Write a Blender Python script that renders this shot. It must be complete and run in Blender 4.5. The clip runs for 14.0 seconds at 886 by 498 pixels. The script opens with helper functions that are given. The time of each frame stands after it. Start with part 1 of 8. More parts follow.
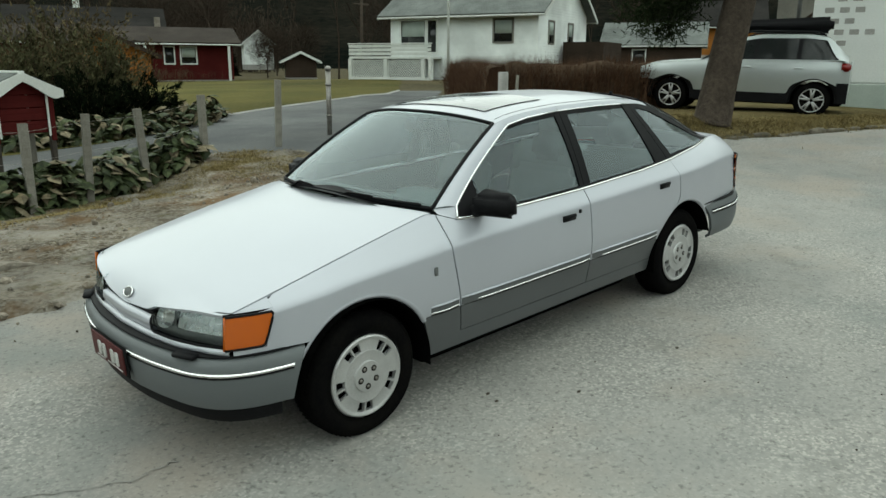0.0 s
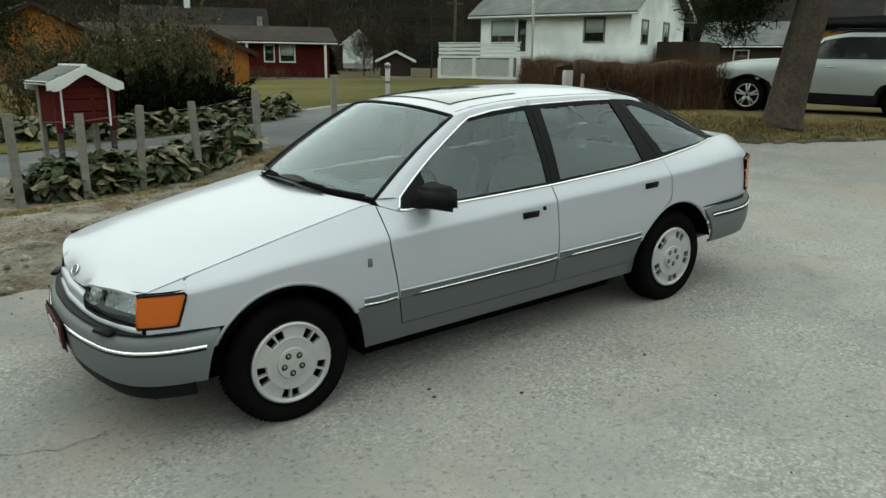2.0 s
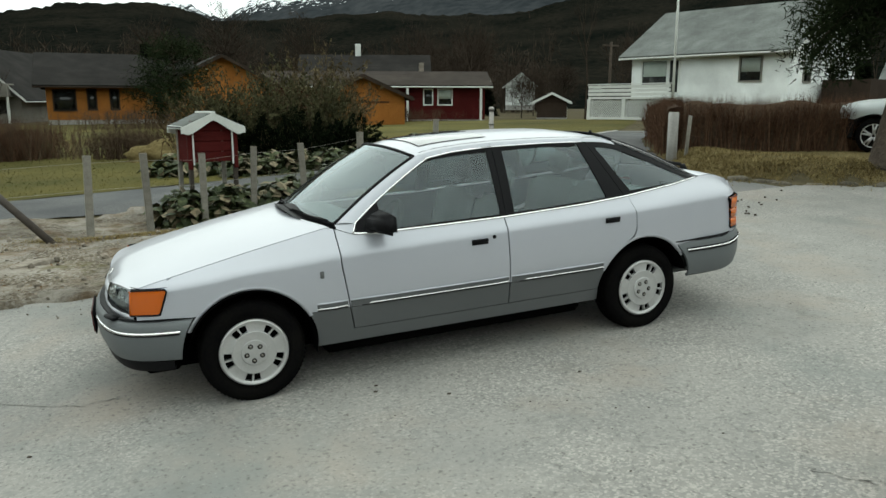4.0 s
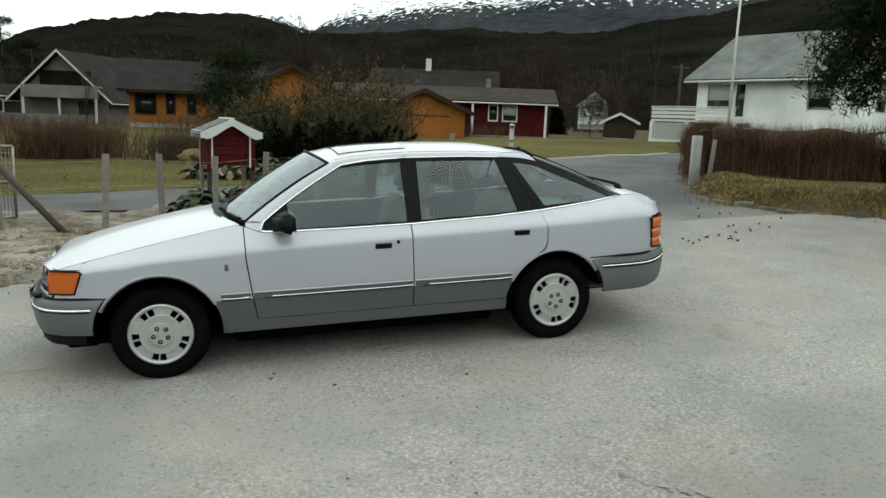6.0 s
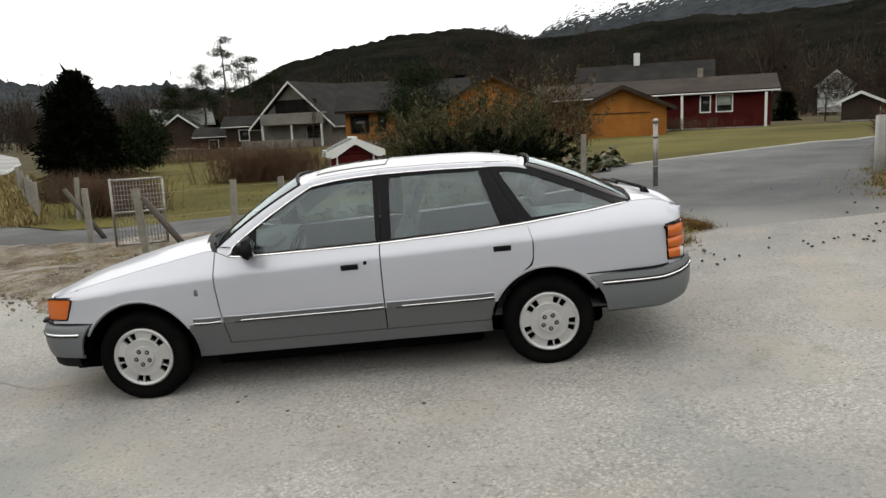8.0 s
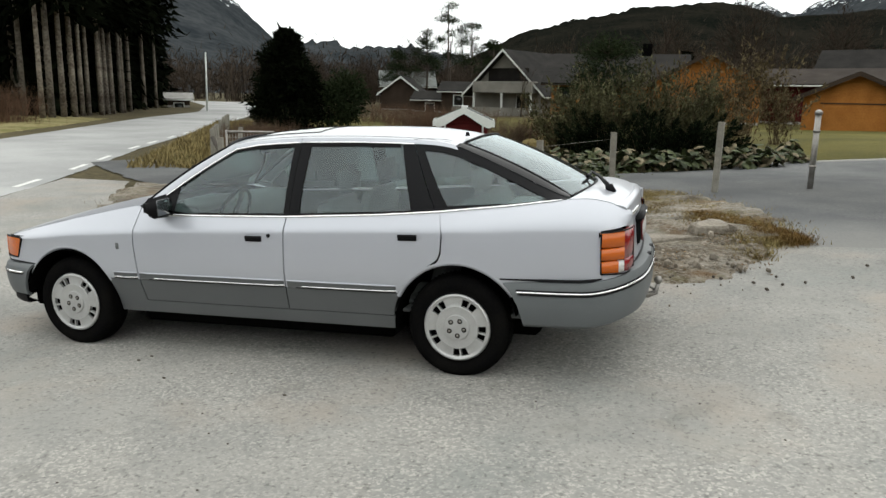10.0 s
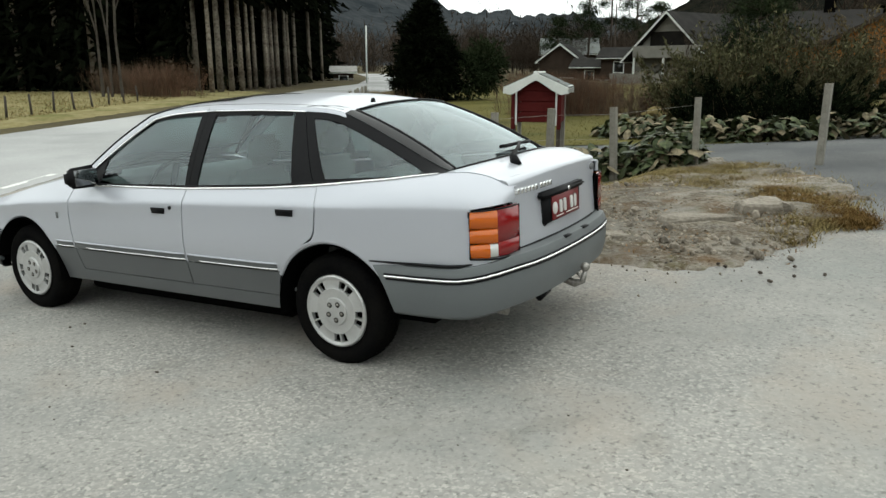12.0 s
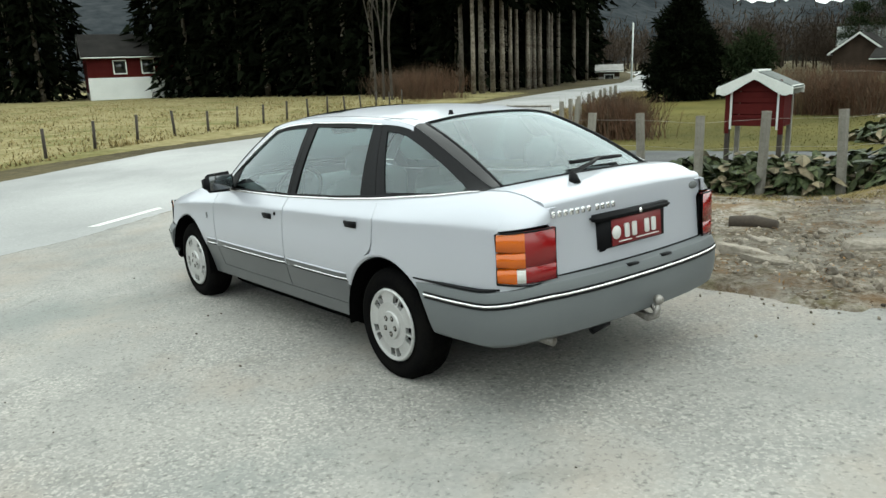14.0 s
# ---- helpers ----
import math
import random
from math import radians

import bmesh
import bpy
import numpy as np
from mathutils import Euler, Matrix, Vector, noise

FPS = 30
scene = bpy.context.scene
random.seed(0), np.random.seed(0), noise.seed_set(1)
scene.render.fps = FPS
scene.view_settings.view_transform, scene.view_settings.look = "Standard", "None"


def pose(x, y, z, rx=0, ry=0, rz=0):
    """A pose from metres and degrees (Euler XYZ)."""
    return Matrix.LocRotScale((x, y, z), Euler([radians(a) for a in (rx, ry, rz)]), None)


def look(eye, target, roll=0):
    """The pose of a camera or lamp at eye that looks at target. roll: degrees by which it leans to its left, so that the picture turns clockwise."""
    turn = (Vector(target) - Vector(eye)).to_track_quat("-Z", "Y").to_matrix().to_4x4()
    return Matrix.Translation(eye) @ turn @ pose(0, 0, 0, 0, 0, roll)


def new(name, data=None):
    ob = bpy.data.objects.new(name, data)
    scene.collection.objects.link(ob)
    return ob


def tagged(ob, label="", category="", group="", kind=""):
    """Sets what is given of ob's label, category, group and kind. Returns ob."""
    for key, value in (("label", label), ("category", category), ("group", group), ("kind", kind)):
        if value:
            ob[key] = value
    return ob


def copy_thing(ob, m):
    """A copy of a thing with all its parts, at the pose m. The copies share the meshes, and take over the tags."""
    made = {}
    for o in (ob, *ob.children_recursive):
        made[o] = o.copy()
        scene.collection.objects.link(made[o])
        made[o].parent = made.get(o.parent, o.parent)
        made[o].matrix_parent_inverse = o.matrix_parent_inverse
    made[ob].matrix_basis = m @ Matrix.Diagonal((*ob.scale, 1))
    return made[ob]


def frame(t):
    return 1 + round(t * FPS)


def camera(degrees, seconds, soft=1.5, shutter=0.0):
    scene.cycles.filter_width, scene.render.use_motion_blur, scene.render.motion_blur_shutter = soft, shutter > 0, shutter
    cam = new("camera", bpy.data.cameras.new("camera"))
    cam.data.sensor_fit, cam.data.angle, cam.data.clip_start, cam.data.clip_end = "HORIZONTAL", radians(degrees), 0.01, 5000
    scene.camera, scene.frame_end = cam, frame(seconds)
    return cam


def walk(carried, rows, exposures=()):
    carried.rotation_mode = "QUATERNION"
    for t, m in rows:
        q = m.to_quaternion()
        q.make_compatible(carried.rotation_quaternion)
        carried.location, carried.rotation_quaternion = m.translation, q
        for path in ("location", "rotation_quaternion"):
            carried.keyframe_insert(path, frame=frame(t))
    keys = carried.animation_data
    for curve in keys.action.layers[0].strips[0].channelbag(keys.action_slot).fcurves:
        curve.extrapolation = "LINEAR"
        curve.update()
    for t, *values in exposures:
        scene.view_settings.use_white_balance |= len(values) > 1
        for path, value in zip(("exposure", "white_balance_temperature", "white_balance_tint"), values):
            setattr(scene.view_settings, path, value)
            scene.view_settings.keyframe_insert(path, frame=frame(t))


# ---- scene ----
import functools

cam = camera(61.2, 14.0)
PATH = [
    (0, (-1.987, -3.463, 1.74), (-0.662, -2.044, 1.26), 0.3),
    (0.5, (-1.96, -3.494, 1.738), (-0.632, -2.079, 1.254), -0.8),
    (1, (-1.839, -3.587, 1.731), (-0.533, -2.158, 1.231), -0.9),
    (1.5, (-1.604, -3.803, 1.71), (-0.497, -2.227, 1.172), 0.6),
    (2, (-1.362, -3.929, 1.7), (-0.233, -2.35, 1.218), 0.7),
    (2.5, (-1.094, -4.143, 1.715), (-0.04, -2.509, 1.248), -1.5),
    (2.7, (-0.977, -4.282, 1.71), (0.006, -2.59, 1.296), -0.1),
    (4.8, (-0.47, -5.543, 1.778), (0.228, -3.714, 1.368), -1.1),
    (5, (-0.4, -5.624, 1.772), (0.309, -3.813, 1.309), -1.3),
    (5.5, (-0.086, -5.783, 1.748), (0.537, -3.929, 1.332), 1.5),
    (6, (0.331, -5.805, 1.761), (0.912, -3.922, 1.415), 2.1),
    (6.5, (0.77, -5.839, 1.784), (1.242, -3.925, 1.445), -1.0),
    (7, (1.205, -5.886, 1.798), (1.459, -3.945, 1.389), 1.4),
    (7.5, (1.666, -5.815, 1.789), (1.807, -3.856, 1.415), -1.1),
    (7.7, (1.832, -5.788, 1.803), (1.916, -3.818, 1.467), -1.9),
    (9.8, (3.782, -5.017, 1.787), (3.194, -3.142, 1.412), -0.5),
    (10, (3.908, -4.891, 1.773), (3.331, -3.018, 1.374), 1.2),
    (10.5, (4.246, -4.65, 1.768), (3.458, -2.854, 1.377), -0.6),
    (11, (4.61, -4.438, 1.776), (3.689, -2.705, 1.396), -0.0),
    (11.5, (4.866, -4.141, 1.749), (3.943, -2.43, 1.277), -0.2),
    (12, (5.196, -3.877, 1.743), (4.219, -2.199, 1.264), -0.2),
    (12.5, (5.425, -3.673, 1.769), (4.331, -2.049, 1.363), -0.5),
    (13, (5.531, -3.372, 1.774), (4.4, -1.791, 1.305), 1.6),
    (13.5, (5.712, -3.15, 1.755), (4.38, -1.741, 1.266), -0.2),
    (14, (5.92, -3.034, 1.787), (4.412, -1.808, 1.318), -1.9),
]
walk(cam, [(t, look(eye, target, roll)) for t, eye, target, roll in PATH],
     [(0.0, -0.24, 6500, -6), (2.5, -0.22, 6500, -4), (5.0, -0.13, 6500, -1), (6.5, -0.13, 6550, 3), (7.5, -0.06, 6850, 11), (10.0, 0.05, 6650, 7), (11.0, 0.02, 6600, 5), (12.5, 0.07, 6550, 2), (13.0, 0.12, 6520, 1), (13.5, 0.34, 6450, -1), (14.0, 0.38, 6400, -1)])

# ---- world and light ----
world = bpy.data.worlds.new("overcast")
scene.world = world
world.use_nodes = True
wn, wl = world.node_tree.nodes, world.node_tree.links
sky = wn.new("ShaderNodeTexSky")
sky.sky_type, sky.sun_disc = 'NISHITA', False
sky.sun_elevation, sky.sun_rotation = radians(65), radians(20)
sky.air_density, sky.dust_density, sky.ozone_density = 1.0, 1.0, 1.0
pale = wn.new("ShaderNodeHueSaturation")
pale.inputs["Saturation"].default_value = 0.22
wl.new(sky.outputs["Color"], pale.inputs["Color"])
# overcast: a pale veil, brighter overhead than at the horizon
co = wn.new("ShaderNodeTexCoord")
sep = wn.new("ShaderNodeSeparateXYZ")
wl.new(co.outputs["Generated"], sep.inputs[0])
up = wn.new("ShaderNodeMapRange")
up.inputs["From Min"].default_value, up.inputs["From Max"].default_value = 0.0, 1.0
up.inputs["To Min"].default_value, up.inputs["To Max"].default_value = 14.0, 17.6
wl.new(sep.outputs["Z"], up.inputs["Value"])
veil = wn.new("ShaderNodeMix")
veil.data_type, veil.blend_type = 'RGBA', 'MULTIPLY'
veil.inputs["Factor"].default_value = 1.0
veil.inputs["B"].default_value = (0.97, 1.0, 1.01, 1)
wl.new(up.outputs["Result"], veil.inputs["A"])
cloud = wn.new("ShaderNodeMix")
cloud.data_type = 'RGBA'
cloud.inputs["Factor"].default_value = 0.8
wl.new(pale.outputs["Color"], cloud.inputs["A"])
wl.new(veil.outputs["Result"], cloud.inputs["B"])
wl.new(cloud.outputs["Result"], wn["Background"].inputs["Color"])
wn["Background"].inputs["Strength"].default_value = 0.115

sun_data = bpy.data.lights.new("sun", "SUN")
sun_data.energy, sun_data.angle, sun_data.color = 0.6, radians(110), (1.0, 0.97, 0.92)
sun = new("sun", sun_data)
sun.matrix_world = pose(0, 0, 30, -25, 0, -20)


# ---- materials ----
def clamp(v, a, b):
    return max(a, min(b, v))


def mat(name, c1, c2=None, coarse=1.5, fine=40.0, rough=0.6, metal=0.0, bump=0.15, depth=0.004, spec=0.5, coat=0.0,
        vary=0.0, island=0.0, speck=None, speck_scale=120.0, rough_var=0.1, contrast=0.5, wide=None, patches=()):
    """Two scales of noise between two colours, roughness variation, fine bump; optional random lightness per object or per piece, and specks."""
    m = bpy.data.materials.new(name)
    m.use_nodes = True
    n, l = m.node_tree.nodes, m.node_tree.links
    p = n["Principled BSDF"]
    c2 = c2 or tuple(v * 0.8 for v in c1)
    co = n.new("ShaderNodeTexCoord")
    big = n.new("ShaderNodeTexNoise")
    big.inputs["Scale"].default_value, big.inputs["Detail"].default_value = coarse, 4
    small = n.new("ShaderNodeTexNoise")
    small.inputs["Scale"].default_value, small.inputs["Detail"].default_value = fine, 6
    for t in (big, small):
        l.new(co.outputs["Object"], t.inputs["Vector"])
    mixf = n.new("ShaderNodeMath")
    mixf.operation = 'MULTIPLY_ADD'
    mixf.inputs[1].default_value = 0.5
    l.new(small.outputs["Fac"], mixf.inputs[0])
    half = n.new("ShaderNodeMath")
    half.operation = 'MULTIPLY'
    half.inputs[1].default_value = 0.5
    l.new(big.outputs["Fac"], half.inputs[0])
    l.new(half.outputs[0], mixf.inputs[2])
    ramp = n.new("ShaderNodeMapRange")
    ramp.inputs["From Min"].default_value, ramp.inputs["From Max"].default_value = 0.5 - 0.25 * contrast, 0.5 + 0.25 * contrast
    l.new(mixf.outputs[0], ramp.inputs["Value"])
    mix = n.new("ShaderNodeMix")
    mix.data_type = 'RGBA'
    mix.inputs["A"].default_value, mix.inputs["B"].default_value = (*c1, 1), (*c2, 1)
    l.new(ramp.outputs["Result"], mix.inputs["Factor"])
    out = mix.outputs["Result"]
    if speck:
        vor = n.new("ShaderNodeTexVoronoi")
        vor.inputs["Scale"].default_value = speck_scale
        l.new(co.outputs["Object"], vor.inputs["Vector"])
        sep = n.new("ShaderNodeSeparateColor")
        l.new(vor.outputs["Color"], sep.inputs["Color"])
        pick = n.new("ShaderNodeMapRange")
        pick.inputs["From Min"].default_value, pick.inputs["From Max"].default_value = 0.55, 1.0
        l.new(sep.outputs["Red"], pick.inputs["Value"])
        mx = n.new("ShaderNodeMix")
        mx.data_type = 'RGBA'
        mx.inputs["B"].default_value = (*speck, 1)
        area = n.new("ShaderNodeTexNoise")
        area.inputs["Scale"].default_value, area.inputs["Detail"].default_value = 0.9, 5
        l.new(co.outputs["Object"], area.inputs["Vector"])
        some = n.new("ShaderNodeMapRange")
        some.inputs["From Min"].default_value, some.inputs["From Max"].default_value = 0.36, 0.60
        l.new(area.outputs["Fac"], some.inputs["Value"])
        both = n.new("ShaderNodeMath")
        both.operation = 'MULTIPLY'
        l.new(some.outputs["Result"], both.inputs[0])
        l.new(pick.outputs["Result"], both.inputs[1])
        l.new(both.outputs[0], mx.inputs["Factor"])
        l.new(out, mx.inputs["A"])
        out = mx.outputs["Result"]
    for k, (sc, tone, lo, hi, most) in enumerate(patches):
        pn = n.new("ShaderNodeTexNoise")
        pn.noise_dimensions = '4D'
        pn.inputs["W"].default_value = 3.7 * k + 1
        pn.inputs["Scale"].default_value, pn.inputs["Detail"].default_value, pn.inputs["Roughness"].default_value = sc, 7, 0.62
        l.new(co.outputs["Object"], pn.inputs["Vector"])
        pr = n.new("ShaderNodeMapRange")
        pr.inputs["From Min"].default_value, pr.inputs["From Max"].default_value, pr.inputs["To Max"].default_value = lo, hi, most
        l.new(pn.outputs["Fac"], pr.inputs["Value"])
        pm = n.new("ShaderNodeMix")
        pm.data_type = 'RGBA'
        pm.inputs["B"].default_value = (*tone, 1)
        l.new(pr.outputs["Result"], pm.inputs["Factor"])
        l.new(out, pm.inputs["A"])
        out = pm.outputs["Result"]
    if wide:
        far = n.new("ShaderNodeTexNoise")
        far.inputs["Scale"].default_value, far.inputs["Detail"].default_value = wide[0], 3
        l.new(co.outputs["Object"], far.inputs["Vector"])
        mr = n.new("ShaderNodeMapRange")
        mr.inputs["From Min"].default_value, mr.inputs["From Max"].default_value = 0.35, 0.65
        mr.inputs["To Min"].default_value, mr.inputs["To Max"].default_value = wide[1], 2 - wide[1]
        l.new(far.outputs["Fac"], mr.inputs["Value"])
        wv = n.new("ShaderNodeHueSaturation")
        l.new(mr.outputs["Result"], wv.inputs["Value"])
        l.new(out, wv.inputs["Color"])
        out = wv.outputs["Color"]
    if vary or island:
        src = n.new("ShaderNodeNewGeometry").outputs["Random Per Island"] if island else n.new("ShaderNodeObjectInfo").outputs["Random"]
        rng = n.new("ShaderNodeMapRange")
        k = vary or island
        rng.inputs["To Min"].default_value, rng.inputs["To Max"].default_value = 1 - k, 1 + k
        l.new(src, rng.inputs["Value"])
        hs = n.new("ShaderNodeHueSaturation")
        l.new(rng.outputs["Result"], hs.inputs["Value"])
        l.new(out, hs.inputs["Color"])
        out = hs.outputs["Color"]
    l.new(out, p.inputs["Base Color"])
    rr = n.new("ShaderNodeMapRange")
    rr.inputs["To Min"].default_value, rr.inputs["To Max"].default_value = clamp(rough - rough_var, 0.02, 1), clamp(rough + rough_var, 0.02, 1)
    l.new(big.outputs["Fac"], rr.inputs["Value"])
    l.new(rr.outputs["Result"], p.inputs["Roughness"])
    p.inputs["Metallic"].default_value = metal
    p.inputs["Specular IOR Level"].default_value = spec
    p.inputs["Coat Weight"].default_value = coat
    p.inputs["Coat Roughness"].default_value = 0.06
    if bump:
        b = n.new("ShaderNodeBump")
        b.inputs["Strength"].default_value, b.inputs["Distance"].default_value = bump, depth
        l.new(small.outputs["Fac"], b.inputs["Height"])
        l.new(b.outputs["Normal"], p.inputs["Normal"])
    return m


def glass_mat(name, tint, gloss=1.0, rough=0.0, sky_haze=0.0):
    m = bpy.data.materials.new(name)
    m.use_nodes = True
    n, l = m.node_tree.nodes, m.node_tree.links
    n.remove(n["Principled BSDF"])
    tr = n.new("ShaderNodeBsdfTransparent")
    tr.inputs["Color"].default_value = (*tint, 1)
    gl = n.new("ShaderNodeBsdfGlossy")
    gl.inputs["Roughness"].default_value = rough
    gl.inputs["Color"].default_value = (0.88, 0.97, 1.0, 1)
    fr = n.new("ShaderNodeFresnel")
    fr.inputs["IOR"].default_value = 1.5 * gloss
    mx = n.new("ShaderNodeMixShader")
    l.new(fr.outputs[0], mx.inputs[0])
    l.new(tr.outputs[0], mx.inputs[1])
    l.new(gl.outputs[0], mx.inputs[2])
    out = mx.outputs[0]
    # pale diffuse share imitates the haze of reflected sky on the screens
    if sky_haze:
        haze_bsdf = n.new("ShaderNodeBsdfDiffuse")
        haze_bsdf.inputs["Color"].default_value = (0.7, 0.74, 0.75, 1)
        m2 = n.new("ShaderNodeMixShader")
        m2.inputs[0].default_value = sky_haze
        l.new(out, m2.inputs[1])
        l.new(haze_bsdf.outputs[0], m2.inputs[2])
        out = m2.outputs[0]
    l.new(out, n["Material Output"].inputs["Surface"])
    return m


def lens_mat(name, color, rough=0.12, ridges=260.0):
    """Coloured plastic lens with fine moulded ribs."""
    m = bpy.data.materials.new(name)
    m.use_nodes = True
    n, l = m.node_tree.nodes, m.node_tree.links
    p = n["Principled BSDF"]
    p.inputs["Base Color"].default_value = (*color, 1)
    p.inputs["Roughness"].default_value = rough
    p.inputs["Coat Weight"].default_value = 0.3
    p.inputs["Subsurface Weight"].default_value = 0.0
    co = n.new("ShaderNodeTexCoord")
    w = n.new("ShaderNodeTexWave")
    w.inputs["Scale"].default_value = ridges / 6.28
    w.bands_direction = 'Z'
    l.new(co.outputs["Object"], w.inputs["Vector"])
    b = n.new("ShaderNodeBump")
    b.inputs["Strength"].default_value, b.inputs["Distance"].default_value = 0.18, 0.001
    l.new(w.outputs["Fac"], b.inputs["Height"])
    l.new(b.outputs["Normal"], p.inputs["Normal"])
    return m


def siding(name, c1, c2, pitch, depth=0.02):
    """Boards or tile courses: level laps with a shadow line in relief, and worn paint."""
    m = mat(name, c1, c2, coarse=1.2, fine=14, rough=0.9, bump=0.0, spec=0.07, wide=(0.5, 0.85))
    n, l = m.node_tree.nodes, m.node_tree.links
    co = n.new("ShaderNodeTexCoord")
    w = n.new("ShaderNodeTexWave")
    w.wave_profile, w.bands_direction = 'SAW', 'Z'
    w.inputs["Scale"].default_value = 6.2832 / 20 / pitch * 1.0
    w.inputs["Distortion"].default_value = 0.0
    l.new(co.outputs["Object"], w.inputs["Vector"])
    b = n.new("ShaderNodeBump")
    b.invert = True
    b.inputs["Strength"].default_value, b.inputs["Distance"].default_value = 1.0, depth
    l.new(w.outputs["Fac"], b.inputs["Height"])
    l.new(b.outputs["Normal"], n["Principled BSDF"].inputs["Normal"])
    return m


def mouth_mat(name, c1, c2, **kw):
    """Darker asphalt whose mouth is worn and dusted as pale as the yard it joins."""
    m = mat(name, c1, c2, **kw)
    n, l = m.node_tree.nodes, m.node_tree.links
    p = n["Principled BSDF"]
    base = p.inputs["Base Color"].links[0].from_socket
    co = n.new("ShaderNodeTexCoord")
    sep = n.new("ShaderNodeSeparateXYZ")
    l.new(co.outputs["Object"], sep.inputs[0])
    no = n.new("ShaderNodeTexNoise")
    no.inputs["Scale"].default_value, no.inputs["Detail"].default_value = 0.9, 6
    l.new(co.outputs["Object"], no.inputs["Vector"])
    ad = n.new("ShaderNodeMath")
    ad.operation = 'MULTIPLY_ADD'
    ad.inputs[1].default_value = 3.2
    l.new(no.outputs["Fac"], ad.inputs[0])
    l.new(sep.outputs["Y"], ad.inputs[2])
    mr = n.new("ShaderNodeMapRange")
    mr.inputs["From Min"].default_value, mr.inputs["From Max"].default_value = 3.2, 6.2
    mr.inputs["To Min"].default_value, mr.inputs["To Max"].default_value = 1.0, 0.0
    l.new(ad.outputs[0], mr.inputs["Value"])
    pale = n.new("ShaderNodeTexNoise")
    pale.inputs["Scale"].default_value, pale.inputs["Detail"].default_value = 30, 6
    l.new(co.outputs["Object"], pale.inputs["Vector"])
    tone = n.new("ShaderNodeMix")
    tone.data_type = 'RGBA'
    tone.inputs["A"].default_value, tone.inputs["B"].default_value = (0.20, 0.196, 0.184, 1), (0.275, 0.265, 0.245, 1)
    l.new(pale.outputs["Fac"], tone.inputs["Factor"])
    mx = n.new("ShaderNodeMix")
    mx.data_type = 'RGBA'
    l.new(mr.outputs["Result"], mx.inputs["Factor"])
    l.new(base, mx.inputs["A"])
    l.new(tone.outputs["Result"], mx.inputs["B"])
    l.new(mx.outputs["Result"], p.inputs["Base Color"])
    return m


def snow_mat():
    """Dark forest below, its colour paled for distance haze; rock and patchy snow above."""
    m = mat("snowy_mountain", (0.020, 0.024, 0.027), (0.046, 0.050, 0.053), coarse=0.006, fine=0.05, rough=1.0, bump=0.4, depth=10.0, spec=0.0)
    n, l = m.node_tree.nodes, m.node_tree.links
    p = n["Principled BSDF"]
    base = p.inputs["Base Color"].links[0].from_socket
    co = n.new("ShaderNodeTexCoord")
    sep = n.new("ShaderNodeSeparateXYZ")
    l.new(co.outputs["Object"], sep.inputs[0])
    no = n.new("ShaderNodeTexNoise")
    no.inputs["Scale"].default_value, no.inputs["Detail"].default_value = 0.07, 9
    l.new(co.outputs["Object"], no.inputs["Vector"])
    up = n.new("ShaderNodeMapRange")
    up.inputs["From Min"].default_value, up.inputs["From Max"].default_value = 195, 285
    up.inputs["To Min"].default_value, up.inputs["To Max"].default_value = -0.24, 0.14
    l.new(sep.outputs["Z"], up.inputs["Value"])
    ad = n.new("ShaderNodeMath")
    l.new(no.outputs["Fac"], ad.inputs[0])
    l.new(up.outputs["Result"], ad.inputs[1])
    cut = n.new("ShaderNodeMapRange")
    cut.inputs["From Min"].default_value, cut.inputs["From Max"].default_value = 0.50, 0.56
    l.new(ad.outputs[0], cut.inputs["Value"])
    mx = n.new("ShaderNodeMix")
    mx.data_type = 'RGBA'
    mx.inputs["B"].default_value = (0.80, 0.82, 0.85, 1)
    l.new(base, mx.inputs["A"])
    l.new(cut.outputs["Result"], mx.inputs["Factor"])
    l.new(mx.outputs["Result"], p.inputs["Base Color"])
    return m


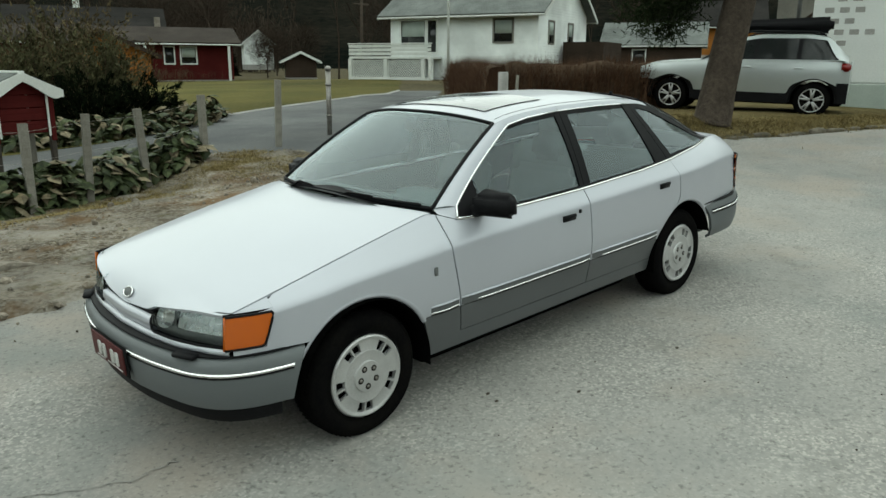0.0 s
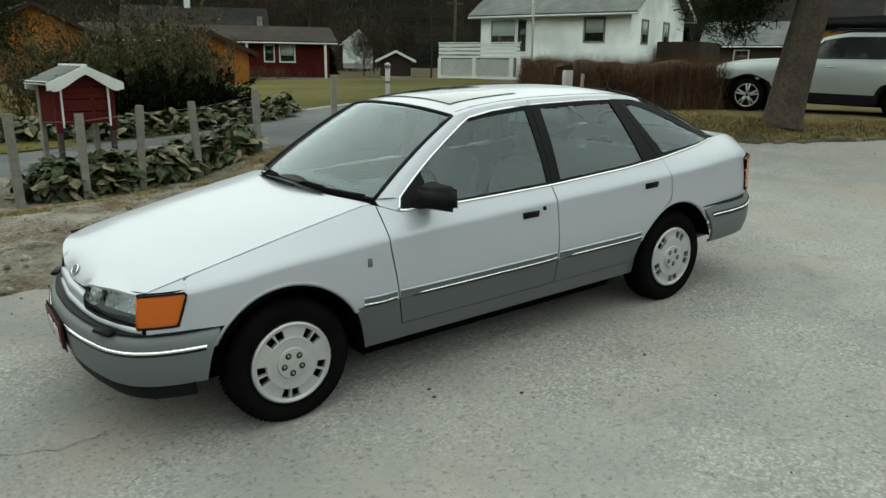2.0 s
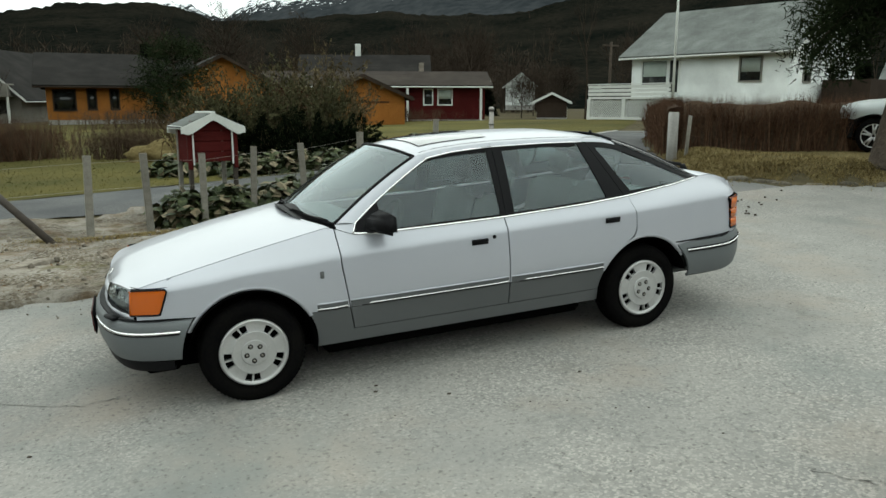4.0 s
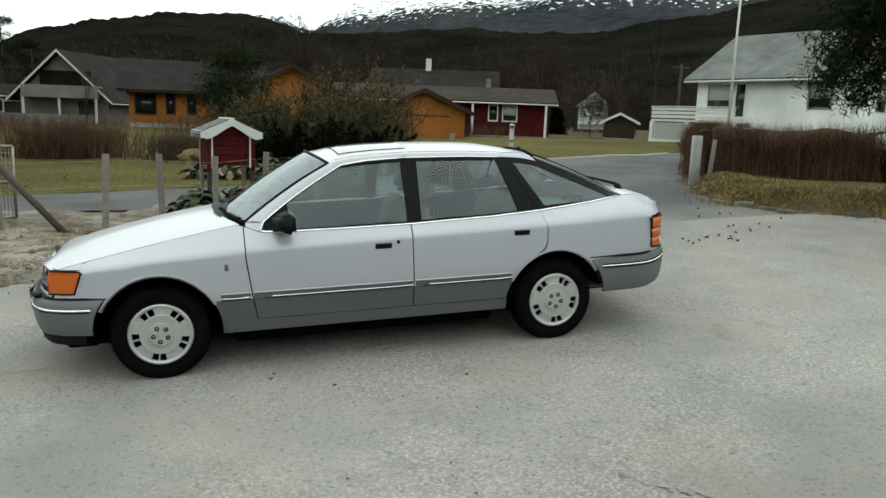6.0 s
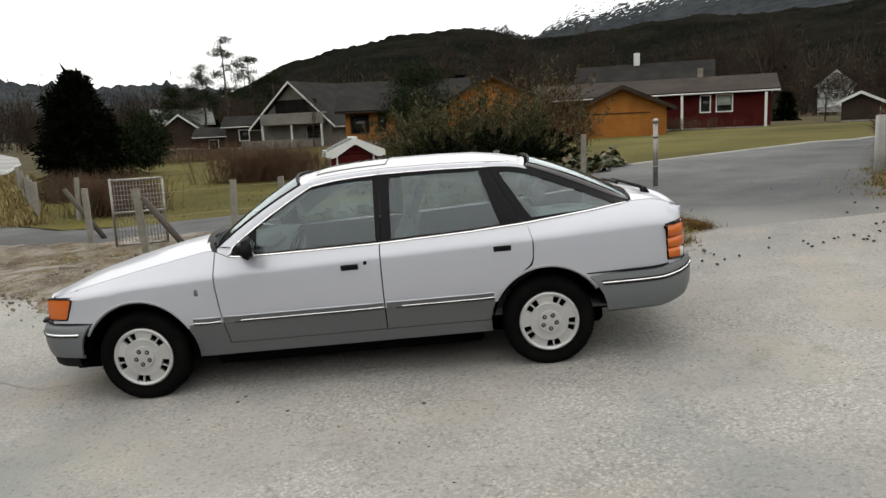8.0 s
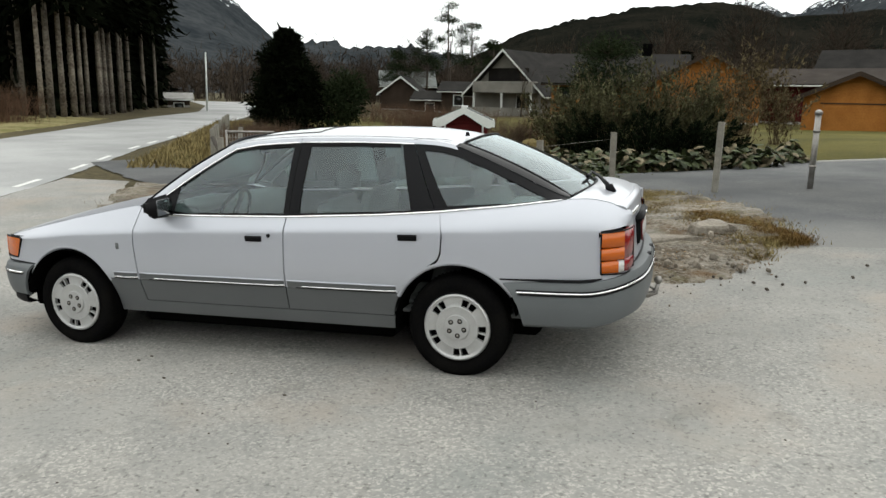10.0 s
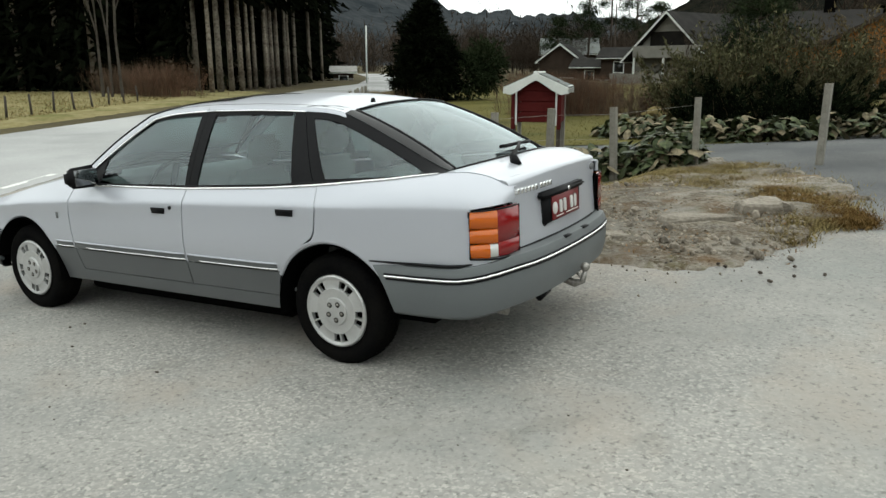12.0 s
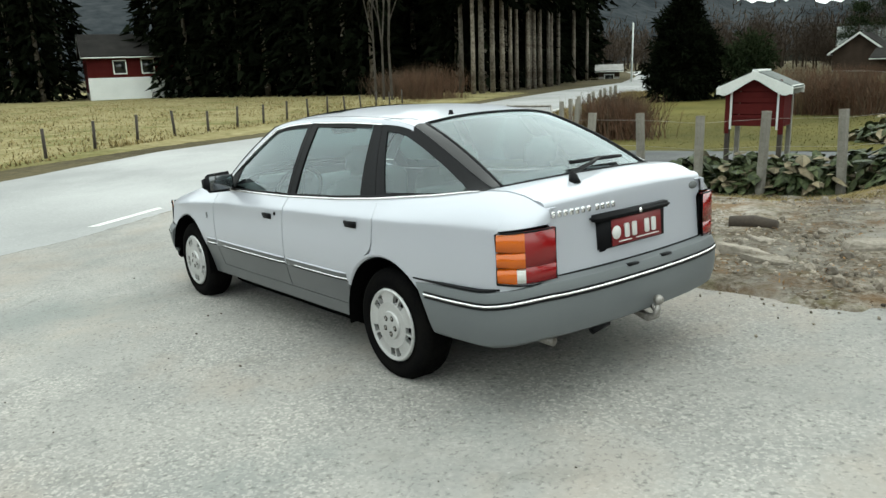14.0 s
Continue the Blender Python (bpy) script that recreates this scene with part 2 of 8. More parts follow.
M = dict(
    asphalt=mat("pale_asphalt", (0.185, 0.184, 0.175), (0.270, 0.260, 0.240), coarse=2.2, fine=30, rough=0.9, bump=0.6, depth=0.005, speck=(0.37, 0.35, 0.32), speck_scale=75, spec=0.18, contrast=0.8, wide=(0.28, 0.86), patches=((0.8, (0.275, 0.240, 0.205), 0.50, 0.66, 0.75), (0.55, (0.185, 0.195, 0.185), 0.52, 0.66, 0.8), (2.6, (0.15, 0.145, 0.13), 0.60, 0.72, 0.5), (38.0, (0.105, 0.103, 0.097), 0.55, 0.66, 0.75), (60.0, (0.40, 0.385, 0.36), 0.60, 0.70, 0.6))),
    road=mat("road_asphalt", (0.25, 0.25, 0.245), (0.31, 0.31, 0.305), coarse=0.35, fine=25, rough=0.8, bump=0.3, spec=0.35, speck=(0.34, 0.34, 0.335), speck_scale=60, wide=(0.15, 0.8), patches=((0.4, (0.22, 0.225, 0.22), 0.52, 0.66, 0.7),)),
    lane=mouth_mat("dark_asphalt", (0.070, 0.072, 0.075), (0.112, 0.113, 0.113), coarse=0.9, fine=36, rough=0.9, bump=0.5, speck=(0.155, 0.154, 0.15), speck_scale=95, spec=0.12, wide=(0.2, 0.72)),
    dirt=mat("gravelly_dirt", (0.062, 0.048, 0.030), (0.200, 0.175, 0.140), coarse=2.6, fine=24, rough=0.95, bump=1.0, depth=0.03, speck=(0.27, 0.25, 0.22), speck_scale=45, spec=0.1, contrast=0.35, wide=(0.8, 0.7), patches=((1.6, (0.26, 0.242, 0.212), 0.50, 0.62, 0.8), (1.9, (0.105, 0.062, 0.028), 0.52, 0.66, 0.85), (3.5, (0.085, 0.075, 0.028), 0.56, 0.68, 0.7))),
    lawn=mat("spring_lawn", (0.056, 0.055, 0.016), (0.112, 0.096, 0.032), coarse=0.35, fine=14, rough=0.97, bump=0.9, depth=0.03, spec=0.05, wide=(0.12, 0.75)),
    field=mat("straw_field", (0.150, 0.128, 0.056), (0.245, 0.212, 0.108), coarse=0.5, fine=5, rough=0.97, bump=1.0, depth=0.06, spec=0.05, patches=((0.35, (0.105, 0.105, 0.035), 0.48, 0.64, 0.8), (1.3, (0.30, 0.265, 0.15), 0.52, 0.66, 0.7), (2.6, (0.085, 0.070, 0.034), 0.56, 0.68, 0.6))),
    earth=mat("rough_ground", (0.045, 0.038, 0.022), (0.095, 0.08, 0.045), coarse=0.2, fine=5, rough=0.97, bump=0.8, depth=0.05, spec=0.05),
    linepaint=mat("worn_line_paint", (0.72, 0.72, 0.69), (0.5, 0.5, 0.48), coarse=3, fine=60, rough=0.7),
    silver=mat("silver_paint", (0.465, 0.478, 0.525), (0.44, 0.453, 0.495), coarse=1.2, fine=900, rough=0.34, metal=0.30, bump=0.02, depth=0.0005, coat=0.45, rough_var=0.04),
    # even grey of the lower panels, much darker than the silver above
    grey=mat("grey_lower_body", (0.118, 0.124, 0.128), (0.100, 0.106, 0.110), coarse=2, fine=600, rough=0.42, metal=0.3, bump=0.03, depth=0.0005, coat=0.15),
    bumper=mat("grey_bumper_plastic", (0.126, 0.136, 0.140), (0.108, 0.117, 0.121), coarse=2, fine=300, rough=0.5, bump=0.1, depth=0.001, spec=0.35),
    black=mat("black_trim", (0.005, 0.005, 0.006), (0.009, 0.009, 0.010), coarse=4, fine=120, rough=0.55, bump=0.05, depth=0.001, spec=0.10),
    # near-black colour stands in for deep shade under and inside the car
    matte=mat("black_and_shade", (0.002, 0.002, 0.002), (0.004, 0.004, 0.004), rough=1.0, spec=0.0),
    rubber=mat("tyre_rubber", (0.003, 0.003, 0.0035), (0.007, 0.0067, 0.006), coarse=6, fine=70, rough=0.95, bump=0.2, depth=0.002, spec=0.02),
    chrome=mat("chrome", (0.90, 0.90, 0.90), (0.82, 0.82, 0.82), coarse=6, fine=100, rough=0.2, metal=1.0, bump=0.0),
    steel=mat("worn_steel", (0.35, 0.34, 0.32), (0.20, 0.18, 0.16), coarse=9, fine=90, rough=0.5, metal=0.8, bump=0.2, depth=0.002),
    cap=mat("silver_wheel_cap", (0.52, 0.52, 0.515), (0.43, 0.43, 0.425), coarse=7, fine=160, rough=0.36, metal=0.5, bump=0.05, depth=0.001),
    seat=mat("grey_velour", (0.17, 0.182, 0.182), (0.12, 0.13, 0.13), coarse=6, fine=60, rough=0.95, bump=0.3, depth=0.002, spec=0.15),
    dash=mat("grey_plastic", (0.12, 0.125, 0.125), (0.09, 0.095, 0.095), coarse=4, fine=200, rough=0.65, bump=0.1, depth=0.001),
    orange=lens_mat("orange_lens", (0.52, 0.105, 0.003)),
    red=lens_mat("red_lens", (0.20, 0.004, 0.005)),
    inner=mat("pale_inner_plastic", (0.21, 0.225, 0.22), (0.17, 0.185, 0.18), coarse=4, fine=60, rough=0.7, bump=0.1, depth=0.001, spec=0.3),
    clear=lens_mat("clear_lens", (0.55, 0.55, 0.53), ridges=500),
    plate=mat("red_plate", (0.17, 0.014, 0.016), (0.13, 0.011, 0.012), coarse=8, fine=90, rough=0.4, bump=0.05, spec=0.3),
    # front plate: a darker, browner red than the rear one
    darkplate=mat("dark_red_plate", (0.085, 0.022, 0.022), (0.062, 0.018, 0.018), coarse=8, fine=60, rough=0.6, bump=0.05, spec=0.2),
    white=mat("white_letters", (0.62, 0.62, 0.60), (0.55, 0.55, 0.53), coarse=9, fine=120, rough=0.5, bump=0.0),
    glass=glass_mat("car_glass", (0.72, 0.86, 0.85), 1.20),
    screen=glass_mat("screen_glass", (0.66, 0.82, 0.81), 1.26, sky_haze=0.02),
    lampglass=glass_mat("lamp_glass", (0.92, 0.94, 0.93)),
    board_white=siding("white_boards", (0.79, 0.82, 0.80), (0.71, 0.74, 0.72), 0.15),
    board_red=siding("red_boards", (0.070, 0.011, 0.010), (0.050, 0.008, 0.0075), 0.14),
    board_orange=siding("orange_boards", (0.30, 0.125, 0.030), (0.23, 0.092, 0.022), 0.16),
    board_grey=siding("grey_boards", (0.21, 0.20, 0.175), (0.165, 0.16, 0.14), 0.16),
    board_brown=siding("brown_boards", (0.045, 0.032, 0.024), (0.032, 0.024, 0.018), 0.16),
    trim=mat("white_paint", (0.66, 0.68, 0.65), (0.56, 0.58, 0.55), coarse=3, fine=50, rough=0.55),
    plaster=mat("white_plaster", (0.72, 0.74, 0.72), (0.63, 0.65, 0.63), coarse=0.8, fine=30, rough=0.85),
    concrete=mat("concrete", (0.36, 0.35, 0.33), (0.25, 0.245, 0.23), coarse=2.5, fine=35, rough=0.9, bump=0.4, depth=0.006),
    tile_grey=siding("grey_roof_tiles", (0.165, 0.176, 0.168), (0.105, 0.112, 0.106), 0.32, 0.03),
    tile_dark=siding("dark_roof_tiles", (0.026, 0.024, 0.022), (0.018, 0.017, 0.016), 0.33, 0.03),
    tile_brown=siding("brown_roof_tiles", (0.046, 0.038, 0.032), (0.034, 0.028, 0.024), 0.33, 0.03),
    post=mat("weathered_post", (0.235, 0.222, 0.19), (0.155, 0.145, 0.122), coarse=9, fine=60, rough=0.9, bump=0.4, depth=0.004, vary=0.12),
    darkpost=mat("dark_post", (0.030, 0.024, 0.019), (0.055, 0.045, 0.036), coarse=9, fine=60, rough=0.9, vary=0.15),
    bark=mat("bark", (0.045, 0.036, 0.028), (0.085, 0.068, 0.054), coarse=3, fine=16, rough=0.95, bump=1.0, depth=0.03, spec=0.1),
    sprucebark=mat("spruce_bark", (0.07, 0.054, 0.040), (0.20, 0.175, 0.14), coarse=1.2, fine=7, rough=0.95, bump=0.8, depth=0.03, contrast=0.3, vary=0.35),
    birch=mat("birch_bark", (0.085, 0.075, 0.062), (0.04, 0.034, 0.029), coarse=3, fine=12, rough=0.9, spec=0.1),
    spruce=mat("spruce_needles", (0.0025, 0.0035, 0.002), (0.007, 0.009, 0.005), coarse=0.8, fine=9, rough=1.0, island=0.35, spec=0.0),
    juniper=mat("juniper_needles", (0.003, 0.005, 0.003), (0.011, 0.015, 0.007), coarse=1.2, fine=14, rough=1.0, island=0.4, spec=0.0),
    shrub=mat("olive_shrub_leaves", (0.036, 0.037, 0.018), (0.095, 0.089, 0.046), coarse=1.5, fine=12, rough=0.9, island=0.5, spec=0.05),
    deadshrub=mat("brown_shrub_leaves", (0.060, 0.045, 0.024), (0.125, 0.100, 0.055), coarse=1.5, fine=12, rough=0.95, island=0.5, spec=0.03),
    pine=mat("pine_needles", (0.012, 0.018, 0.009), (0.026, 0.034, 0.016), coarse=1, fine=9, rough=1.0, island=0.35, spec=0.0),
    leaf=mat("broad_leaves", (0.022, 0.033, 0.012), (0.064, 0.074, 0.032), coarse=2.5, fine=20, rough=0.6, island=0.5, spec=0.2),
    deadleaf=mat("dry_leaves", (0.115, 0.092, 0.055), (0.19, 0.165, 0.11), coarse=3, fine=20, rough=0.8, island=0.4, spec=0.15),
    drygrass=mat("dry_grass", (0.130, 0.098, 0.040), (0.235, 0.190, 0.092), coarse=1.2, fine=12, rough=0.95, island=0.4, spec=0.03),
    rustgrass=mat("rust_grass", (0.085, 0.048, 0.016), (0.150, 0.096, 0.036), coarse=1.5, fine=14, rough=0.95, island=0.45, spec=0.03),
    twig=mat("brown_twigs", (0.060, 0.042, 0.029), (0.11, 0.078, 0.053), coarse=1.5, fine=14, rough=0.95, island=0.4, spec=0.03),
    redtwig=mat("reddish_twigs", (0.070, 0.040, 0.026), (0.125, 0.074, 0.048), coarse=1.5, fine=14, rough=0.95, island=0.4, spec=0.03),
    woods=mat("far_bare_woods", (0.029, 0.022, 0.017), (0.056, 0.044, 0.034), coarse=0.1, fine=1, rough=1.0, island=0.4, spec=0.0),
    stone=mat("pale_stone", (0.255, 0.228, 0.19), (0.135, 0.118, 0.096), coarse=4, fine=30, rough=0.94, bump=0.7, depth=0.012, vary=0.2, spec=0.1),
    kerb=mat("mossy_stone", (0.15, 0.135, 0.108), (0.070, 0.062, 0.046), coarse=5, fine=30, rough=0.96, bump=0.8, depth=0.012, vary=0.25, spec=0.05),
    turf=mat("bank_turf", (0.078, 0.060, 0.027), (0.150, 0.120, 0.058), coarse=1.2, fine=11, rough=0.97, bump=1.0, depth=0.05, spec=0.03, patches=((0.7, (0.055, 0.052, 0.018), 0.50, 0.64, 0.7), (2.2, (0.19, 0.155, 0.08), 0.54, 0.66, 0.7))),
    cone=mat("dark_cones", (0.030, 0.022, 0.015), (0.055, 0.042, 0.03), coarse=20, fine=90, rough=0.9),
    iron=mat("cast_iron", (0.085, 0.066, 0.050), (0.14, 0.115, 0.092), coarse=8, fine=60, rough=0.75, metal=0.3, bump=0.3, depth=0.003),
    # near-black tone stands in for shade in hollows and behind open work
    hole=mat("hollow_shade", (0.010, 0.009, 0.008), (0.02, 0.018, 0.016), rough=0.95, spec=0.1),
    suv=mat("pale_silver_paint", (0.46, 0.49, 0.49), (0.42, 0.45, 0.45), coarse=1.2, fine=600, rough=0.35, metal=0.5, bump=0.02, depth=0.0005, coat=0.4),
    dimglass=mat("dark_glass", (0.012, 0.014, 0.014), (0.02, 0.022, 0.022), rough=0.06, bump=0.0, rough_var=0.02),
    curtain=mat("pale_blind", (0.40, 0.45, 0.41), (0.34, 0.39, 0.35), coarse=2, fine=30, rough=0.8),
    hill=mat("forest_hill", (0.004, 0.0055, 0.0045), (0.017, 0.0155, 0.012), coarse=0.02, fine=0.30, rough=1.0, bump=0.6, depth=6.0, spec=0.0, contrast=0.45),
    mountain=snow_mat(),
    bright=mat("reflector_silver", (0.86, 0.87, 0.87), (0.78, 0.79, 0.79), coarse=20, fine=120, rough=0.28, metal=0.75, bump=0.1, depth=0.001),
    gloss=mat("gloss_black", (0.008, 0.008, 0.009), (0.012, 0.012, 0.013), coarse=3, fine=120, rough=0.16, bump=0.0, spec=0.4, rough_var=0.05),
    roofglass=mat("tinted_roof_glass", (0.06, 0.066, 0.07), (0.05, 0.055, 0.06), coarse=2, fine=60, rough=0.10, bump=0.0, spec=0.9, coat=0.6, rough_var=0.04),
    liner=mat("pale_headlining", (0.27, 0.285, 0.28), (0.22, 0.235, 0.23), coarse=5, fine=90, rough=0.95, bump=0.2, depth=0.001, spec=0.1),
    trimcloth=mat("dim_door_trim", (0.040, 0.044, 0.045), (0.030, 0.034, 0.035), coarse=5, fine=80, rough=0.9, bump=0.2, depth=0.001, spec=0.15),
    mirror=mat("mirror_glass", (0.16, 0.17, 0.175), (0.15, 0.155, 0.16), rough=0.03, metal=1.0, bump=0.0, rough_var=0.0),
)


# ---- mesh helpers ----
def obj(name, bm, material=None, parent=None, label="", smooth=True):
    me = bpy.data.meshes.new(name)
    bm.to_mesh(me)
    bm.free()
    if material:
        for k in (material if isinstance(material, (list, tuple)) else (material,)):
            me.materials.append(k)
    if smooth:
        for p in me.polygons:
            p.use_smooth = True
    ob = new(name, me)
    if parent:
        ob.parent = parent
    if label:
        tagged(ob, label)
    return ob


def part(name, bm, material, parent, label="", smooth=True):
    return obj(name, bm, material, parent, label, smooth)


def thing(name, m, label, category, group="", kind=""):
    """An Empty at the base of a thing, at the pose m."""
    e = new(name)
    e.empty_display_size = 0.2
    e.matrix_world = m
    return tagged(e, label, category, group, kind)


def add_box(bm, lo, hi, bevel=0.0, m=None, seg=1):
    r = bmesh.ops.create_cube(bm, size=1)
    v = r["verts"]
    c = [(lo[i] + hi[i]) / 2 for i in range(3)]
    s = [max(hi[i] - lo[i], 1e-4) for i in range(3)]
    bmesh.ops.scale(bm, verts=v, vec=s)
    bmesh.ops.translate(bm, verts=v, vec=c)
    if bevel:
        es = list({e for q in v for e in q.link_edges})
        r2 = bmesh.ops.bevel(bm, geom=es, offset=bevel, segments=seg, affect='EDGES')
        v = list({q for f in r2["faces"] for q in f.verts} | {q for q in v if q.is_valid})
    if m is not None:
        bmesh.ops.transform(bm, matrix=m, verts=v)
    return v


def box_bm(lo, hi, bevel=0.0, seg=1):
    bm = bmesh.new()
    add_box(bm, lo, hi, bevel, None, seg)
    return bm


def add_grid(bm, pts, out=None, mi=0):
    """A sheet through rows of points; out: the way its front faces."""
    rows = [[bm.verts.new(p) for p in r] for r in pts]
    fs = []
    for a, b in zip(rows, rows[1:]):
        for i in range(len(a) - 1):
            try:
                f = bm.faces.new((a[i], a[i + 1], b[i + 1], b[i]))
                f.material_index = mi
                fs.append(f)
            except ValueError:
                pass
    if out is not None:
        s = Vector()
        for f in fs:
            f.normal_update()
            s += f.normal * f.calc_area()
        if s.dot(Vector(out)) < 0:
            bmesh.ops.reverse_faces(bm, faces=fs)
    return fs


def grid_bm(pts, out=None):
    bm = bmesh.new()
    add_grid(bm, pts, out)
    return bm


def thick(ob, t, offset=-1.0):
    md = ob.modifiers.new("thickness", "SOLIDIFY")
    md.thickness, md.offset = t, offset
    sp = ob.modifiers.new("sharp", "EDGE_SPLIT")
    sp.split_angle = radians(38)
    return ob


def add_tube(bm, path, radius, sides=8, cap=True):
    """A tube along a path; radius is a number or one for each point."""
    n = len(path)
    rad = radius if isinstance(radius, (list, tuple)) else [radius] * n
    rings = []
    for i, p in enumerate(path):
        p = Vector(p)
        d = (Vector(path[min(i + 1, n - 1)]) - Vector(path[max(i - 1, 0)])).normalized()
        a = d.cross(Vector((0, 0, 1)))
        if a.length < 0.05:
            a = d.cross(Vector((1, 0, 0)))
        a.normalize()
        b = d.cross(a)
        rings.append([bm.verts.new(p + rad[i] * (math.cos(t) * a + math.sin(t) * b)) for t in [2 * math.pi * k / sides for k in range(sides)]])
    for r, s in zip(rings, rings[1:]):
        for k in range(sides):
            bm.faces.new((r[k], s[k], s[(k + 1) % sides], r[(k + 1) % sides]))
    if cap:
        bm.faces.new(rings[0])
        bm.faces.new(rings[-1][::-1])


def tube_bm(path, radius, sides=8):
    bm = bmesh.new()
    add_tube(bm, path, radius, sides)
    return bm


def lathe_bm(profile, axis="y", seg=48, close=False):
    """Profile of (radius, height along the axis) turned round it."""
    bm = bmesh.new()
    rings = []
    for r, hh in profile:
        ring = []
        for k in range(seg):
            a = 2 * math.pi * k / seg
            ring.append(bm.verts.new((r * math.cos(a), hh, r * math.sin(a)) if axis == "y" else (r * math.cos(a), r * math.sin(a), hh)))
        rings.append(ring)
    pairs = list(zip(rings, rings[1:])) + ([(rings[-1], rings[0])] if close else [])
    for a, b in pairs:
        for k in range(seg):
            bm.faces.new((a[k], a[(k + 1) % seg], b[(k + 1) % seg], b[k]))
    bmesh.ops.recalc_face_normals(bm, faces=bm.faces)
    return bm


def curve(pts, soft=0.0):
    """A smoothed piecewise line through (x, value) pairs."""
    xs, ys = [p[0] for p in pts], [p[1] for p in pts]

    def f(x):
        if not soft:
            return float(np.interp(x, xs, ys))
        return float(np.mean([np.interp(x + d * soft, xs, ys) for d in (-1, -0.5, 0, 0.5, 1)]))
    return f


def smooth_step(a, b, v):
    t = clamp((v - a) / (b - a), 0, 1)
    return t * t * (3 - 2 * t)


# ---- the lie of the land ----
def land(x, y):
    near = 0.0464 * clamp(x, -4.5, 12.5) + 0.04 * clamp(y + 0.8, 0, 4.2)
    r = math.hypot(x - 2, y)
    far = 0.35 + 0.5 * math.exp(-((x - 29) ** 2 + (y - 30) ** 2) / 200)
    if x < 0:
        far = 0.35 - 0.35 * smooth_step(0, -20, x) * smooth_step(120, 60, r)
    k = smooth_step(16, 45, r)
    bank = 0.22 * smooth_step(0, 0.9, bank_in(x, y)) * (1 - 0.8 * smooth_step(9.8, 11.5, x))
    dip = .20 * smooth_step(-2.6, -.6, x) * smooth_step(2.8, 1.9, x) * smooth_step(4.4, 5.9, y) * smooth_step(8.2, 7.0, y)
    return near * (1 - k) + far * k + bank - dip


BANK = [(8.1, 4.4), (8.45, 3.3), (9.5, 2.45), (11.0, 1.75), (13.0, 1.1), (17.0, 0.0)]
BANK_BACK = [(8.1, 4.4), (8.8, 5.9), (9.5, 7.2), (10.4, 8.6), (12.6, 11.9), (15.5, 15.0), (19.0, 18.0)]
bank_front = curve(BANK)
bank_left = curve([(q[1], q[0]) for q in BANK_BACK])


def bank_in(x, y):
    """How far (x, y) lies inside the raised bank beside the drive."""
    if x < 8.1 or y > 20:
        return -1
    return min(y - bank_front(x), x - bank_left(y)) if y > 0 else -1


def ground_patch(name, poly, step, lift, material, label, category, wobble=0.06, kind="structure", relief=0.0):
    """A sheet cut to an outline in plan, laid on the land."""
    pts = []
    for i, a in enumerate(poly):
        b = poly[(i + 1) % len(poly)]
        d = math.hypot(b[0] - a[0], b[1] - a[1])
        n = max(1, int(d / max(0.2, d / 80)))
        for k in range(n):
            t = k / n
            x, y = a[0] + (b[0] - a[0]) * t, a[1] + (b[1] - a[1]) * t
            w = wobble * (noise.noise((x * 1.3, y * 1.3, 3.1)) + 0.6 * noise.noise((x * 4.1, y * 4.1, 7.7)))
            nx, ny = (b[1] - a[1]) / (d or 1), -(b[0] - a[0]) / (d or 1)
            pts.append((x + nx * w, y + ny * w))
    bm = bmesh.new()
    bm.faces.new([bm.verts.new((x, y, 0)) for x, y in pts])
    x0, x1 = min(p[0] for p in pts), max(p[0] for p in pts)
    y0, y1 = min(p[1] for p in pts), max(p[1] for p in pts)
    for axis, lo, hi in ((0, x0, x1), (1, y0, y1)):
        v = lo + step
        while v < hi:
            co, no = [0, 0, 0], [0, 0, 0]
            co[axis], no[axis] = v, 1
            bmesh.ops.bisect_plane(bm, geom=list(bm.verts) + list(bm.edges) + list(bm.faces), plane_co=co, plane_no=no)
            v += step
    bmesh.ops.triangulate(bm, faces=[f for f in bm.faces if len(f.verts) > 4])
    for v in bm.verts:
        up = lift(v.co.x, v.co.y) if callable(lift) else lift
        if relief and v.is_boundary:
            up -= .03
        elif relief:
            up += relief * (0.5 + 0.7 * noise.noise((v.co.x * 2.3, v.co.y * 2.3, 0.5)) + 0.4 * noise.noise((v.co.x * 7, v.co.y * 7, 5.5)))
        v.co.z = land(v.co.x, v.co.y) + up
    for f in bm.faces:
        f.normal_update()
        if f.normal.z < 0:
            f.normal_flip()
    return tagged(obj(name, bm, material), label, category, kind=kind)


def axis_steps(lo, hi, fine_lo, fine_hi, fine, grow=1.25):
    vals, v, s = [], fine_lo, fine
    while v <= fine_hi:
        vals.append(v)
        v += fine
    s, v = fine, vals[-1]
    while v < hi:
        s *= grow
        v += s
        vals.append(min(v, hi))
    s, v = fine, fine_lo
    while v > lo:
        s *= grow
        v -= s
        vals.insert(0, max(v, lo))
    return vals


gx, gy = axis_steps(-2500, 2500, -20, 24, 0.5), axis_steps(-2500, 2500, -10, 24, 0.5)
tagged(obj("ground", grid_bm([[(x, y, land(x, y) - 0.004) for x in gx] for y in gy], (0, 0, 1)), M["earth"]),
       "brown rough ground with winter grass", "ground", kind="structure")

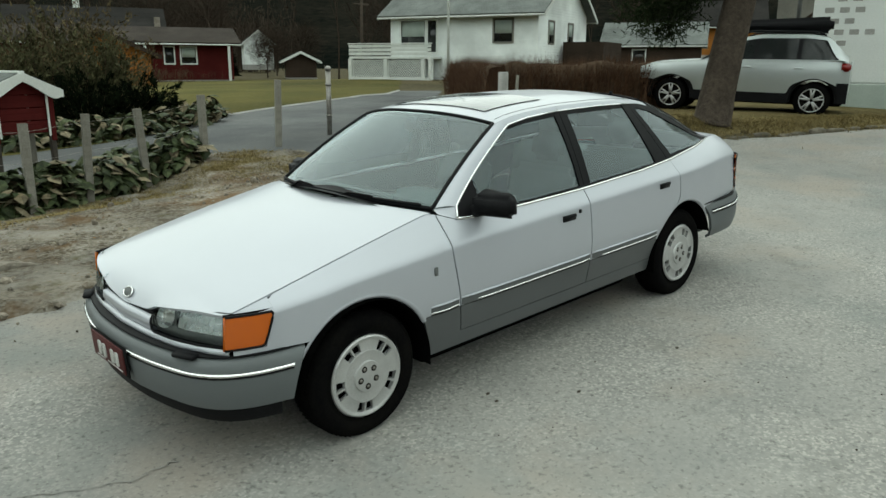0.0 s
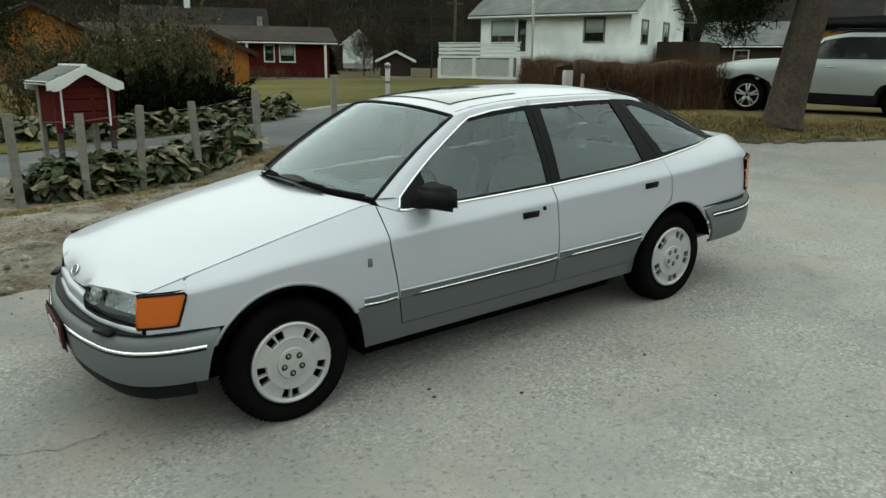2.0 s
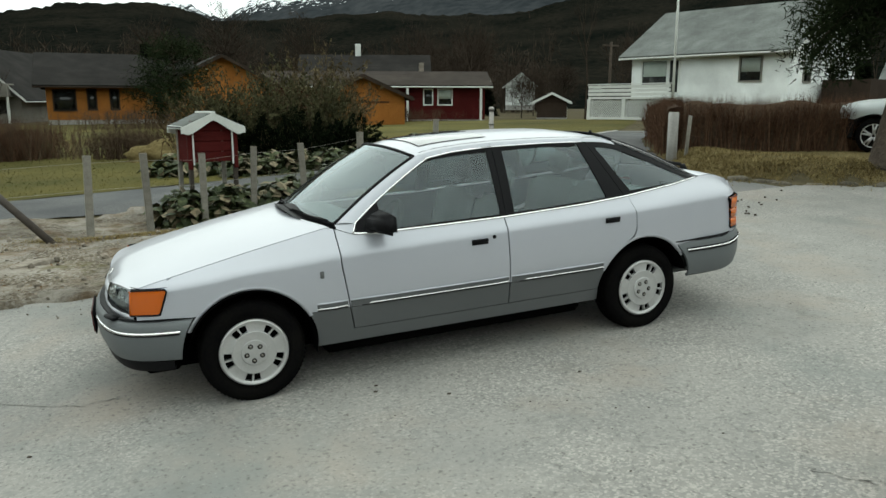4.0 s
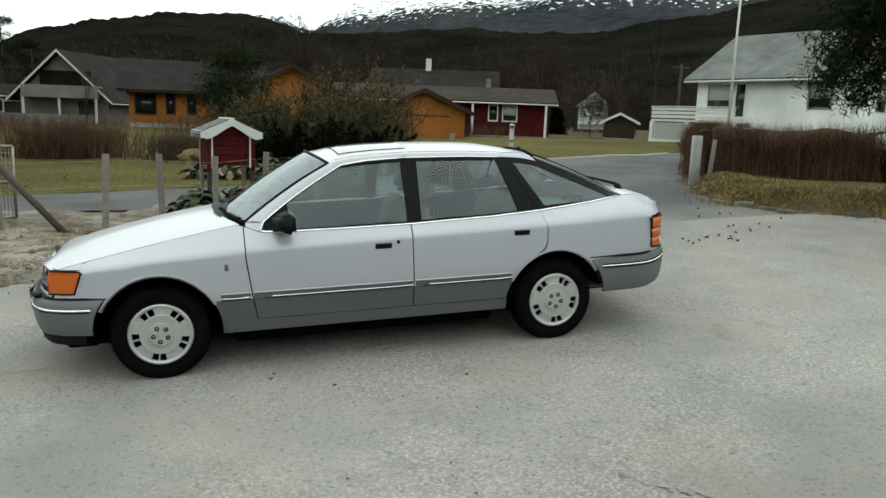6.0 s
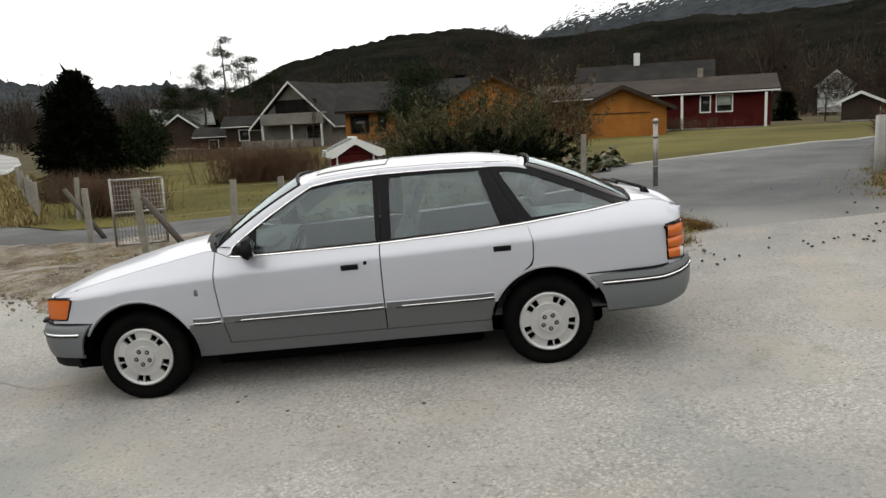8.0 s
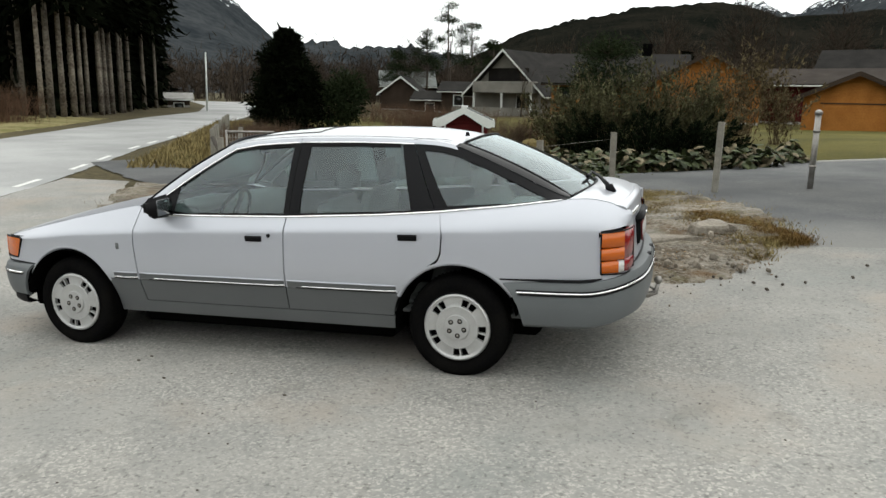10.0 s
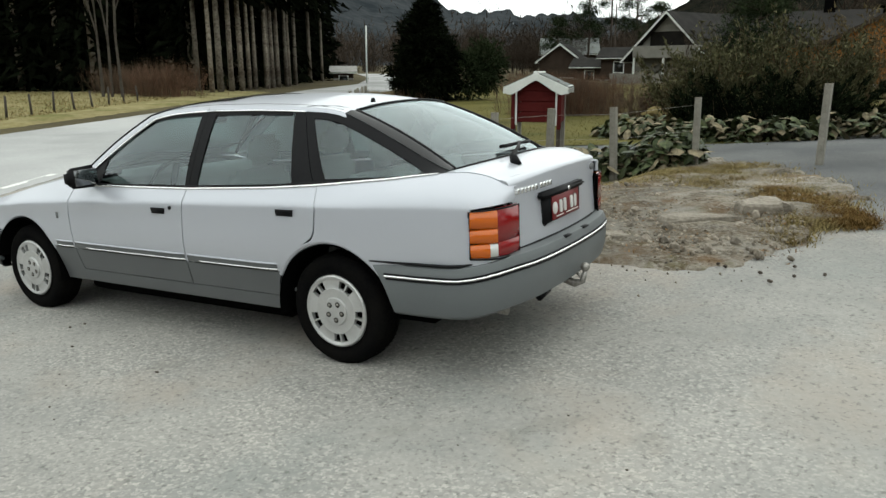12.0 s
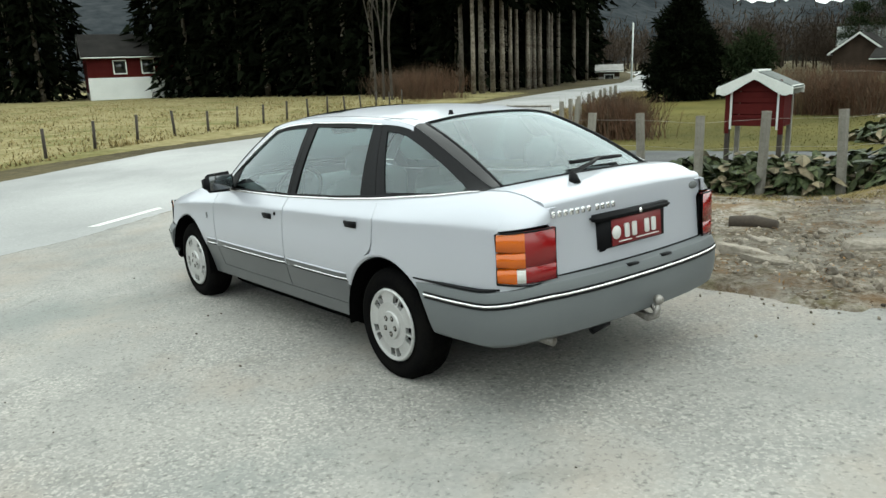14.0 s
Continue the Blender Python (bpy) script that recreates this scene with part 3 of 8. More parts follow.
road_near = [(6.0, -24.0), (-0.2, -10.0), (-3.9, -1.7), (-5.5, 1.6), (-7.4, 6.0), (-8.9, 8.9), (-12.0, 14.5), (-17.3, 25.5), (-23.5, 38.3), (-31.0, 53.0), (-42.0, 72.0), (-58.0, 95.0)]
road_far = [(-66.0, 92.0), (-48.5, 71.0), (-36.5, 52.5), (-30.0, 37.6), (-23.5, 25.0), (-17.1, 12.3), (-15.0, 7.6), (-12.9, 2.6), (-11.3, -1.0), (-7.4, -10.0), (-1.5, -24.0)]
ground_patch("road", road_near + road_far, 1.2, 0.014, M["road"], "pale worn asphalt country road", "road", wobble=0.05)
ground_patch("car_park", [(-0.5, -10.2), (-3.8, -1.9), (-5.45, 1.5), (-6.9, 4.9), (-8.1, 7.5), (-6.6, 7.6), (-4.6, 4.8), (-3.3, 3.4), (-2.3, 2.2), (-1.2, 1.9), (-0.4, 2.0), (1.2, 2.1), (3.2, 2.3), (3.9, 2.7), (4.6, 3.0), (6.5, 3.1), (8.6, 3.1), (9.6, 2.3), (11.0, 1.6), (13.0, 0.95), (18.0, -0.3), (24.0, -6.0), (20.0, -14.0), (4.0, -16.0)],
             0.5, 0.012, M["asphalt"], "pale grey gritty asphalt yard with worn patches", "asphalt yard", wobble=0.05)
ground_patch("drive", [(4.75, 2.1), (5.4, 1.75), (6.5, 1.7), (7.5, 2.05), (8.3, 2.6), (8.05, 4.4), (8.7, 5.9), (9.4, 7.2), (10.3, 8.7), (12.5, 12.0), (15.2, 15.2), (18.5, 18.6), (17.0, 19.4), (14.0, 16.4), (11.7, 15.3), (8.35, 14.2), (6.3, 13.3), (4.5, 11.6), (2.8, 10.6), (0.0, 10.1), (-2.2, 9.8), (-5.8, 9.3), (-9.6, 12.0), (-10.2, 10.4), (-5.5, 7.0), (-3.0, 7.1), (-0.8, 7.6), (1.2, 7.8), (2.8, 7.7), (3.5, 7.0), (4.2, 6.0), (4.3, 3.5), (4.3, 2.6)],
             0.4, lambda x, y: .004 + .016 * smooth_step(2.95, 3.5, y), M["lane"], "dark grey asphalt drive", "drive", wobble=0.12)
ground_patch("dirt_verge", [(-4.8, 4.7), (-3.5, 3.2), (-2.3, 1.98), (-1.2, 1.86), (-0.4, 1.95), (1.2, 1.7), (3.2, 1.45), (3.9, 1.38), (4.4, 1.7), (4.72, 2.4), (5.08, 3.4), (5.0, 5.0), (4.7, 6.1), (3.9, 7.4), (3.0, 8.1), (1.2, 7.9), (-0.8, 7.7), (-3.0, 7.2), (-5.2, 7.2), (-6.3, 7.6)],
             0.20, 0.024, M["dirt"], "stony brown dirt verge with dead grass", "dirt", wobble=0.2, relief=0.05)
ground_patch("lawn", [(-9.6, 12.2), (-5.8, 9.4), (-2.2, 9.9), (0.0, 10.2), (2.8, 10.7), (4.5, 11.7), (6.3, 13.4), (8.35, 14.3), (11.7, 15.4), (14.0, 16.5), (17.0, 19.5), (26.0, 30.0), (30.0, 52.0), (-8.0, 54.0), (-24.0, 50.0), (-17.0, 27.0)],
             1.2, 0.02, M["lawn"], "olive green early spring lawn", "lawn", wobble=0.08)
ground_patch("straw_field", [(-13.6, -1.0), (-14.4, 3.0), (-16.0, 7.0), (-18.6, 12.3), (-25.0, 25.0), (-30.0, 34.0), (-48.0, 38.0), (-72.0, 33.0), (-95.0, 22.0), (-95.0, -30.0), (-30.0, -40.0)],
             2.5, 0.03, M["field"], "straw yellow rough winter field", "field", wobble=0.15, relief=0.06)


# ---- the silver hatchback ----
SLOPE = 2.655
car = thing("car", pose(0, 0, 0.008, 0, -SLOPE, 0), "silver hatchback with grey lower body parked on pale asphalt", "car")

half_w = curve([(-.70, .70), (-.60, .765), (-.50, .803), (-.40, .828), (-.25, .85), (0, .866), (.45, .872), (1.0, .879), (2.3, .882), (2.9, .875), (3.2, .858), (3.42, .832), (3.55, .812), (3.62, .795), (3.675, .766), (3.71, .733), (3.732, .68), (3.742, .63), (3.746, .60)], .012)
top_y = curve([(-.66, .71), (-.55, .735), (-.4, .742), (0, .738), (.3, .726), (.52, .718), (.58, .74), (.66, .785), (.8, .798), (1.68, .803), (2.3, .80), (2.66, .785), (3.1, .735), (3.38, .672), (3.55, .642), (3.72, .61)], .03)
top_z = curve([(-.66, .735), (-.55, .768), (-.4, .803), (0, .888), (.3, .945), (.52, .985), (.58, .965), (.66, .934), (.8, .93), (1.68, .942), (2.3, .965), (2.66, .987), (3.1, 1.022), (3.38, 1.053), (3.52, 1.055), (3.62, 1.035), (3.72, .985)], .025)
crease = curve([(-.66, .715), (-.42, .752), (0, .795), (.55, .828), (1.47, .857), (2.5, .887), (3.2, .898), (3.75, .90)], .1)
lower = curve([(.20, .915), (.30, .945), (.42, .978), (.50, .995), (.54, 1.0), (.62, .997), (.70, .989), (.80, .973)], .02)


def side_flank(x, z):
    w, c = half_w(x), crease(x)
    if z <= c:
        return w * lower(z * .78 / c)
    f = clamp((z - c) / max(top_z(x) - c, .01), 0, 1.15)
    w *= lower(.78)
    return w - (w - top_y(x)) * f ** (1.0 + .6 * smooth_step(2.6, 3.4, x))


@functools.lru_cache(maxsize=None)
def side_y(x, z):
    """Half the body's width at a height, the shoulder crease rounded off."""
    r = min(.017, max(top_z(x) - z, 0) * .5 + .004)
    return sum(side_flank(x, z + d * r) for d in (-1, -.66, -.33, 0, .33, .66, 1)) / 7


def side_panel(name, zs, xl, xr, lo, hi, nu, nv, material, s, label="", t=.016):
    rows = []
    for j in range(nv + 1):
        v = j / nv
        zz = zs[0] + (zs[1] - zs[0]) * v
        a, b = xl(zz), xr(zz)
        row = []
        for i in range(nu + 1):
            x = a + (b - a) * i / nu
            z0, z1 = lo(x), hi(x)
            z = z0 + (z1 - z0) * v
            row.append((x, s * side_y(x, z), z))
        rows.append(row)
    return thick(part(name, grid_bm(rows, (0, s, 0)), material, car, label), t)


RA = .388


def arch(cx, x):
    d = RA * RA - (x - cx) ** 2
    return .31 + math.sqrt(d) if d > 0 else .31


door_front = curve([(.26, .632), (.5, .59), (.76, .556), (1.0, .552)], .02)
door_rear = curve([(.5, 2.415), (.56, 2.458), (.62, 2.528), (.67, 2.61), (.705, 2.67), (.75, 2.69), (.86, 2.696), (.99, 2.664)], .008)
B_GAP, SPLIT = 1.678, .508
for s in (-1, 1):
    # front wing
    xs = list(np.linspace(-.462, -.40, 4)) + list(np.linspace(-.37, -.2, 9)) + list(np.linspace(-.15, .2, 8)) + list(np.linspace(.25, .384, 10)) + list(np.linspace(.41, .55, 4))
    rows = []
    for j in range(33):
        row = []
        for x in xs:
            z0 = max(arch(0, x), .576 if x < -.1 else SPLIT)
            z1 = top_z(x) - .003
            z = z0 + (z1 - z0) * j / 32
            rake = max(-.40 - x, 0) / .062 * (.006 + .36 * clamp(z - .68, -.08, .072))
            xx = x + rake if x < .41 else .41 + (x - .41) / .14 * (door_front(z) - .004 - .41)
            row.append((xx, s * side_y(xx, z), z))
        rows.append(row)
    thick(part("front_wing", grid_bm(rows, (0, s, 0)), M["silver"], car), .016)
    for za, zb in ((lambda x: .752 - .07 * (x + .627), lambda x: top_z(x) - .003), (lambda x: .576, lambda x: .600)):
        bm = bmesh.new()
        add_grid(bm, [[(x, s * side_y(x, za(x) + (max(zb(x), za(x) + .001) - za(x)) * j / 14), za(x) + (max(zb(x), za(x) + .001) - za(x)) * j / 14) for x in np.linspace(-.612, -.4306, 13)] for j in range(15)], (0, s, 0))
        thick(part("wing_nose", bm, M["silver"], car), .016)
    side_panel("wing_lower", (.275, SPLIT - .004), lambda z: math.sqrt(max(RA * RA - (z - .31) ** 2, 0)), lambda z: door_front(z) - .004, lambda x: .275, lambda x: SPLIT - .004, 6, 8, M["grey"], s, "grey lower panel")
    # doors
    side_panel("front_door", (SPLIT, .935), lambda z: door_front(z) + .003, lambda z: B_GAP - .004, lambda x: SPLIT, lambda x: top_z(x) - .004, 36, 34, M["silver"], s)
    side_panel("front_door_lower", (.362, SPLIT - .004), lambda z: door_front(z) + .003, lambda z: B_GAP - .004, lambda x: .362, lambda x: SPLIT - .004, 24, 8, M["grey"], s, "grey lower panel")
    side_panel("rear_door", (SPLIT, .96), lambda z: B_GAP + .004, lambda z: door_rear(z) - .004, lambda x: SPLIT, lambda x: top_z(x) - .004, 32, 38, M["silver"], s)
    side_panel("rear_door_lower", (.362, SPLIT - .004), lambda z: B_GAP + .004, lambda z: 2.77 - math.sqrt(RA * RA - (z - .31) ** 2) - .004, lambda x: .362, lambda x: SPLIT - .004, 24, 8, M["grey"], s, "grey lower panel")
    side_panel("sill", (.276, .357), lambda z: .43, lambda z: 2.385, lambda x: .276, lambda x: .357, 20, 5, M["grey"], s, "grey lower sill")
    # rear quarter, round the arch
    bm = bmesh.new()
    xs = list(np.linspace(2.70, 2.95, 8)) + list(np.linspace(2.98, 3.157, 12)) + list(np.linspace(3.19, 3.588, 13))
    rows = [[(x, s * side_y(x, z), z) for x in xs for z in [max(arch(2.77, x), .592) + (top_z(x) - max(arch(2.77, x), .592)) * j / 32]] for j in range(33)]
    add_grid(bm, rows, (0, s, 0))
    thick(part("rear_quarter", bm, M["silver"], car), .016)
    bm = bmesh.new()
    rows = []
    for j in range(41):
        z = SPLIT + (.995 - SPLIT) * j / 40
        a = door_rear(z) + .004
        d = RA * RA - (z - .31) ** 2
        b = min(2.77 - math.sqrt(d), 2.70) if d > 0 else 2.70
        b = max(b, a + .004)
        rows.append([(a + (b - a) * i / 5, s * side_y(a + (b - a) * i / 5, min(z, top_z(a + (b - a) * i / 5))), min(z, top_z(a + (b - a) * i / 5))) for i in range(6)])
    add_grid(bm, rows, (0, s, 0))
    thick(part("shut_panel", bm, M["silver"], car), .016)
    bm = bmesh.new()
    # above and below the tail lamp, to the rear corner
    xs = list(np.linspace(3.588, 3.67, 5)) + [3.69, 3.71, 3.722, 3.732, 3.738, 3.742, 3.745]
    for za, zb in ((lambda x: .592, lambda x: .662), (lambda x: .892 + .15 * (x - 3.56), lambda x: top_z(x))):
        add_grid(bm, [[(x, s * side_y(x, za(x) + (zb(x) - za(x)) * j / 6), za(x) + (zb(x) - za(x)) * j / 6) for x in xs] for j in range(7)], (0, s, 0))
        thick(part("corner_panel", bm, M["silver"], car), .016)
        bm = bmesh.new()
    bm.free()
    part("deck_edge", grid_bm([[(x, s * (top_y(x) - d), top_z(x) - .006 + e) for d, e in ((.0, 0), (.02, .003), (.06, .003))] for x in np.linspace(3.33, 3.73, 24)], (0, 0, 1)), M["silver"], car)
    # rubbing strips: two bright lines on a grey band
    for za, zb, m, nm, o in ((.510, .552, M["grey"], "rubbing_strip", .008), (.546, .556, M["silver"], "bright_strip", .011), (.541, .5455, M["black"], "seal", .008), (.5115, .5245, M["chrome"], "bright_strip", .013), (.505, .5125, M["black"], "seal", .011)):
        for xa, xb in ((.385, .575), (.592 if za > .53 or nm == "rubbing_strip" else .66, B_GAP - .008), (B_GAP + .012 if za > .53 or nm == "rubbing_strip" else B_GAP + .07, 2.41)):
            cs = [(za + (zb - za) * t, o * math.sin(math.pi * t) ** .6) for t in (0, .12, .3, .5, .7, .88, 1)] if nm == "bright_strip" else [(za, 0), (za + .002, o), (zb - .002, o), (zb, 0)]
            rows = [[(x, s * (side_y(x, z) + e * min(1, .15 + 12 * min(x - xa, xb - x))), z) for z, e in cs] for x in np.linspace(xa, xb, 14)]
            part(nm, grid_bm(rows, (0, s, 0)), m, car, smooth=nm == "bright_strip")
    # wheel arch lining and lip; the near-black lining carries the arch's shade
    for cx in (0, 2.77):
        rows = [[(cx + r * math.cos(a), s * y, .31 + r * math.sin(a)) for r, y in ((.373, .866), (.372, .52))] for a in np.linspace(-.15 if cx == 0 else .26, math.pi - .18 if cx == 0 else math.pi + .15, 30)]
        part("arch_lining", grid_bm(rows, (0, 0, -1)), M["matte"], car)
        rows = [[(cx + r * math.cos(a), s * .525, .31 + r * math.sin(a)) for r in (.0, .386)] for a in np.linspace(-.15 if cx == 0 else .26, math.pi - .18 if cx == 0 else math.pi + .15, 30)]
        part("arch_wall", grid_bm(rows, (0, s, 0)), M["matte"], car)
        rows = []
        for a in np.linspace(-.02, math.pi + (.02), 40):
            x, z = cx + RA * math.cos(a), .31 + RA * math.sin(a)
            y = side_y(x, max(z, .3))
            rows.append([(cx + (RA + .014) * math.cos(a), s * (side_y(cx + (RA + .014) * math.cos(a), .31 + (RA + .014) * math.sin(a)) + .0005), .31 + (RA + .014) * math.sin(a)), (cx + (RA + .008) * math.cos(a), s * (y + .0015), .31 + (RA + .008) * math.sin(a)), (x, s * (y + .001), z), (cx + (RA - .010) * math.cos(a), s * (y - .012), .31 + (RA - .010) * math.sin(a))])
        cut = rows[6:-6] if cx == 0 else rows[7:-6]
        part("arch_lip", grid_bm(cut, (0, s, 0)), M["silver"], car)
    # door pulls and locks
    for x0, x1, zc in ((1.400, 1.540, .806), (2.418, 2.560, .841)):
        y = side_y((x0 + x1) / 2, zc)
        bm = bmesh.new()
        add_box(bm, (x0, min(s * (y - .02), s * (y + .006)), zc - .030), (x1, max(s * (y - .02), s * (y + .006)), zc + .030), .013, None, 3)
        h = part("door_handle", bm, M["black"], car, "black flush door handle")
        part("handle_flap", box_bm((x0 + .012, min(s * (y + .004), s * (y + .013)), zc - .002), (x1 - .012, max(s * (y + .004), s * (y + .013)), zc + .02), .004), M["black"], h)
        if x0 < 2:
            bm = lathe_bm([(.0001, s * (side_y(1.575, .83) + .006)), (.012, s * (side_y(1.575, .83) + .006)), (.014, s * (side_y(1.575, .83) - .01))], seg=16)
            bmesh.ops.translate(bm, verts=bm.verts, vec=(1.575, 0, .828))
            part("door_lock", bm, M["black"], car)
    y = side_y(.43, .725)
    part("wing_badge", box_bm((.418, min(s * y, s * (y + .004)), .705), (.442, max(s * y, s * (y + .004)), .748), .003), M["dash"], car, "small shield emblem")

# dark shell behind the panels and the floor, coloured near black for shade
for s in (-1, 1):
    rows = [[(x, s * (side_y(x, z) - .026), z) for z in np.linspace(.50 if -.2 < x < .5 or 2.3 < x < 3.2 else .28, top_z(x) - .01, 8)] for x in np.linspace(.44, 2.36, 30)]
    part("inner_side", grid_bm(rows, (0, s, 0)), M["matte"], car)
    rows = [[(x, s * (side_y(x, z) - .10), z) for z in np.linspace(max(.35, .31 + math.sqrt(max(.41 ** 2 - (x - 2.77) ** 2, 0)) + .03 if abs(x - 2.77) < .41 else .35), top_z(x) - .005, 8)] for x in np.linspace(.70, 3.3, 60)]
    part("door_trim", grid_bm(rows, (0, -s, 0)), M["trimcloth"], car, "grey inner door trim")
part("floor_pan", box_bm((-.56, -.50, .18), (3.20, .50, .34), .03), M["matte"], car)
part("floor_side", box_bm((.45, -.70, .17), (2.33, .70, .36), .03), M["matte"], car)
# block added to keep the space under the rear bumper in shade
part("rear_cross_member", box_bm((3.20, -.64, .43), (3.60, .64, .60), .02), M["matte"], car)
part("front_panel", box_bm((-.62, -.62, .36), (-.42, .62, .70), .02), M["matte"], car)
# low block added behind the front bumper to deepen the ground shade
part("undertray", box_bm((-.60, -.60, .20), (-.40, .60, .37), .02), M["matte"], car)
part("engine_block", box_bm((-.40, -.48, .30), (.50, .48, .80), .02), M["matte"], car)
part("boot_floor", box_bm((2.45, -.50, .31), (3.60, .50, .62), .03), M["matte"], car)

# bonnet
nose_x = curve([(0, -.775), (.3, -.757), (.5, -.722), (.73, -.635), (.9, -.45)], .06)
bon_c = curve([(-.80, .675), (-.765, .70), (-.72, .745), (-.66, .78), (-.55, .818), (-.33, .875), (-.1, .928), (.1, .967), (.45, 1.018), (.6, 1.03)], .03)
rows = []
for i in range(41):
    u = -1 + i / 20
    row = []
    for j in range(33):
        f = (j / 32) ** 1.2
        xn, xc = nose_x(abs(u) * .728) + .012, .375 + .155 * u * u
        x = xn + (xc - xn) * f
        ye = top_y(max(x, -.62)) - .004
        zc, ze = bon_c(x), top_z(max(x, -.62))
        drop = .022 * max(0, 1 - (x - xn) / .09) ** 2 * (1 - smooth_step(.30, .46, abs(u)))
        row.append((x, ye * u, zc - (zc - ze) * abs(u) ** 2.2 - drop))
    rows.append(row)
thick(part("bonnet", grid_bm(rows, (0, 0, 1)), M["silver"], car), .012)
bm = lathe_bm([(.0001, .004), (.03, .004), (.036, 0)], "z", 24)
bmesh.ops.scale(bm, verts=bm.verts, vec=(.62, 1.15, 1))
bmesh.ops.transform(bm, matrix=pose(-.738, 0, .722, 0, -52, 0), verts=bm.verts)
badge = part("bonnet_badge", bm, M["dash"], car, "dark oval emblem with a pale rim")
bm = bmesh.new()
add_tube(bm, [(.0235 * math.cos(a), .043 * math.sin(a), .002) for a in np.linspace(0, 2 * math.pi, 25)], .0035, 6, False)
bmesh.ops.transform(bm, matrix=pose(-.738, 0, .722, 0, -52, 0), verts=bm.verts)
part("badge_rim", bm, M["chrome"], badge)
# cowl and wipers
rows = [[(.375 + .155 * u * u + d, .71 * u, z - .06 * u * u + .035 * (1 - u * u)) for d, z in ((-.02, 1.0), (.05, .985), (.11, 1.01))] for u in np.linspace(-1, 1, 21)]
part("cowl", grid_bm(rows, (0, 0, 1)), M["black"], car)


def nose_pt(y, z, out=0.0):
    return (nose_x(abs(y)) - out, y, z)


# nose: silver bar, grille, headlamps, indicators
def nose_strip(name, y0, y1, prof, material, label="", n=24, parent=None):
    rows = [[nose_pt(y, z, o) for o, z in prof] for y in np.linspace(y0, y1, n)]
    return part(name, grid_bm(rows, (-1, 0, 0)), material, parent or car, label)


nose_strip("lower_bar", -.745, .745, [(-.03, .576), (.012, .580), (.018, .592), (.012, .606), (-.03, .612)], M["silver"], n=40)
nose_strip("nose_back", -.74, .74, [(-.06, .56), (-.07, .64), (-.10, .70)], M["matte"])
g = nose_strip("grille", -.285, .285, [(-.03, .612), (.004, .615), (.010, .645), (.004, .672), (-.02, .676)], M["silver"], "silver grille bar under a dark slot")
nose_strip("grille_slot", -.28, .28, [(-.016, .672), (-.022, .682), (-.016, .694)], M["black"], parent=g)
for s in (-1, 1):
    hl = nose_strip("headlamp", s * .292, s * .735, [(-.075, .612), (-.082, .70), (-.080, .752)], M["dash"], "headlamp behind a clear glass")
    nose_strip("lens", s * .300, s * .735, [(-.03, .613), (.006, .618), (.004, .67), (-.010, .722), (-.036, .744)], M["lampglass"], parent=hl).visible_shadow = False
    # dark lower bezel, then a bright reflector leaning back to the bonnet
    nose_strip("bezel", s * .30, s * .73, [(-.012, .616), (-.022, .650), (-.034, .656)], M["dash"], parent=hl)
    nose_strip("reflector", s * .445, s * .722, [(-.026, .654), (-.034, .680), (-.044, .706), (-.052, .728)], M["bright"], "bright stepped reflector", parent=hl)
    bm = lathe_bm([(.004, .0), (.024, .006), (.040, .018), (.052, .036), (.055, .042)], "z", 28)
    bmesh.ops.scale(bm, verts=bm.verts, vec=(.95, 1.15, 1))
    bmesh.ops.transform(bm, matrix=pose(nose_x(.375) + .058, s * .366, .672, 0, -62, -s * 10), verts=bm.verts)
    part("reflector", bm, M["bright"], hl, "round bright reflector")
    bm = lathe_bm([(.0001, .034), (.016, .030), (.020, .0)], "z", 16)
    bmesh.ops.transform(bm, matrix=pose(nose_x(.375) + .048, s * .366, .676, 0, -72, -s * 8), verts=bm.verts)
    part("bulb_shield", bm, M["clear"], hl)
    for k in range(9):
        y = s * (.458 + k * .029)
        nose_strip("lens_rib", y, y + s * .006, [(-.018, .640), (-.016, .68), (-.032, .735)], M["lampglass"], parent=hl, n=2).visible_shadow = False
    nose_strip("lamp_divider", s * .432, s * .444, [(-.03, .65), (-.022, .66), (-.030, .72), (-.04, .744)], M["dash"], parent=hl, n=3)
    rim = [nose_pt(s * y, z, o) for y, z, o in ((.735, .614, .008), (.60, .613, .009), (.45, .613, .009), (.315, .614, .008), (.294, .622, .006), (.288, .645, .002), (.292, .676, -.004), (.305, .705, -.012), (.335, .726, -.020), (.40, .738, -.030), (.50, .746, -.034), (.62, .750, -.034), (.735, .752, -.034))]
    part("lamp_rim", tube_bm(rim, .0055, 6), M["black"], hl)

    def lamp_pt(t, z, out=0.0):
        """The corner lamp's face: t runs from the headlamp back along the wing, its edges raked."""
        x = -.632 + .172 * t + (z - .68) * (.10 + .26 * t)
        k = clamp((x + .632) / .20, -.2, 1.1)
        y = .742 + .115 * k - .045 * k * k
        return (x - .45 * out, s * (y + .85 * out - .004), z)
    outline = [(0, .606), (.5, .606), (.93, .606), (.985, .612), (1.0, .63), (1.0, .68), (1.0, .72), (.985, .740), (.94, .749), (.5, .751), (0, .752)]
    top = lambda t: .752 - .030 * smooth_step(.86, 1.03, t) ** 2
    rows = [[lamp_pt(t, .606 + (top(t) - .606) * v, .004 * math.sin(math.pi * v) ** .4 * min(1, 6 * (1.02 - t))) for v in np.linspace(0, 1, 9)] for t in np.linspace(0, 1, 15)]
    ind = part("indicator", grid_bm(rows, (-1, s * .6, 0)), M["orange"], car, "orange indicator lamp")
    part("indicator_rim", tube_bm([lamp_pt(t, z, .003) for t, z in outline], .0055, 6), M["black"], ind)
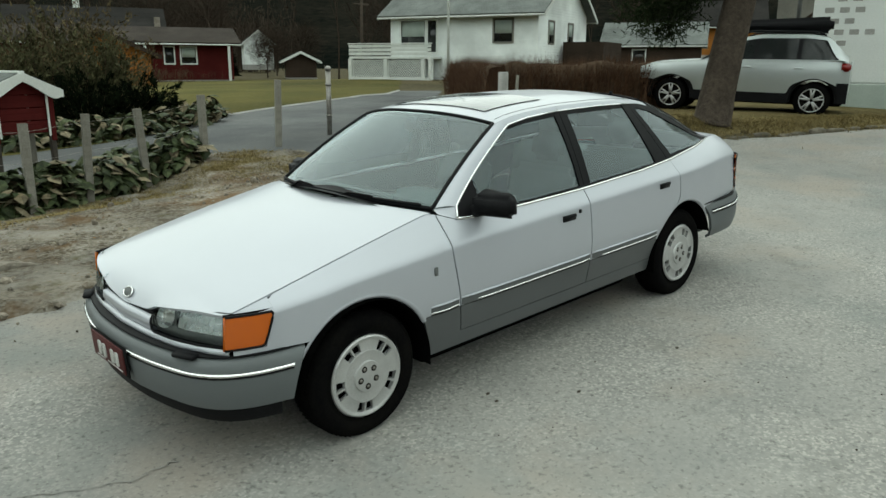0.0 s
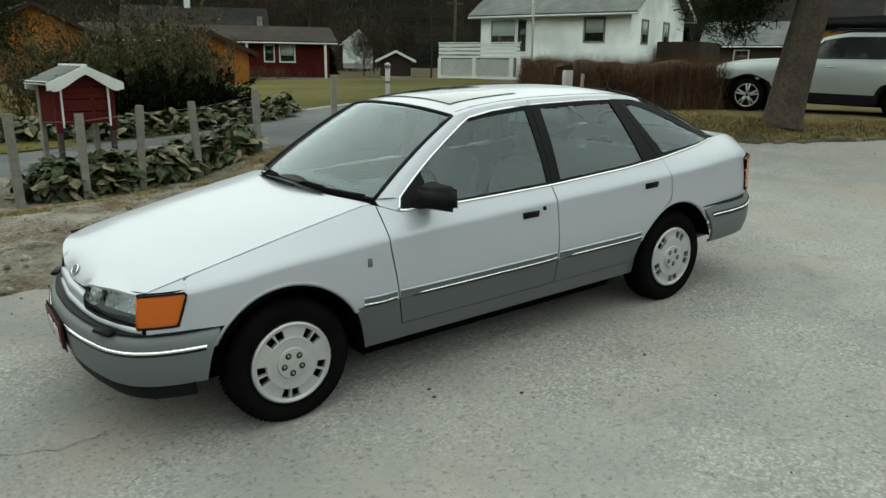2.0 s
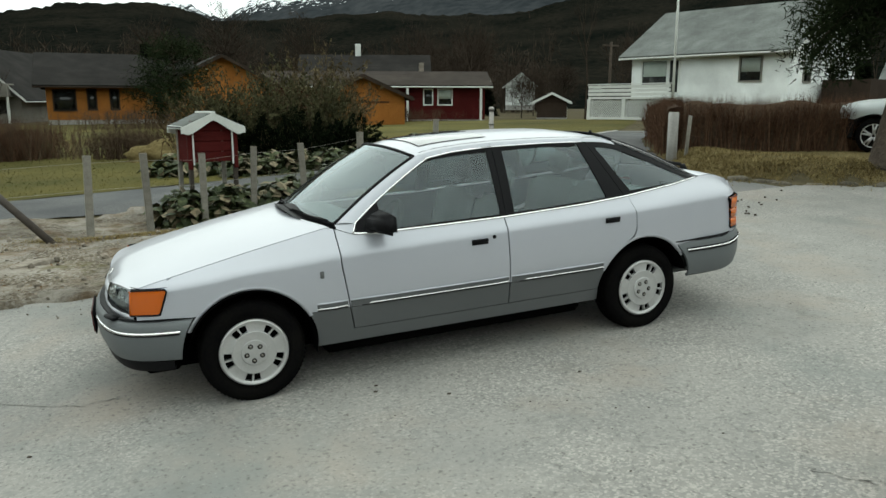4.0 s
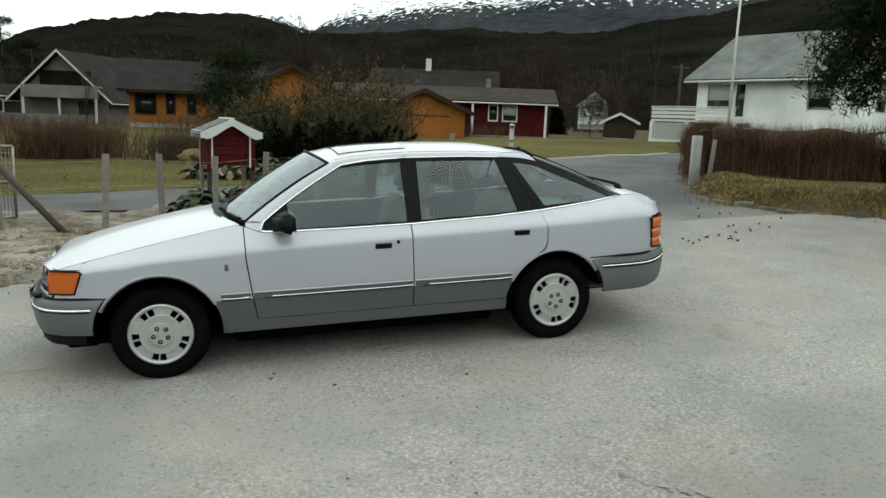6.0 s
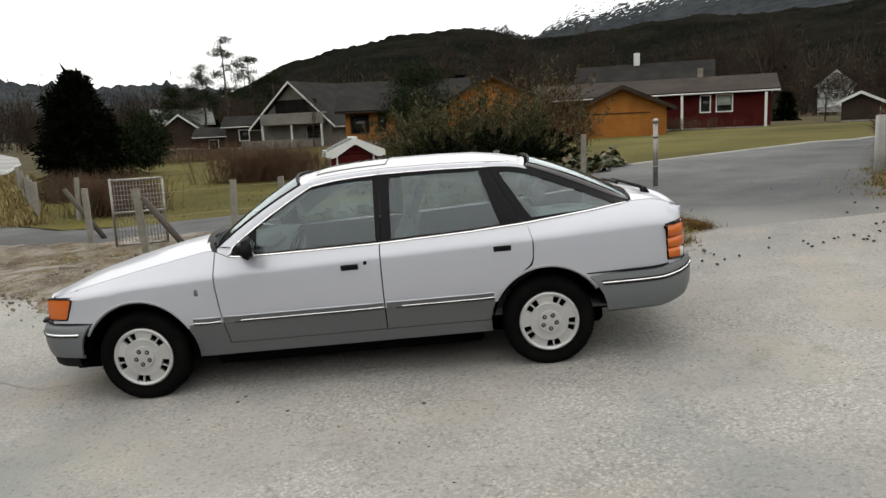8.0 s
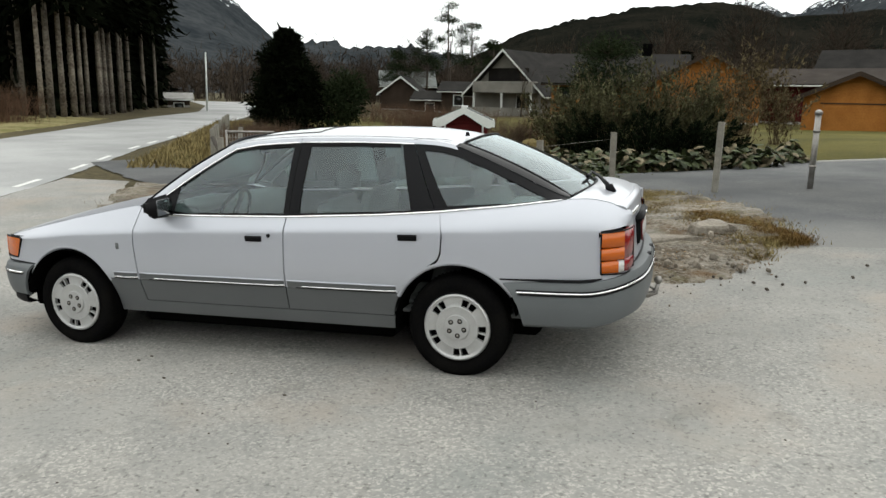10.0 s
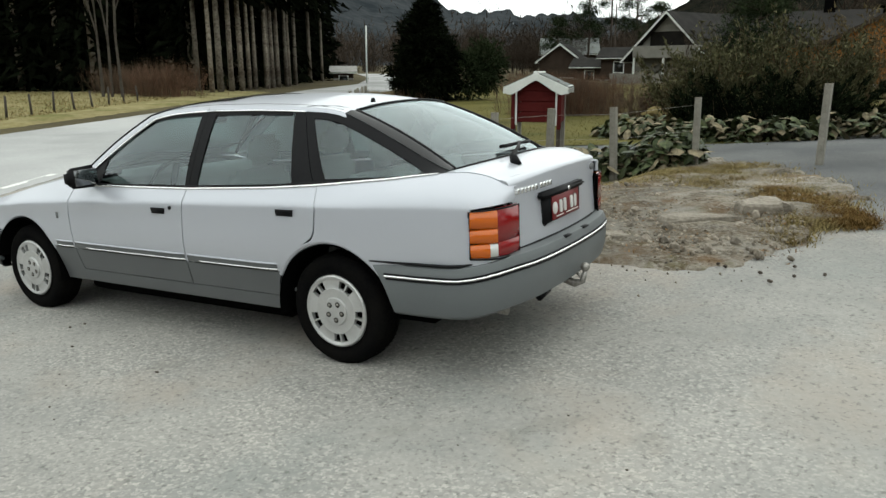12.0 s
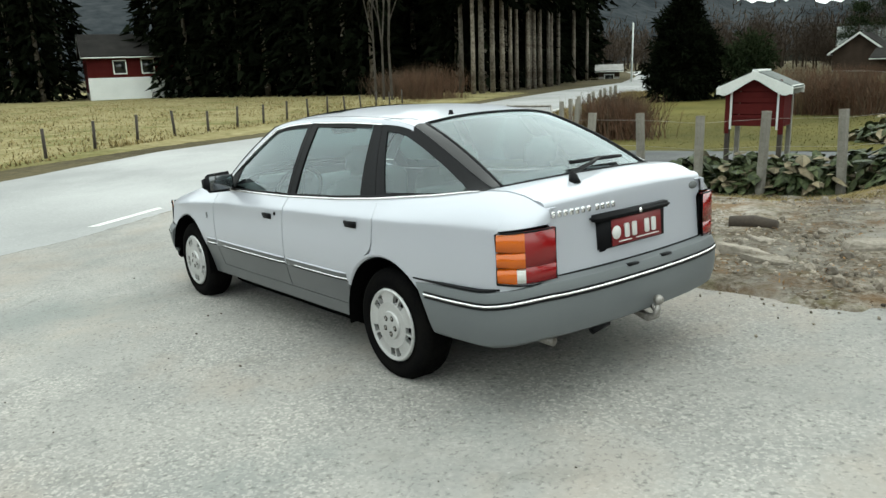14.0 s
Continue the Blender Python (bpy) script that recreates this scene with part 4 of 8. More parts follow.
    part("indicator_rim", tube_bm([lamp_pt(-.02, z, .003) for z in (.606, .68, .752)], .004, 6), M["orange"], ind)
    rows = [[lamp_pt(t, z, -.022) for z in (.598, .68, .757)] for t in np.linspace(-.05, 1.08, 8)]
    part("indicator_seat", grid_bm(rows, (-1, s, 0)), M["black"], car)


# bumpers
def bumper_path(pts, n=48):
    full = [(x, -y) for x, y in pts] + [(x, y) for x, y in pts[::-1][1:]]
    d = [0]
    for a, b in zip(full, full[1:]):
        d.append(d[-1] + math.hypot(b[0] - a[0], b[1] - a[1]))
    fx, fy = curve(list(zip(d, [p[0] for p in full])), .05), curve(list(zip(d, [p[1] for p in full])), .05)
    out = []
    for k in range(n + 1):
        t = d[-1] * k / n
        a, b = (fx(t - .02), fy(t - .02)), (fx(t + .02), fy(t + .02))
        l = math.hypot(b[0] - a[0], b[1] - a[1]) or 1
        out.append(((fx(t), fy(t)), ((b[1] - a[1]) / l, -(b[0] - a[0]) / l), abs(k / n - .5) * 2))
    return out


def arch_end(side, x, z):
    """Draws the last few centimetres of a bumper to the edge of the wheel arch."""
    e = math.sqrt(max(.394 ** 2 - (z - .31) ** 2, .01))
    if side < 0:
        k = clamp((x + .45) / .098, 0, 1)
        return x + k * (-e + .352)
    k = clamp((3.22 - x) / .145, 0, 1)
    return x + k * (2.77 + e - 3.075)


def bumper_part(name, path, prof, material, side, label="", rise=0.0, lo=0, hi=None, parent=None):
    rows = [[(arch_end(side, p[0] - side * nrm[0] * -o * 1, z), p[1] - side * nrm[1] * -o, z + rise * (1 - smooth_step(.45, .70, e))) for o, z in prof] for p, nrm, e in path[lo:hi]]
    return part(name, grid_bm(rows, (side, 0, 0)), material, parent or car, label)


fp = bumper_path([(-.352, .838), (-.45, .824), (-.57, .787), (-.67, .717), (-.735, .60), (-.785, .40), (-.815, .2), (-.822, 0)])
fb = thick(bumper_part("front_bumper", fp, [(-.06, .572), (-.012, .571), (.014, .562), (.026, .545), (.032, .522), (.034, .49), (.031, .44), (.022, .385), (.008, .345), (-.02, .334)], M["bumper"], -1, "grey plastic bumper with a bright strip"), .02)
for lo, hi in ((1, 21), (28, 48)):
    bumper_part("bright_strip", fp, [(.030, .503), (.0405, .505), (.041, .514), (.030, .517)], M["chrome"], -1, lo=lo, hi=hi, parent=fb)
bumper_part("seal", fp, [(.032, .4935), (.038, .4945), (.038, .5025), (.032, .504)], M["black"], -1, lo=1, hi=48, parent=fb)
bumper_part("seal", fp, [(-.05, .572), (-.002, .573), (.002, .577), (-.004, .582), (-.05, .583)], M["black"], -1, lo=0, hi=49, parent=fb)
thick(bumper_part("air_dam", fp, [(-.02, .338), (-.006, .333), (-.010, .29), (-.026, .272), (-.09, .268)], M["black"], -1, "black lower lip", lo=2, hi=47, parent=fb), .01)
for s in (-1, 1):
    bm = bmesh.new()
    add_box(bm, (-.040, -.060, -.010), (.012, .060, .011), .007, pose(nose_x(.62) - .055, s * .58, .578, 0, 0, -s * 22))
    part("overrider", bm, M["black"], fb)
rp = bumper_path([(3.075, .846), (3.35, .843), (3.54, .822), (3.66, .778), (3.735, .695), (3.775, .58), (3.80, .40), (3.812, .2), (3.815, 0)])
rb = bumper_part("rear_bumper", rp, [(-.07, .622), (-.02, .620), (.014, .610), (.026, .585), (.032, .535), (.032, .475), (.026, .418), (.008, .36), (-.02, .342)], M["bumper"], 1, "grey plastic bumper with a bright strip", rise=.05)
thick(rb, .02)
bumper_part("bright_strip", rp, [(.028, .547), (.0395, .549), (.040, .556), (.028, .558)], M["chrome"], 1, rise=.05, lo=1, hi=48, parent=rb)
bumper_part("seal", rp, [(.03, .535), (.037, .536), (.037, .5445), (.03, .5455)], M["black"], 1, rise=.05, lo=1, hi=48, parent=rb)
bumper_part("seal", rp, [(.02, .560), (.0345, .5605), (.0345, .566), (.02, .567)], M["black"], 1, rise=.05, lo=1, hi=48, parent=rb)
rows = []
for p, nrm, e in rp:
    o, z = -.034 + .0555 * smooth_step(.50, .72, e), .617 + .05 * (1 - smooth_step(.45, .70, e))
    rows.append([(arch_end(1, p[0] + nrm[0] * q, z), p[1] + nrm[1] * q, z + d) for q, d in ((o - .02, .002), (o, 0), (o + .001, .008), (o - .02, .010))])
part("seal", grid_bm(rows, (1, 0, .3)), M["black"], rb)
for y in (-.17, .10):
    part("bumper_plug", box_bm((3.80, y, .653), (3.838, y + .08, .664), .003), M["black"], rb)

# roof, screens and pillars
rail_y = curve([(.56, .708), (.8, .655), (1.0, .612), (1.17, .578), (1.4, .572), (1.73, .568), (2.36, .556), (2.69, .535), (3.05, .575), (3.41, .612)], .03)
rail_z = curve([(.56, .992), (.70, 1.082), (.86, 1.186), (1.02, 1.285), (1.17, 1.362), (1.30, 1.388), (1.5, 1.404), (1.73, 1.412), (2.1, 1.408), (2.4, 1.396), (2.60, 1.378), (2.70, 1.355), (2.86, 1.29), (3.05, 1.205), (3.25, 1.11), (3.38, 1.056)], .03)


def green(x, f, s, out=0.0):
    """A point on the side of the cabin: f runs from the belt line to the roof rail."""
    yb, zb, yr, zr = top_y(x), top_z(x), rail_y(x), rail_z(x)
    bulge = .018 * f * (1 - f) * 4 * clamp((zr - zb) / .4, 0, 1)
    return (x, s * (yb + (yr - yb) * f + bulge + out), zb + (zr - zb) * f)


def green_patch(name, quad, s, material, out=0.0, n=10, label="", t=0.0):
    (xa, fa), (xb, fb_), (xc, fc), (xd, fd) = quad
    rows = []
    for j in range(n + 1):
        v = j / n
        row = []
        for i in range(n + 1):
            u = i / n
            x = (xa * (1 - u) + xb * u) * (1 - v) + (xd * (1 - u) + xc * u) * v
            f = (fa * (1 - u) + fb_ * u) * (1 - v) + (fd * (1 - u) + fc * u) * v
            row.append(green(x, f, s, out))
        rows.append(row)
    ob = part(name, grid_bm(rows, (0, s, .3)), material, car, label)
    return thick(ob, t) if t else ob


def edge_strip(name, f0, f1, xa, xb, s, material, out, wid, n=40):
    """A raised strip along the cabin's side, between two heights of f."""
    rows = []
    for x in np.linspace(xa, xb, n):
        a, b = Vector(green(x, f0, s)), Vector(green(x, f1, s))
        d = (b - a).normalized()
        o = Vector((0, s, .35)).normalized() * out
        rows.append([a, a + o, a + o + d * wid, a + d * wid])
    return part(name, grid_bm(rows, (0, s, .3)), material, car)


for s in (-1, 1):
    # screen pillar: from the edge of the screen to the front edge of the window
    edge_s, edge_g = [], []
    for k in np.linspace(0, 1, 17):
        e = Vector((.565 + .585 * k, s * (.700 - .128 * k), .995 + .363 * k)) + Vector((-.25, 0, .9)) * .02 * k * (1 - k) * 4
        x = e.x + .115
        f = clamp((e.z - .002 - top_z(x)) / max(rail_z(x) - top_z(x), .01), 0, .94)
        edge_s.append(e)
        edge_g.append((x, f))
    rows = []
    for e, (x, f) in zip(edge_s, edge_g):
        q = Vector(green(x, f, s, .002))
        rows.append([e + (q - e) * t + Vector((0, s * .010, .008)) * t * (1 - t) * 4 for t in np.linspace(0, 1, 5)])
    part("screen_pillar", grid_bm(rows, (0, s, .3)), M["silver"], car)
    rows = [[Vector(green(.57 + .1 * t, 0, s, -.003)) * (1 - v) + (edge_s[0] + (Vector(green(*edge_g[0], s, .002)) - edge_s[0]) * t) * v for t in np.linspace(0, 1, 7)] for v in np.linspace(0, 1, 5)]
    part("screen_pillar", grid_bm(rows, (0, s, .3)), M["silver"], car)
    front_x = curve([(0.0, .672)] + [(f, x) for x, f in edge_g[:-3] if f > .02] + [(.95, edge_g[-1][0])])
    fs = np.linspace(.03, .90, 22)
    part("front_side_window", grid_bm([[green(a + (1.655 - a) * t, f, s, -.006) for a in [max(front_x(f) + .028, .845)] for t in np.linspace(0, 1, 18)] for f in fs], (0, s, .3)), M["glass"], car).visible_shadow = False
    fs = np.linspace(.0, .90, 22)
    part("mirror_sail", grid_bm([[green(a + (b - a) * t, f, s, -.001) for a in [front_x(f) + .004] for b in [max(front_x(f) + .031, .848)] for t in np.linspace(0, 1, 8)] for f in fs], (0, s, .3)), M["black"], car, "black triangle behind the mirror")
    part("bright_strip", tube_bm([green(.655, .0, s, .006), green(.668, .2, s, .006)] + [green(front_x(f), f, s, .006) for f in np.linspace(.45, .93, 12)] + [green(x, .94, s, .006) for x in (1.4, 1.55, 1.69)], .0065, 6), M["chrome"], car)
    green_patch("rear_side_window", [(1.755, .03), (2.50, .03), (2.385, .895), (1.772, .90)], s, M["glass"], -.006, 14).visible_shadow = False
    # quarter window in its black frame
    ft = lambda x: clamp(1 - .044 / max(rail_z(x) - top_z(x), .02), .02, .95)
    rows = []
    for v in np.linspace(0, 1, 14):
        a = 2.712 - .212 * v
        rows.append([green(x, .06 + (max(ft(x), .10) - .06) * v, s, -.005) for x in [a + (3.25 - a) * u for u in np.linspace(0, 1, 22)]])
    part("quarter_window", grid_bm(rows, (0, s, .3)), M["glass"], car).visible_shadow = False
    part("quarter_frame", grid_bm([[green(x, ft(x) - .03 + (1.0 - ft(x) + .03) * v, s, .001) for x in np.linspace(2.46, 3.385, 40)] for v in np.linspace(0, 1, 5)], (0, s, .3)), M["black"], car)
    part("quarter_frame", grid_bm([[green(x, .075 * v, s, .0015) for x in np.linspace(2.68, 3.385, 30)] for v in np.linspace(0, 1, 3)], (0, s, .3)), M["black"], car)
    green_patch("pillar", [(1.655, .0), (B_GAP + .012, .0), (1.70, .93), (1.655, .93)], s, M["black"], .002, 8, t=.01)
    green_patch("pillar", [(B_GAP + .016, .0), (1.757, .0), (1.773, .93), (1.704, .93)], s, M["black"], .002, 8, t=.01)
    green_patch("pillar", [(2.495, .0), (2.640, .0), (2.452, .93), (2.378, .93)], s, M["black"], .002, 8, t=.01)
    green_patch("pillar", [(2.645, .0), (2.716, .03), (2.504, .93), (2.456, .93)], s, M["black"], .002, 8, t=.01)
    green_patch("window_frame", [(1.24, .885), (1.70, .885), (1.70, .935), (1.20, .935)], s, M["black"], .0, 16)
    green_patch("window_frame", [(1.70, .885), (2.37, .885), (2.36, .935), (1.70, .935)], s, M["black"], .0, 16)
    green_patch("roof_rail", [(1.17, .93), (1.695, .93), (1.695, 1.0), (1.12, 1.0)], s, M["silver"], .003, 18)
    green_patch("roof_rail", [(1.70, .93), (2.72, .95), (2.70, 1.0), (1.70, 1.0)], s, M["silver"], .003, 22)
    edge_strip("bright_strip", -.02, .05, .655, 3.36, s, M["chrome"], .006, .012, 70)
    edge_strip("seal", .01, .08, .66, 3.34, s, M["black"], .005, .012, 60)
    path = [green(x, .94, s, .005) for x in np.linspace(1.70, 2.45, 8)]
    part("bright_strip", tube_bm(path, .005, 6), M["chrome"], car)
    # door mirrors
    bm = box_bm((-.075, -.115, -.075), (.05, .115, .075), .03, 3)
    for v in bm.verts:
        k = (s * v.co.y + .115) / .23
        if v.co.x < -.02:
            v.co.z *= .72
            v.co.x += .03 * k
        v.co.z *= 1 - .14 * k
    mir = part("door_mirror", bm, M["black"], car, "black plastic door mirror")
    mir.location, mir.rotation_euler = (.815, s * .905, 1.0), (0, 0, radians(-s * 7))
    part("mirror_glass", box_bm((.046, -.088, -.050), (.0505, .088, .050), .002), M["mirror"], mir)
    bm = bmesh.new()
    add_tube(bm, [(.76, s * .80, .965), (.78, s * .86, .98)], .035, 8)
    part("mirror_foot", bm, M["black"], car)

rows = []
for i in range(33):
    u = -1 + i / 16
    row = []
    for j in range(25):
        xa, xb = 1.155 - .085 * (1 - u * u), 2.70 + .045 * (1 - u * u)
        x = xa + (xb - xa) * j / 24
        crown = .052 * (1 - abs(u) ** 2.4) * (1 - .35 * smooth_step(2.3, 2.75, x))
        row.append((x, rail_y(clamp(x, 1.15, 2.7)) * u, rail_z(clamp(x, 1.17, 2.7)) + crown - (.02 if x < 1.155 else 0) * (1.155 - x) * 10))
    rows.append(row)
roof = thick(part("roof", grid_bm(rows, (0, 0, 1)), M["silver"], car), .02)


def roof_z(x, y):
    u = clamp(y / rail_y(x), -1, 1)
    return rail_z(x) + .052 * (1 - abs(u) ** 2.4) * (1 - .35 * smooth_step(2.3, 2.75, x))


def roof_sheet(name, x0, x1, y0, y1, lift, material, label=""):
    return part(name, grid_bm([[(x, y, roof_z(x, y) + lift) for x in np.linspace(x0, x1, 10)] for y in np.linspace(y0, y1, 10)], (0, 0, 1)), material, roof, label)


roof_sheet("sunroof_seal", 1.244, 1.746, -.421, .421, .0034, M["black"])
roof_sheet("sunroof", 1.25, 1.74, -.415, .415, .005, M["roofglass"], "closed tinted glass sunroof panel")
part("headliner", grid_bm([[(x, .94 * u * rail_y(x), roof_z(x, .94 * u * rail_y(x)) - .035) for x in np.linspace(1.2, 2.66, 12)] for u in np.linspace(-1, 1, 11)], (0, 0, -1)), M["liner"], roof, "pale grey headlining")
for s in (-1, 1):
    part("roof_seam", tube_bm([(x, s * rail_y(x) * .93, roof_z(x, rail_y(x) * .93) - .0015) for x in np.linspace(1.2, 2.66, 14)], .004, 5), M["dash"], roof)
for s in (-1, 1):
    part("roof_seam", tube_bm([(x, s * y, roof_z(x, y) - .001) for x, y in ((2.44, .553), (2.47, .525), (2.52, .49), (2.60, .46), (2.70, .44))], .003, 5), M["dash"], roof)
part("aerial_base", tube_bm([(2.70, -.27, 1.40), (2.70, -.27, 1.425)], [.016, .010], 8), M["black"], roof, "black aerial stub")

rows = []
for i in range(25):
    u = -1 + i / 12
    a = Vector((.565 - .135 * (1 - u * u), .700 * u, .995 + .012 * (1 - u * u)))
    b = Vector((1.15 - .085 * (1 - u * u), .572 * u, 1.358 + .052 * (1 - abs(u) ** 2.4)))
    rows.append([a + (b - a) * f + Vector((-.25, 0, .9)) * .02 * f * (1 - f) * 4 for f in np.linspace(0, 1, 15)])
ws = part("windscreen", grid_bm(rows, (-1, 0, 1)), M["screen"], car)
ws.visible_shadow = False
for rr, nm in ((rows[0], "screen_seal"), (rows[-1], "screen_seal"), ([r[0] for r in rows], "screen_seal"), ([r[-1] for r in rows], "screen_seal")):
    part(nm, tube_bm(rr, .011, 6), M["black"], car)


def screen_pt(u, f, lift=.02):
    i = clamp((u + 1) * 12, 0, 24)
    r = rows_screen[int(round(i))]
    return r[int(round(clamp(f, 0, 1) * 14))] + Vector((-.3, 0, .8)) * lift


rows_screen = rows
for u0, u1 in ((-.92, -.1), (-.18, .62)):
    w = part("wiper", tube_bm([screen_pt(u0 + (u1 - u0) * k, .015 + .02 * math.sin(k * 3.1), .018) for k in np.linspace(0, 1, 9)], .009, 6), M["black"], car, "black wiper blade")
    part("wiper_arm", tube_bm([screen_pt(u1, .0, .02) + Vector((-.06, 0, -.03)), screen_pt(u1 - .12, .0, .035), screen_pt((u0 + u1) / 2, .03, .03)], .007, 6), M["black"], w)
mrv = part("inner_mirror", box_bm((-.015, -.11, -.032), (.015, .11, .032), .012, 2), M["black"], car)
mrv.location = (1.10, .02, 1.31)

rows = []
for i in range(21):
    u = -1 + i / 10
    a = Vector((3.395 + .075 * (1 - u * u), .562 * u, 1.058 + .022 * (1 - u * u)))
    b = Vector((2.735 + .04 * (1 - u * u), .482 * u, 1.362 + .034 * (1 - abs(u) ** 2.4)))
    rows.append([a + (b - a) * f + Vector((.4, 0, .9)) * .022 * f * (1 - f) * 4 for f in np.linspace(0, 1, 13)])
rw = part("rear_window", grid_bm(rows, (1, 0, 1)), M["screen"], car)
rw.visible_shadow = False
rows_rear = rows
for rr in (rows[0], rows[-1], [r[0] for r in rows], [r[-1] for r in rows]):
    part("screen_seal", tube_bm([q + Vector((.002, 0, .002)) for q in rr], .008, 6), M["black"], car)

for s, edge in ((-1, rows_rear[0]), (1, rows_rear[-1])):
    n = len(edge)
    band = []
    for k, q in enumerate(edge):
        x = 3.395 - (3.395 - 2.705) * k / (n - 1)
        p = Vector((x, s * rail_y(x), rail_z(x)))
        band.append([p + Vector((0, s * .003, .003)), p.lerp(q, .5) + Vector((0, s * .006, .010)), q + Vector((0, 0, .004))])
    part("hatch_band", grid_bm(band, (0, s * .3, 1)), M["gloss"], car, "glossy black hatch edge")
# tailgate: deck, rear panel
rows = []
for i in range(25):
    u = -1 + i / 12
    row = []
    for j in range(26):
        f = j / 25
        ye = .608
        if f < .45:
            k = f / .45
            x = 3.40 + .075 * (1 - u * u) + (3.665 + .035 * (1 - u * u) - 3.40 - .075 * (1 - u * u)) * k
            z = top_z(min(x, 3.70)) + .004 + .022 * (1 - u * u)
            ye = top_y(x) - .007
        elif f < .6:
            k = (f - .45) / .15
            x = 3.665 + .035 * (1 - u * u) + .05 * math.sin(k * 1.57)
            z = (top_z(3.66) + .004) * (1 - k * k) + .988 * k * k + .022 * (1 - u * u)
            ye = top_y(3.665) - .007 + (.612 - top_y(3.665) + .007) * k
        else:
            k = (f - .6) / .4
            x = 3.715 + .035 * (1 - u * u) + .022 * k
            z = .988 + .022 * (1 - u * u) + (.652 - .988 - .022 * (1 - u * u)) * k
            ye = .612 - .038 * smooth_step(.18, .26, k)
        row.append((x, ye * u, z))
    rows.append(row)
tg = thick(part("tailgate", grid_bm(rows, (1, 0, .5)), M["silver"], car), .015)
# tail lamps wrap the corners
for s in (-1, 1):
    plan = [(3.59, .803), (3.64, .785), (3.68, .765), (3.708, .737), (3.73, .69), (3.742, .63), (3.748, .582)]
    bands = [((.66, .723), (.73, .797), (.804, .886)), ]
    seat_rows = [[(x - .012, s * (y - .012), z) for z in (.655, .886)] for x, y in plan]
    lamp = part("tail_lamp", grid_bm(seat_rows, (1, s, 0)), M["black"], car, "orange and red tail lamp with a small clear pane")

    def lamp_piece(nm, i0, i1, z0, z1, material):
        rws = []
        for x, y in plan[i0:i1 + 1]:
            k = (x - 3.59) * .10
            rws.append([(x - .008, s * (y - .006), z0), (x + .006, s * (y + .006), z0 + .006), (x + .006, s * (y + .006), z1 - .006 + k), (x - .008, s * (y - .006), z1 + k)])
        part(nm, grid_bm(rws, (1, s, 0)), material, lamp)
    ring_pts = [(x + .005, s * (y + .005), .658) for x, y in plan] + [(x + .005, s * (y + .005), .887 + (x - 3.59) * .10) for x, y in plan[::-1]]
    part("lamp_rim", tube_bm(ring_pts + ring_pts[:1], .0045, 6), M["black"], lamp)
    lamp_piece("orange_lens", 0, 3, .804, .884, M["orange"])
    lamp_piece("orange_lens", 0, 3, .732, .798, M["orange"])
    lamp_piece("orange_lens", 0, 2, .660, .726, M["orange"])
    lamp_piece("clear_lens", 2, 3, .664, .722, M["clear"])
    lamp_piece("red_lens", 3, 6, .736, .889, M["red"])
    lamp_piece("red_lens", 3, 6, .664, .732, M["red"])
# number plates, bars stand for the characters
def plate(name, m, white_left):
    p = part(name, box_bm((-.005, -.195, -.064), (.005, .195, .064), .004, 1), M["plate" if white_left else "darkplate"], car, "red number plate with white marks" if white_left else "dark red number plate")
    if not white_left:
        part("plate_frame", box_bm((-.012, -.215, -.075), (-.004, .215, .075), .004, 1), M["black"], p)
    p.matrix_local = m
    xs = [(-.088, .045), (-.03, .045), (.07, .045), (.125, .045)]
    for yc, w in xs:
        bm = bmesh.new()
        add_box(bm, (.005, yc - w * .38, -.034), (.008, yc + w * .38, .034), .006)
        part("mark", bm, M["white"], p)
    if white_left:
        bm = lathe_bm([(.0001, .008), (.032, .008), (.033, .005)], "z", 20)
        bmesh.ops.transform(bm, matrix=pose(0, -.165, 0, 0, 90, 0), verts=bm.verts)
        part("oval", bm, M["white"], p)
    for yc, w in ((-.10, .10), (.02, .07), (.11, .12)):
        part("small_mark", box_bm((.005, yc - w / 2, -.051), (.0065, yc + w / 2, -.045)), M["white"], p)
    return p


bm = bmesh.new()
add_box(bm, (3.735, -.305, .735), (3.772, .215, .905), .012, None, 2)
add_box(bm, (3.735, -.345, .885), (3.795, .235, .918), .012, None, 2)
pf = part("plate_housing", bm, M["black"], car, "black plate surround with lamp bar")
plate("number_plate", pose(3.779, -.03, .818, 0, -3, 0), True)
plate("number_plate", pose(-.868, 0, .46, 0, 2, 180), False)
part("hatch_lock", tube_bm([(3.79, -.02, .903), (3.799, -.02, .903)], .012, 10), M["chrome"], car)
# badge row: unreadable bright marks and an oval
bd = part("model_badge", box_bm((3.73, -.575, .950), (3.733, -.56, .954)), M["chrome"], car, "row of small chrome marks")
for k in range(11):
    y0 = -.578 + k * .037 + (.02 if k > 6 else 0)
    bm = bmesh.new()
    xx = 3.718 + .035 * (1 - (y0 / .612) ** 2)
    add_box(bm, (xx - .01, y0, .937), (xx + .006, y0 + .024, .966), .003)
    part("mark", bm, M["chrome"], bd)
bm = lathe_bm([(.0001, .004), (.036, .004), (.04, 0)], "z", 24)
bmesh.ops.scale(bm, verts=bm.verts, vec=(.5, 1, 1))
bmesh.ops.transform(bm, matrix=pose(3.730, .53, .955, 0, 86, 0), verts=bm.verts)
part("oval_badge", bm, M["dash"], car, "dark blue oval emblem")
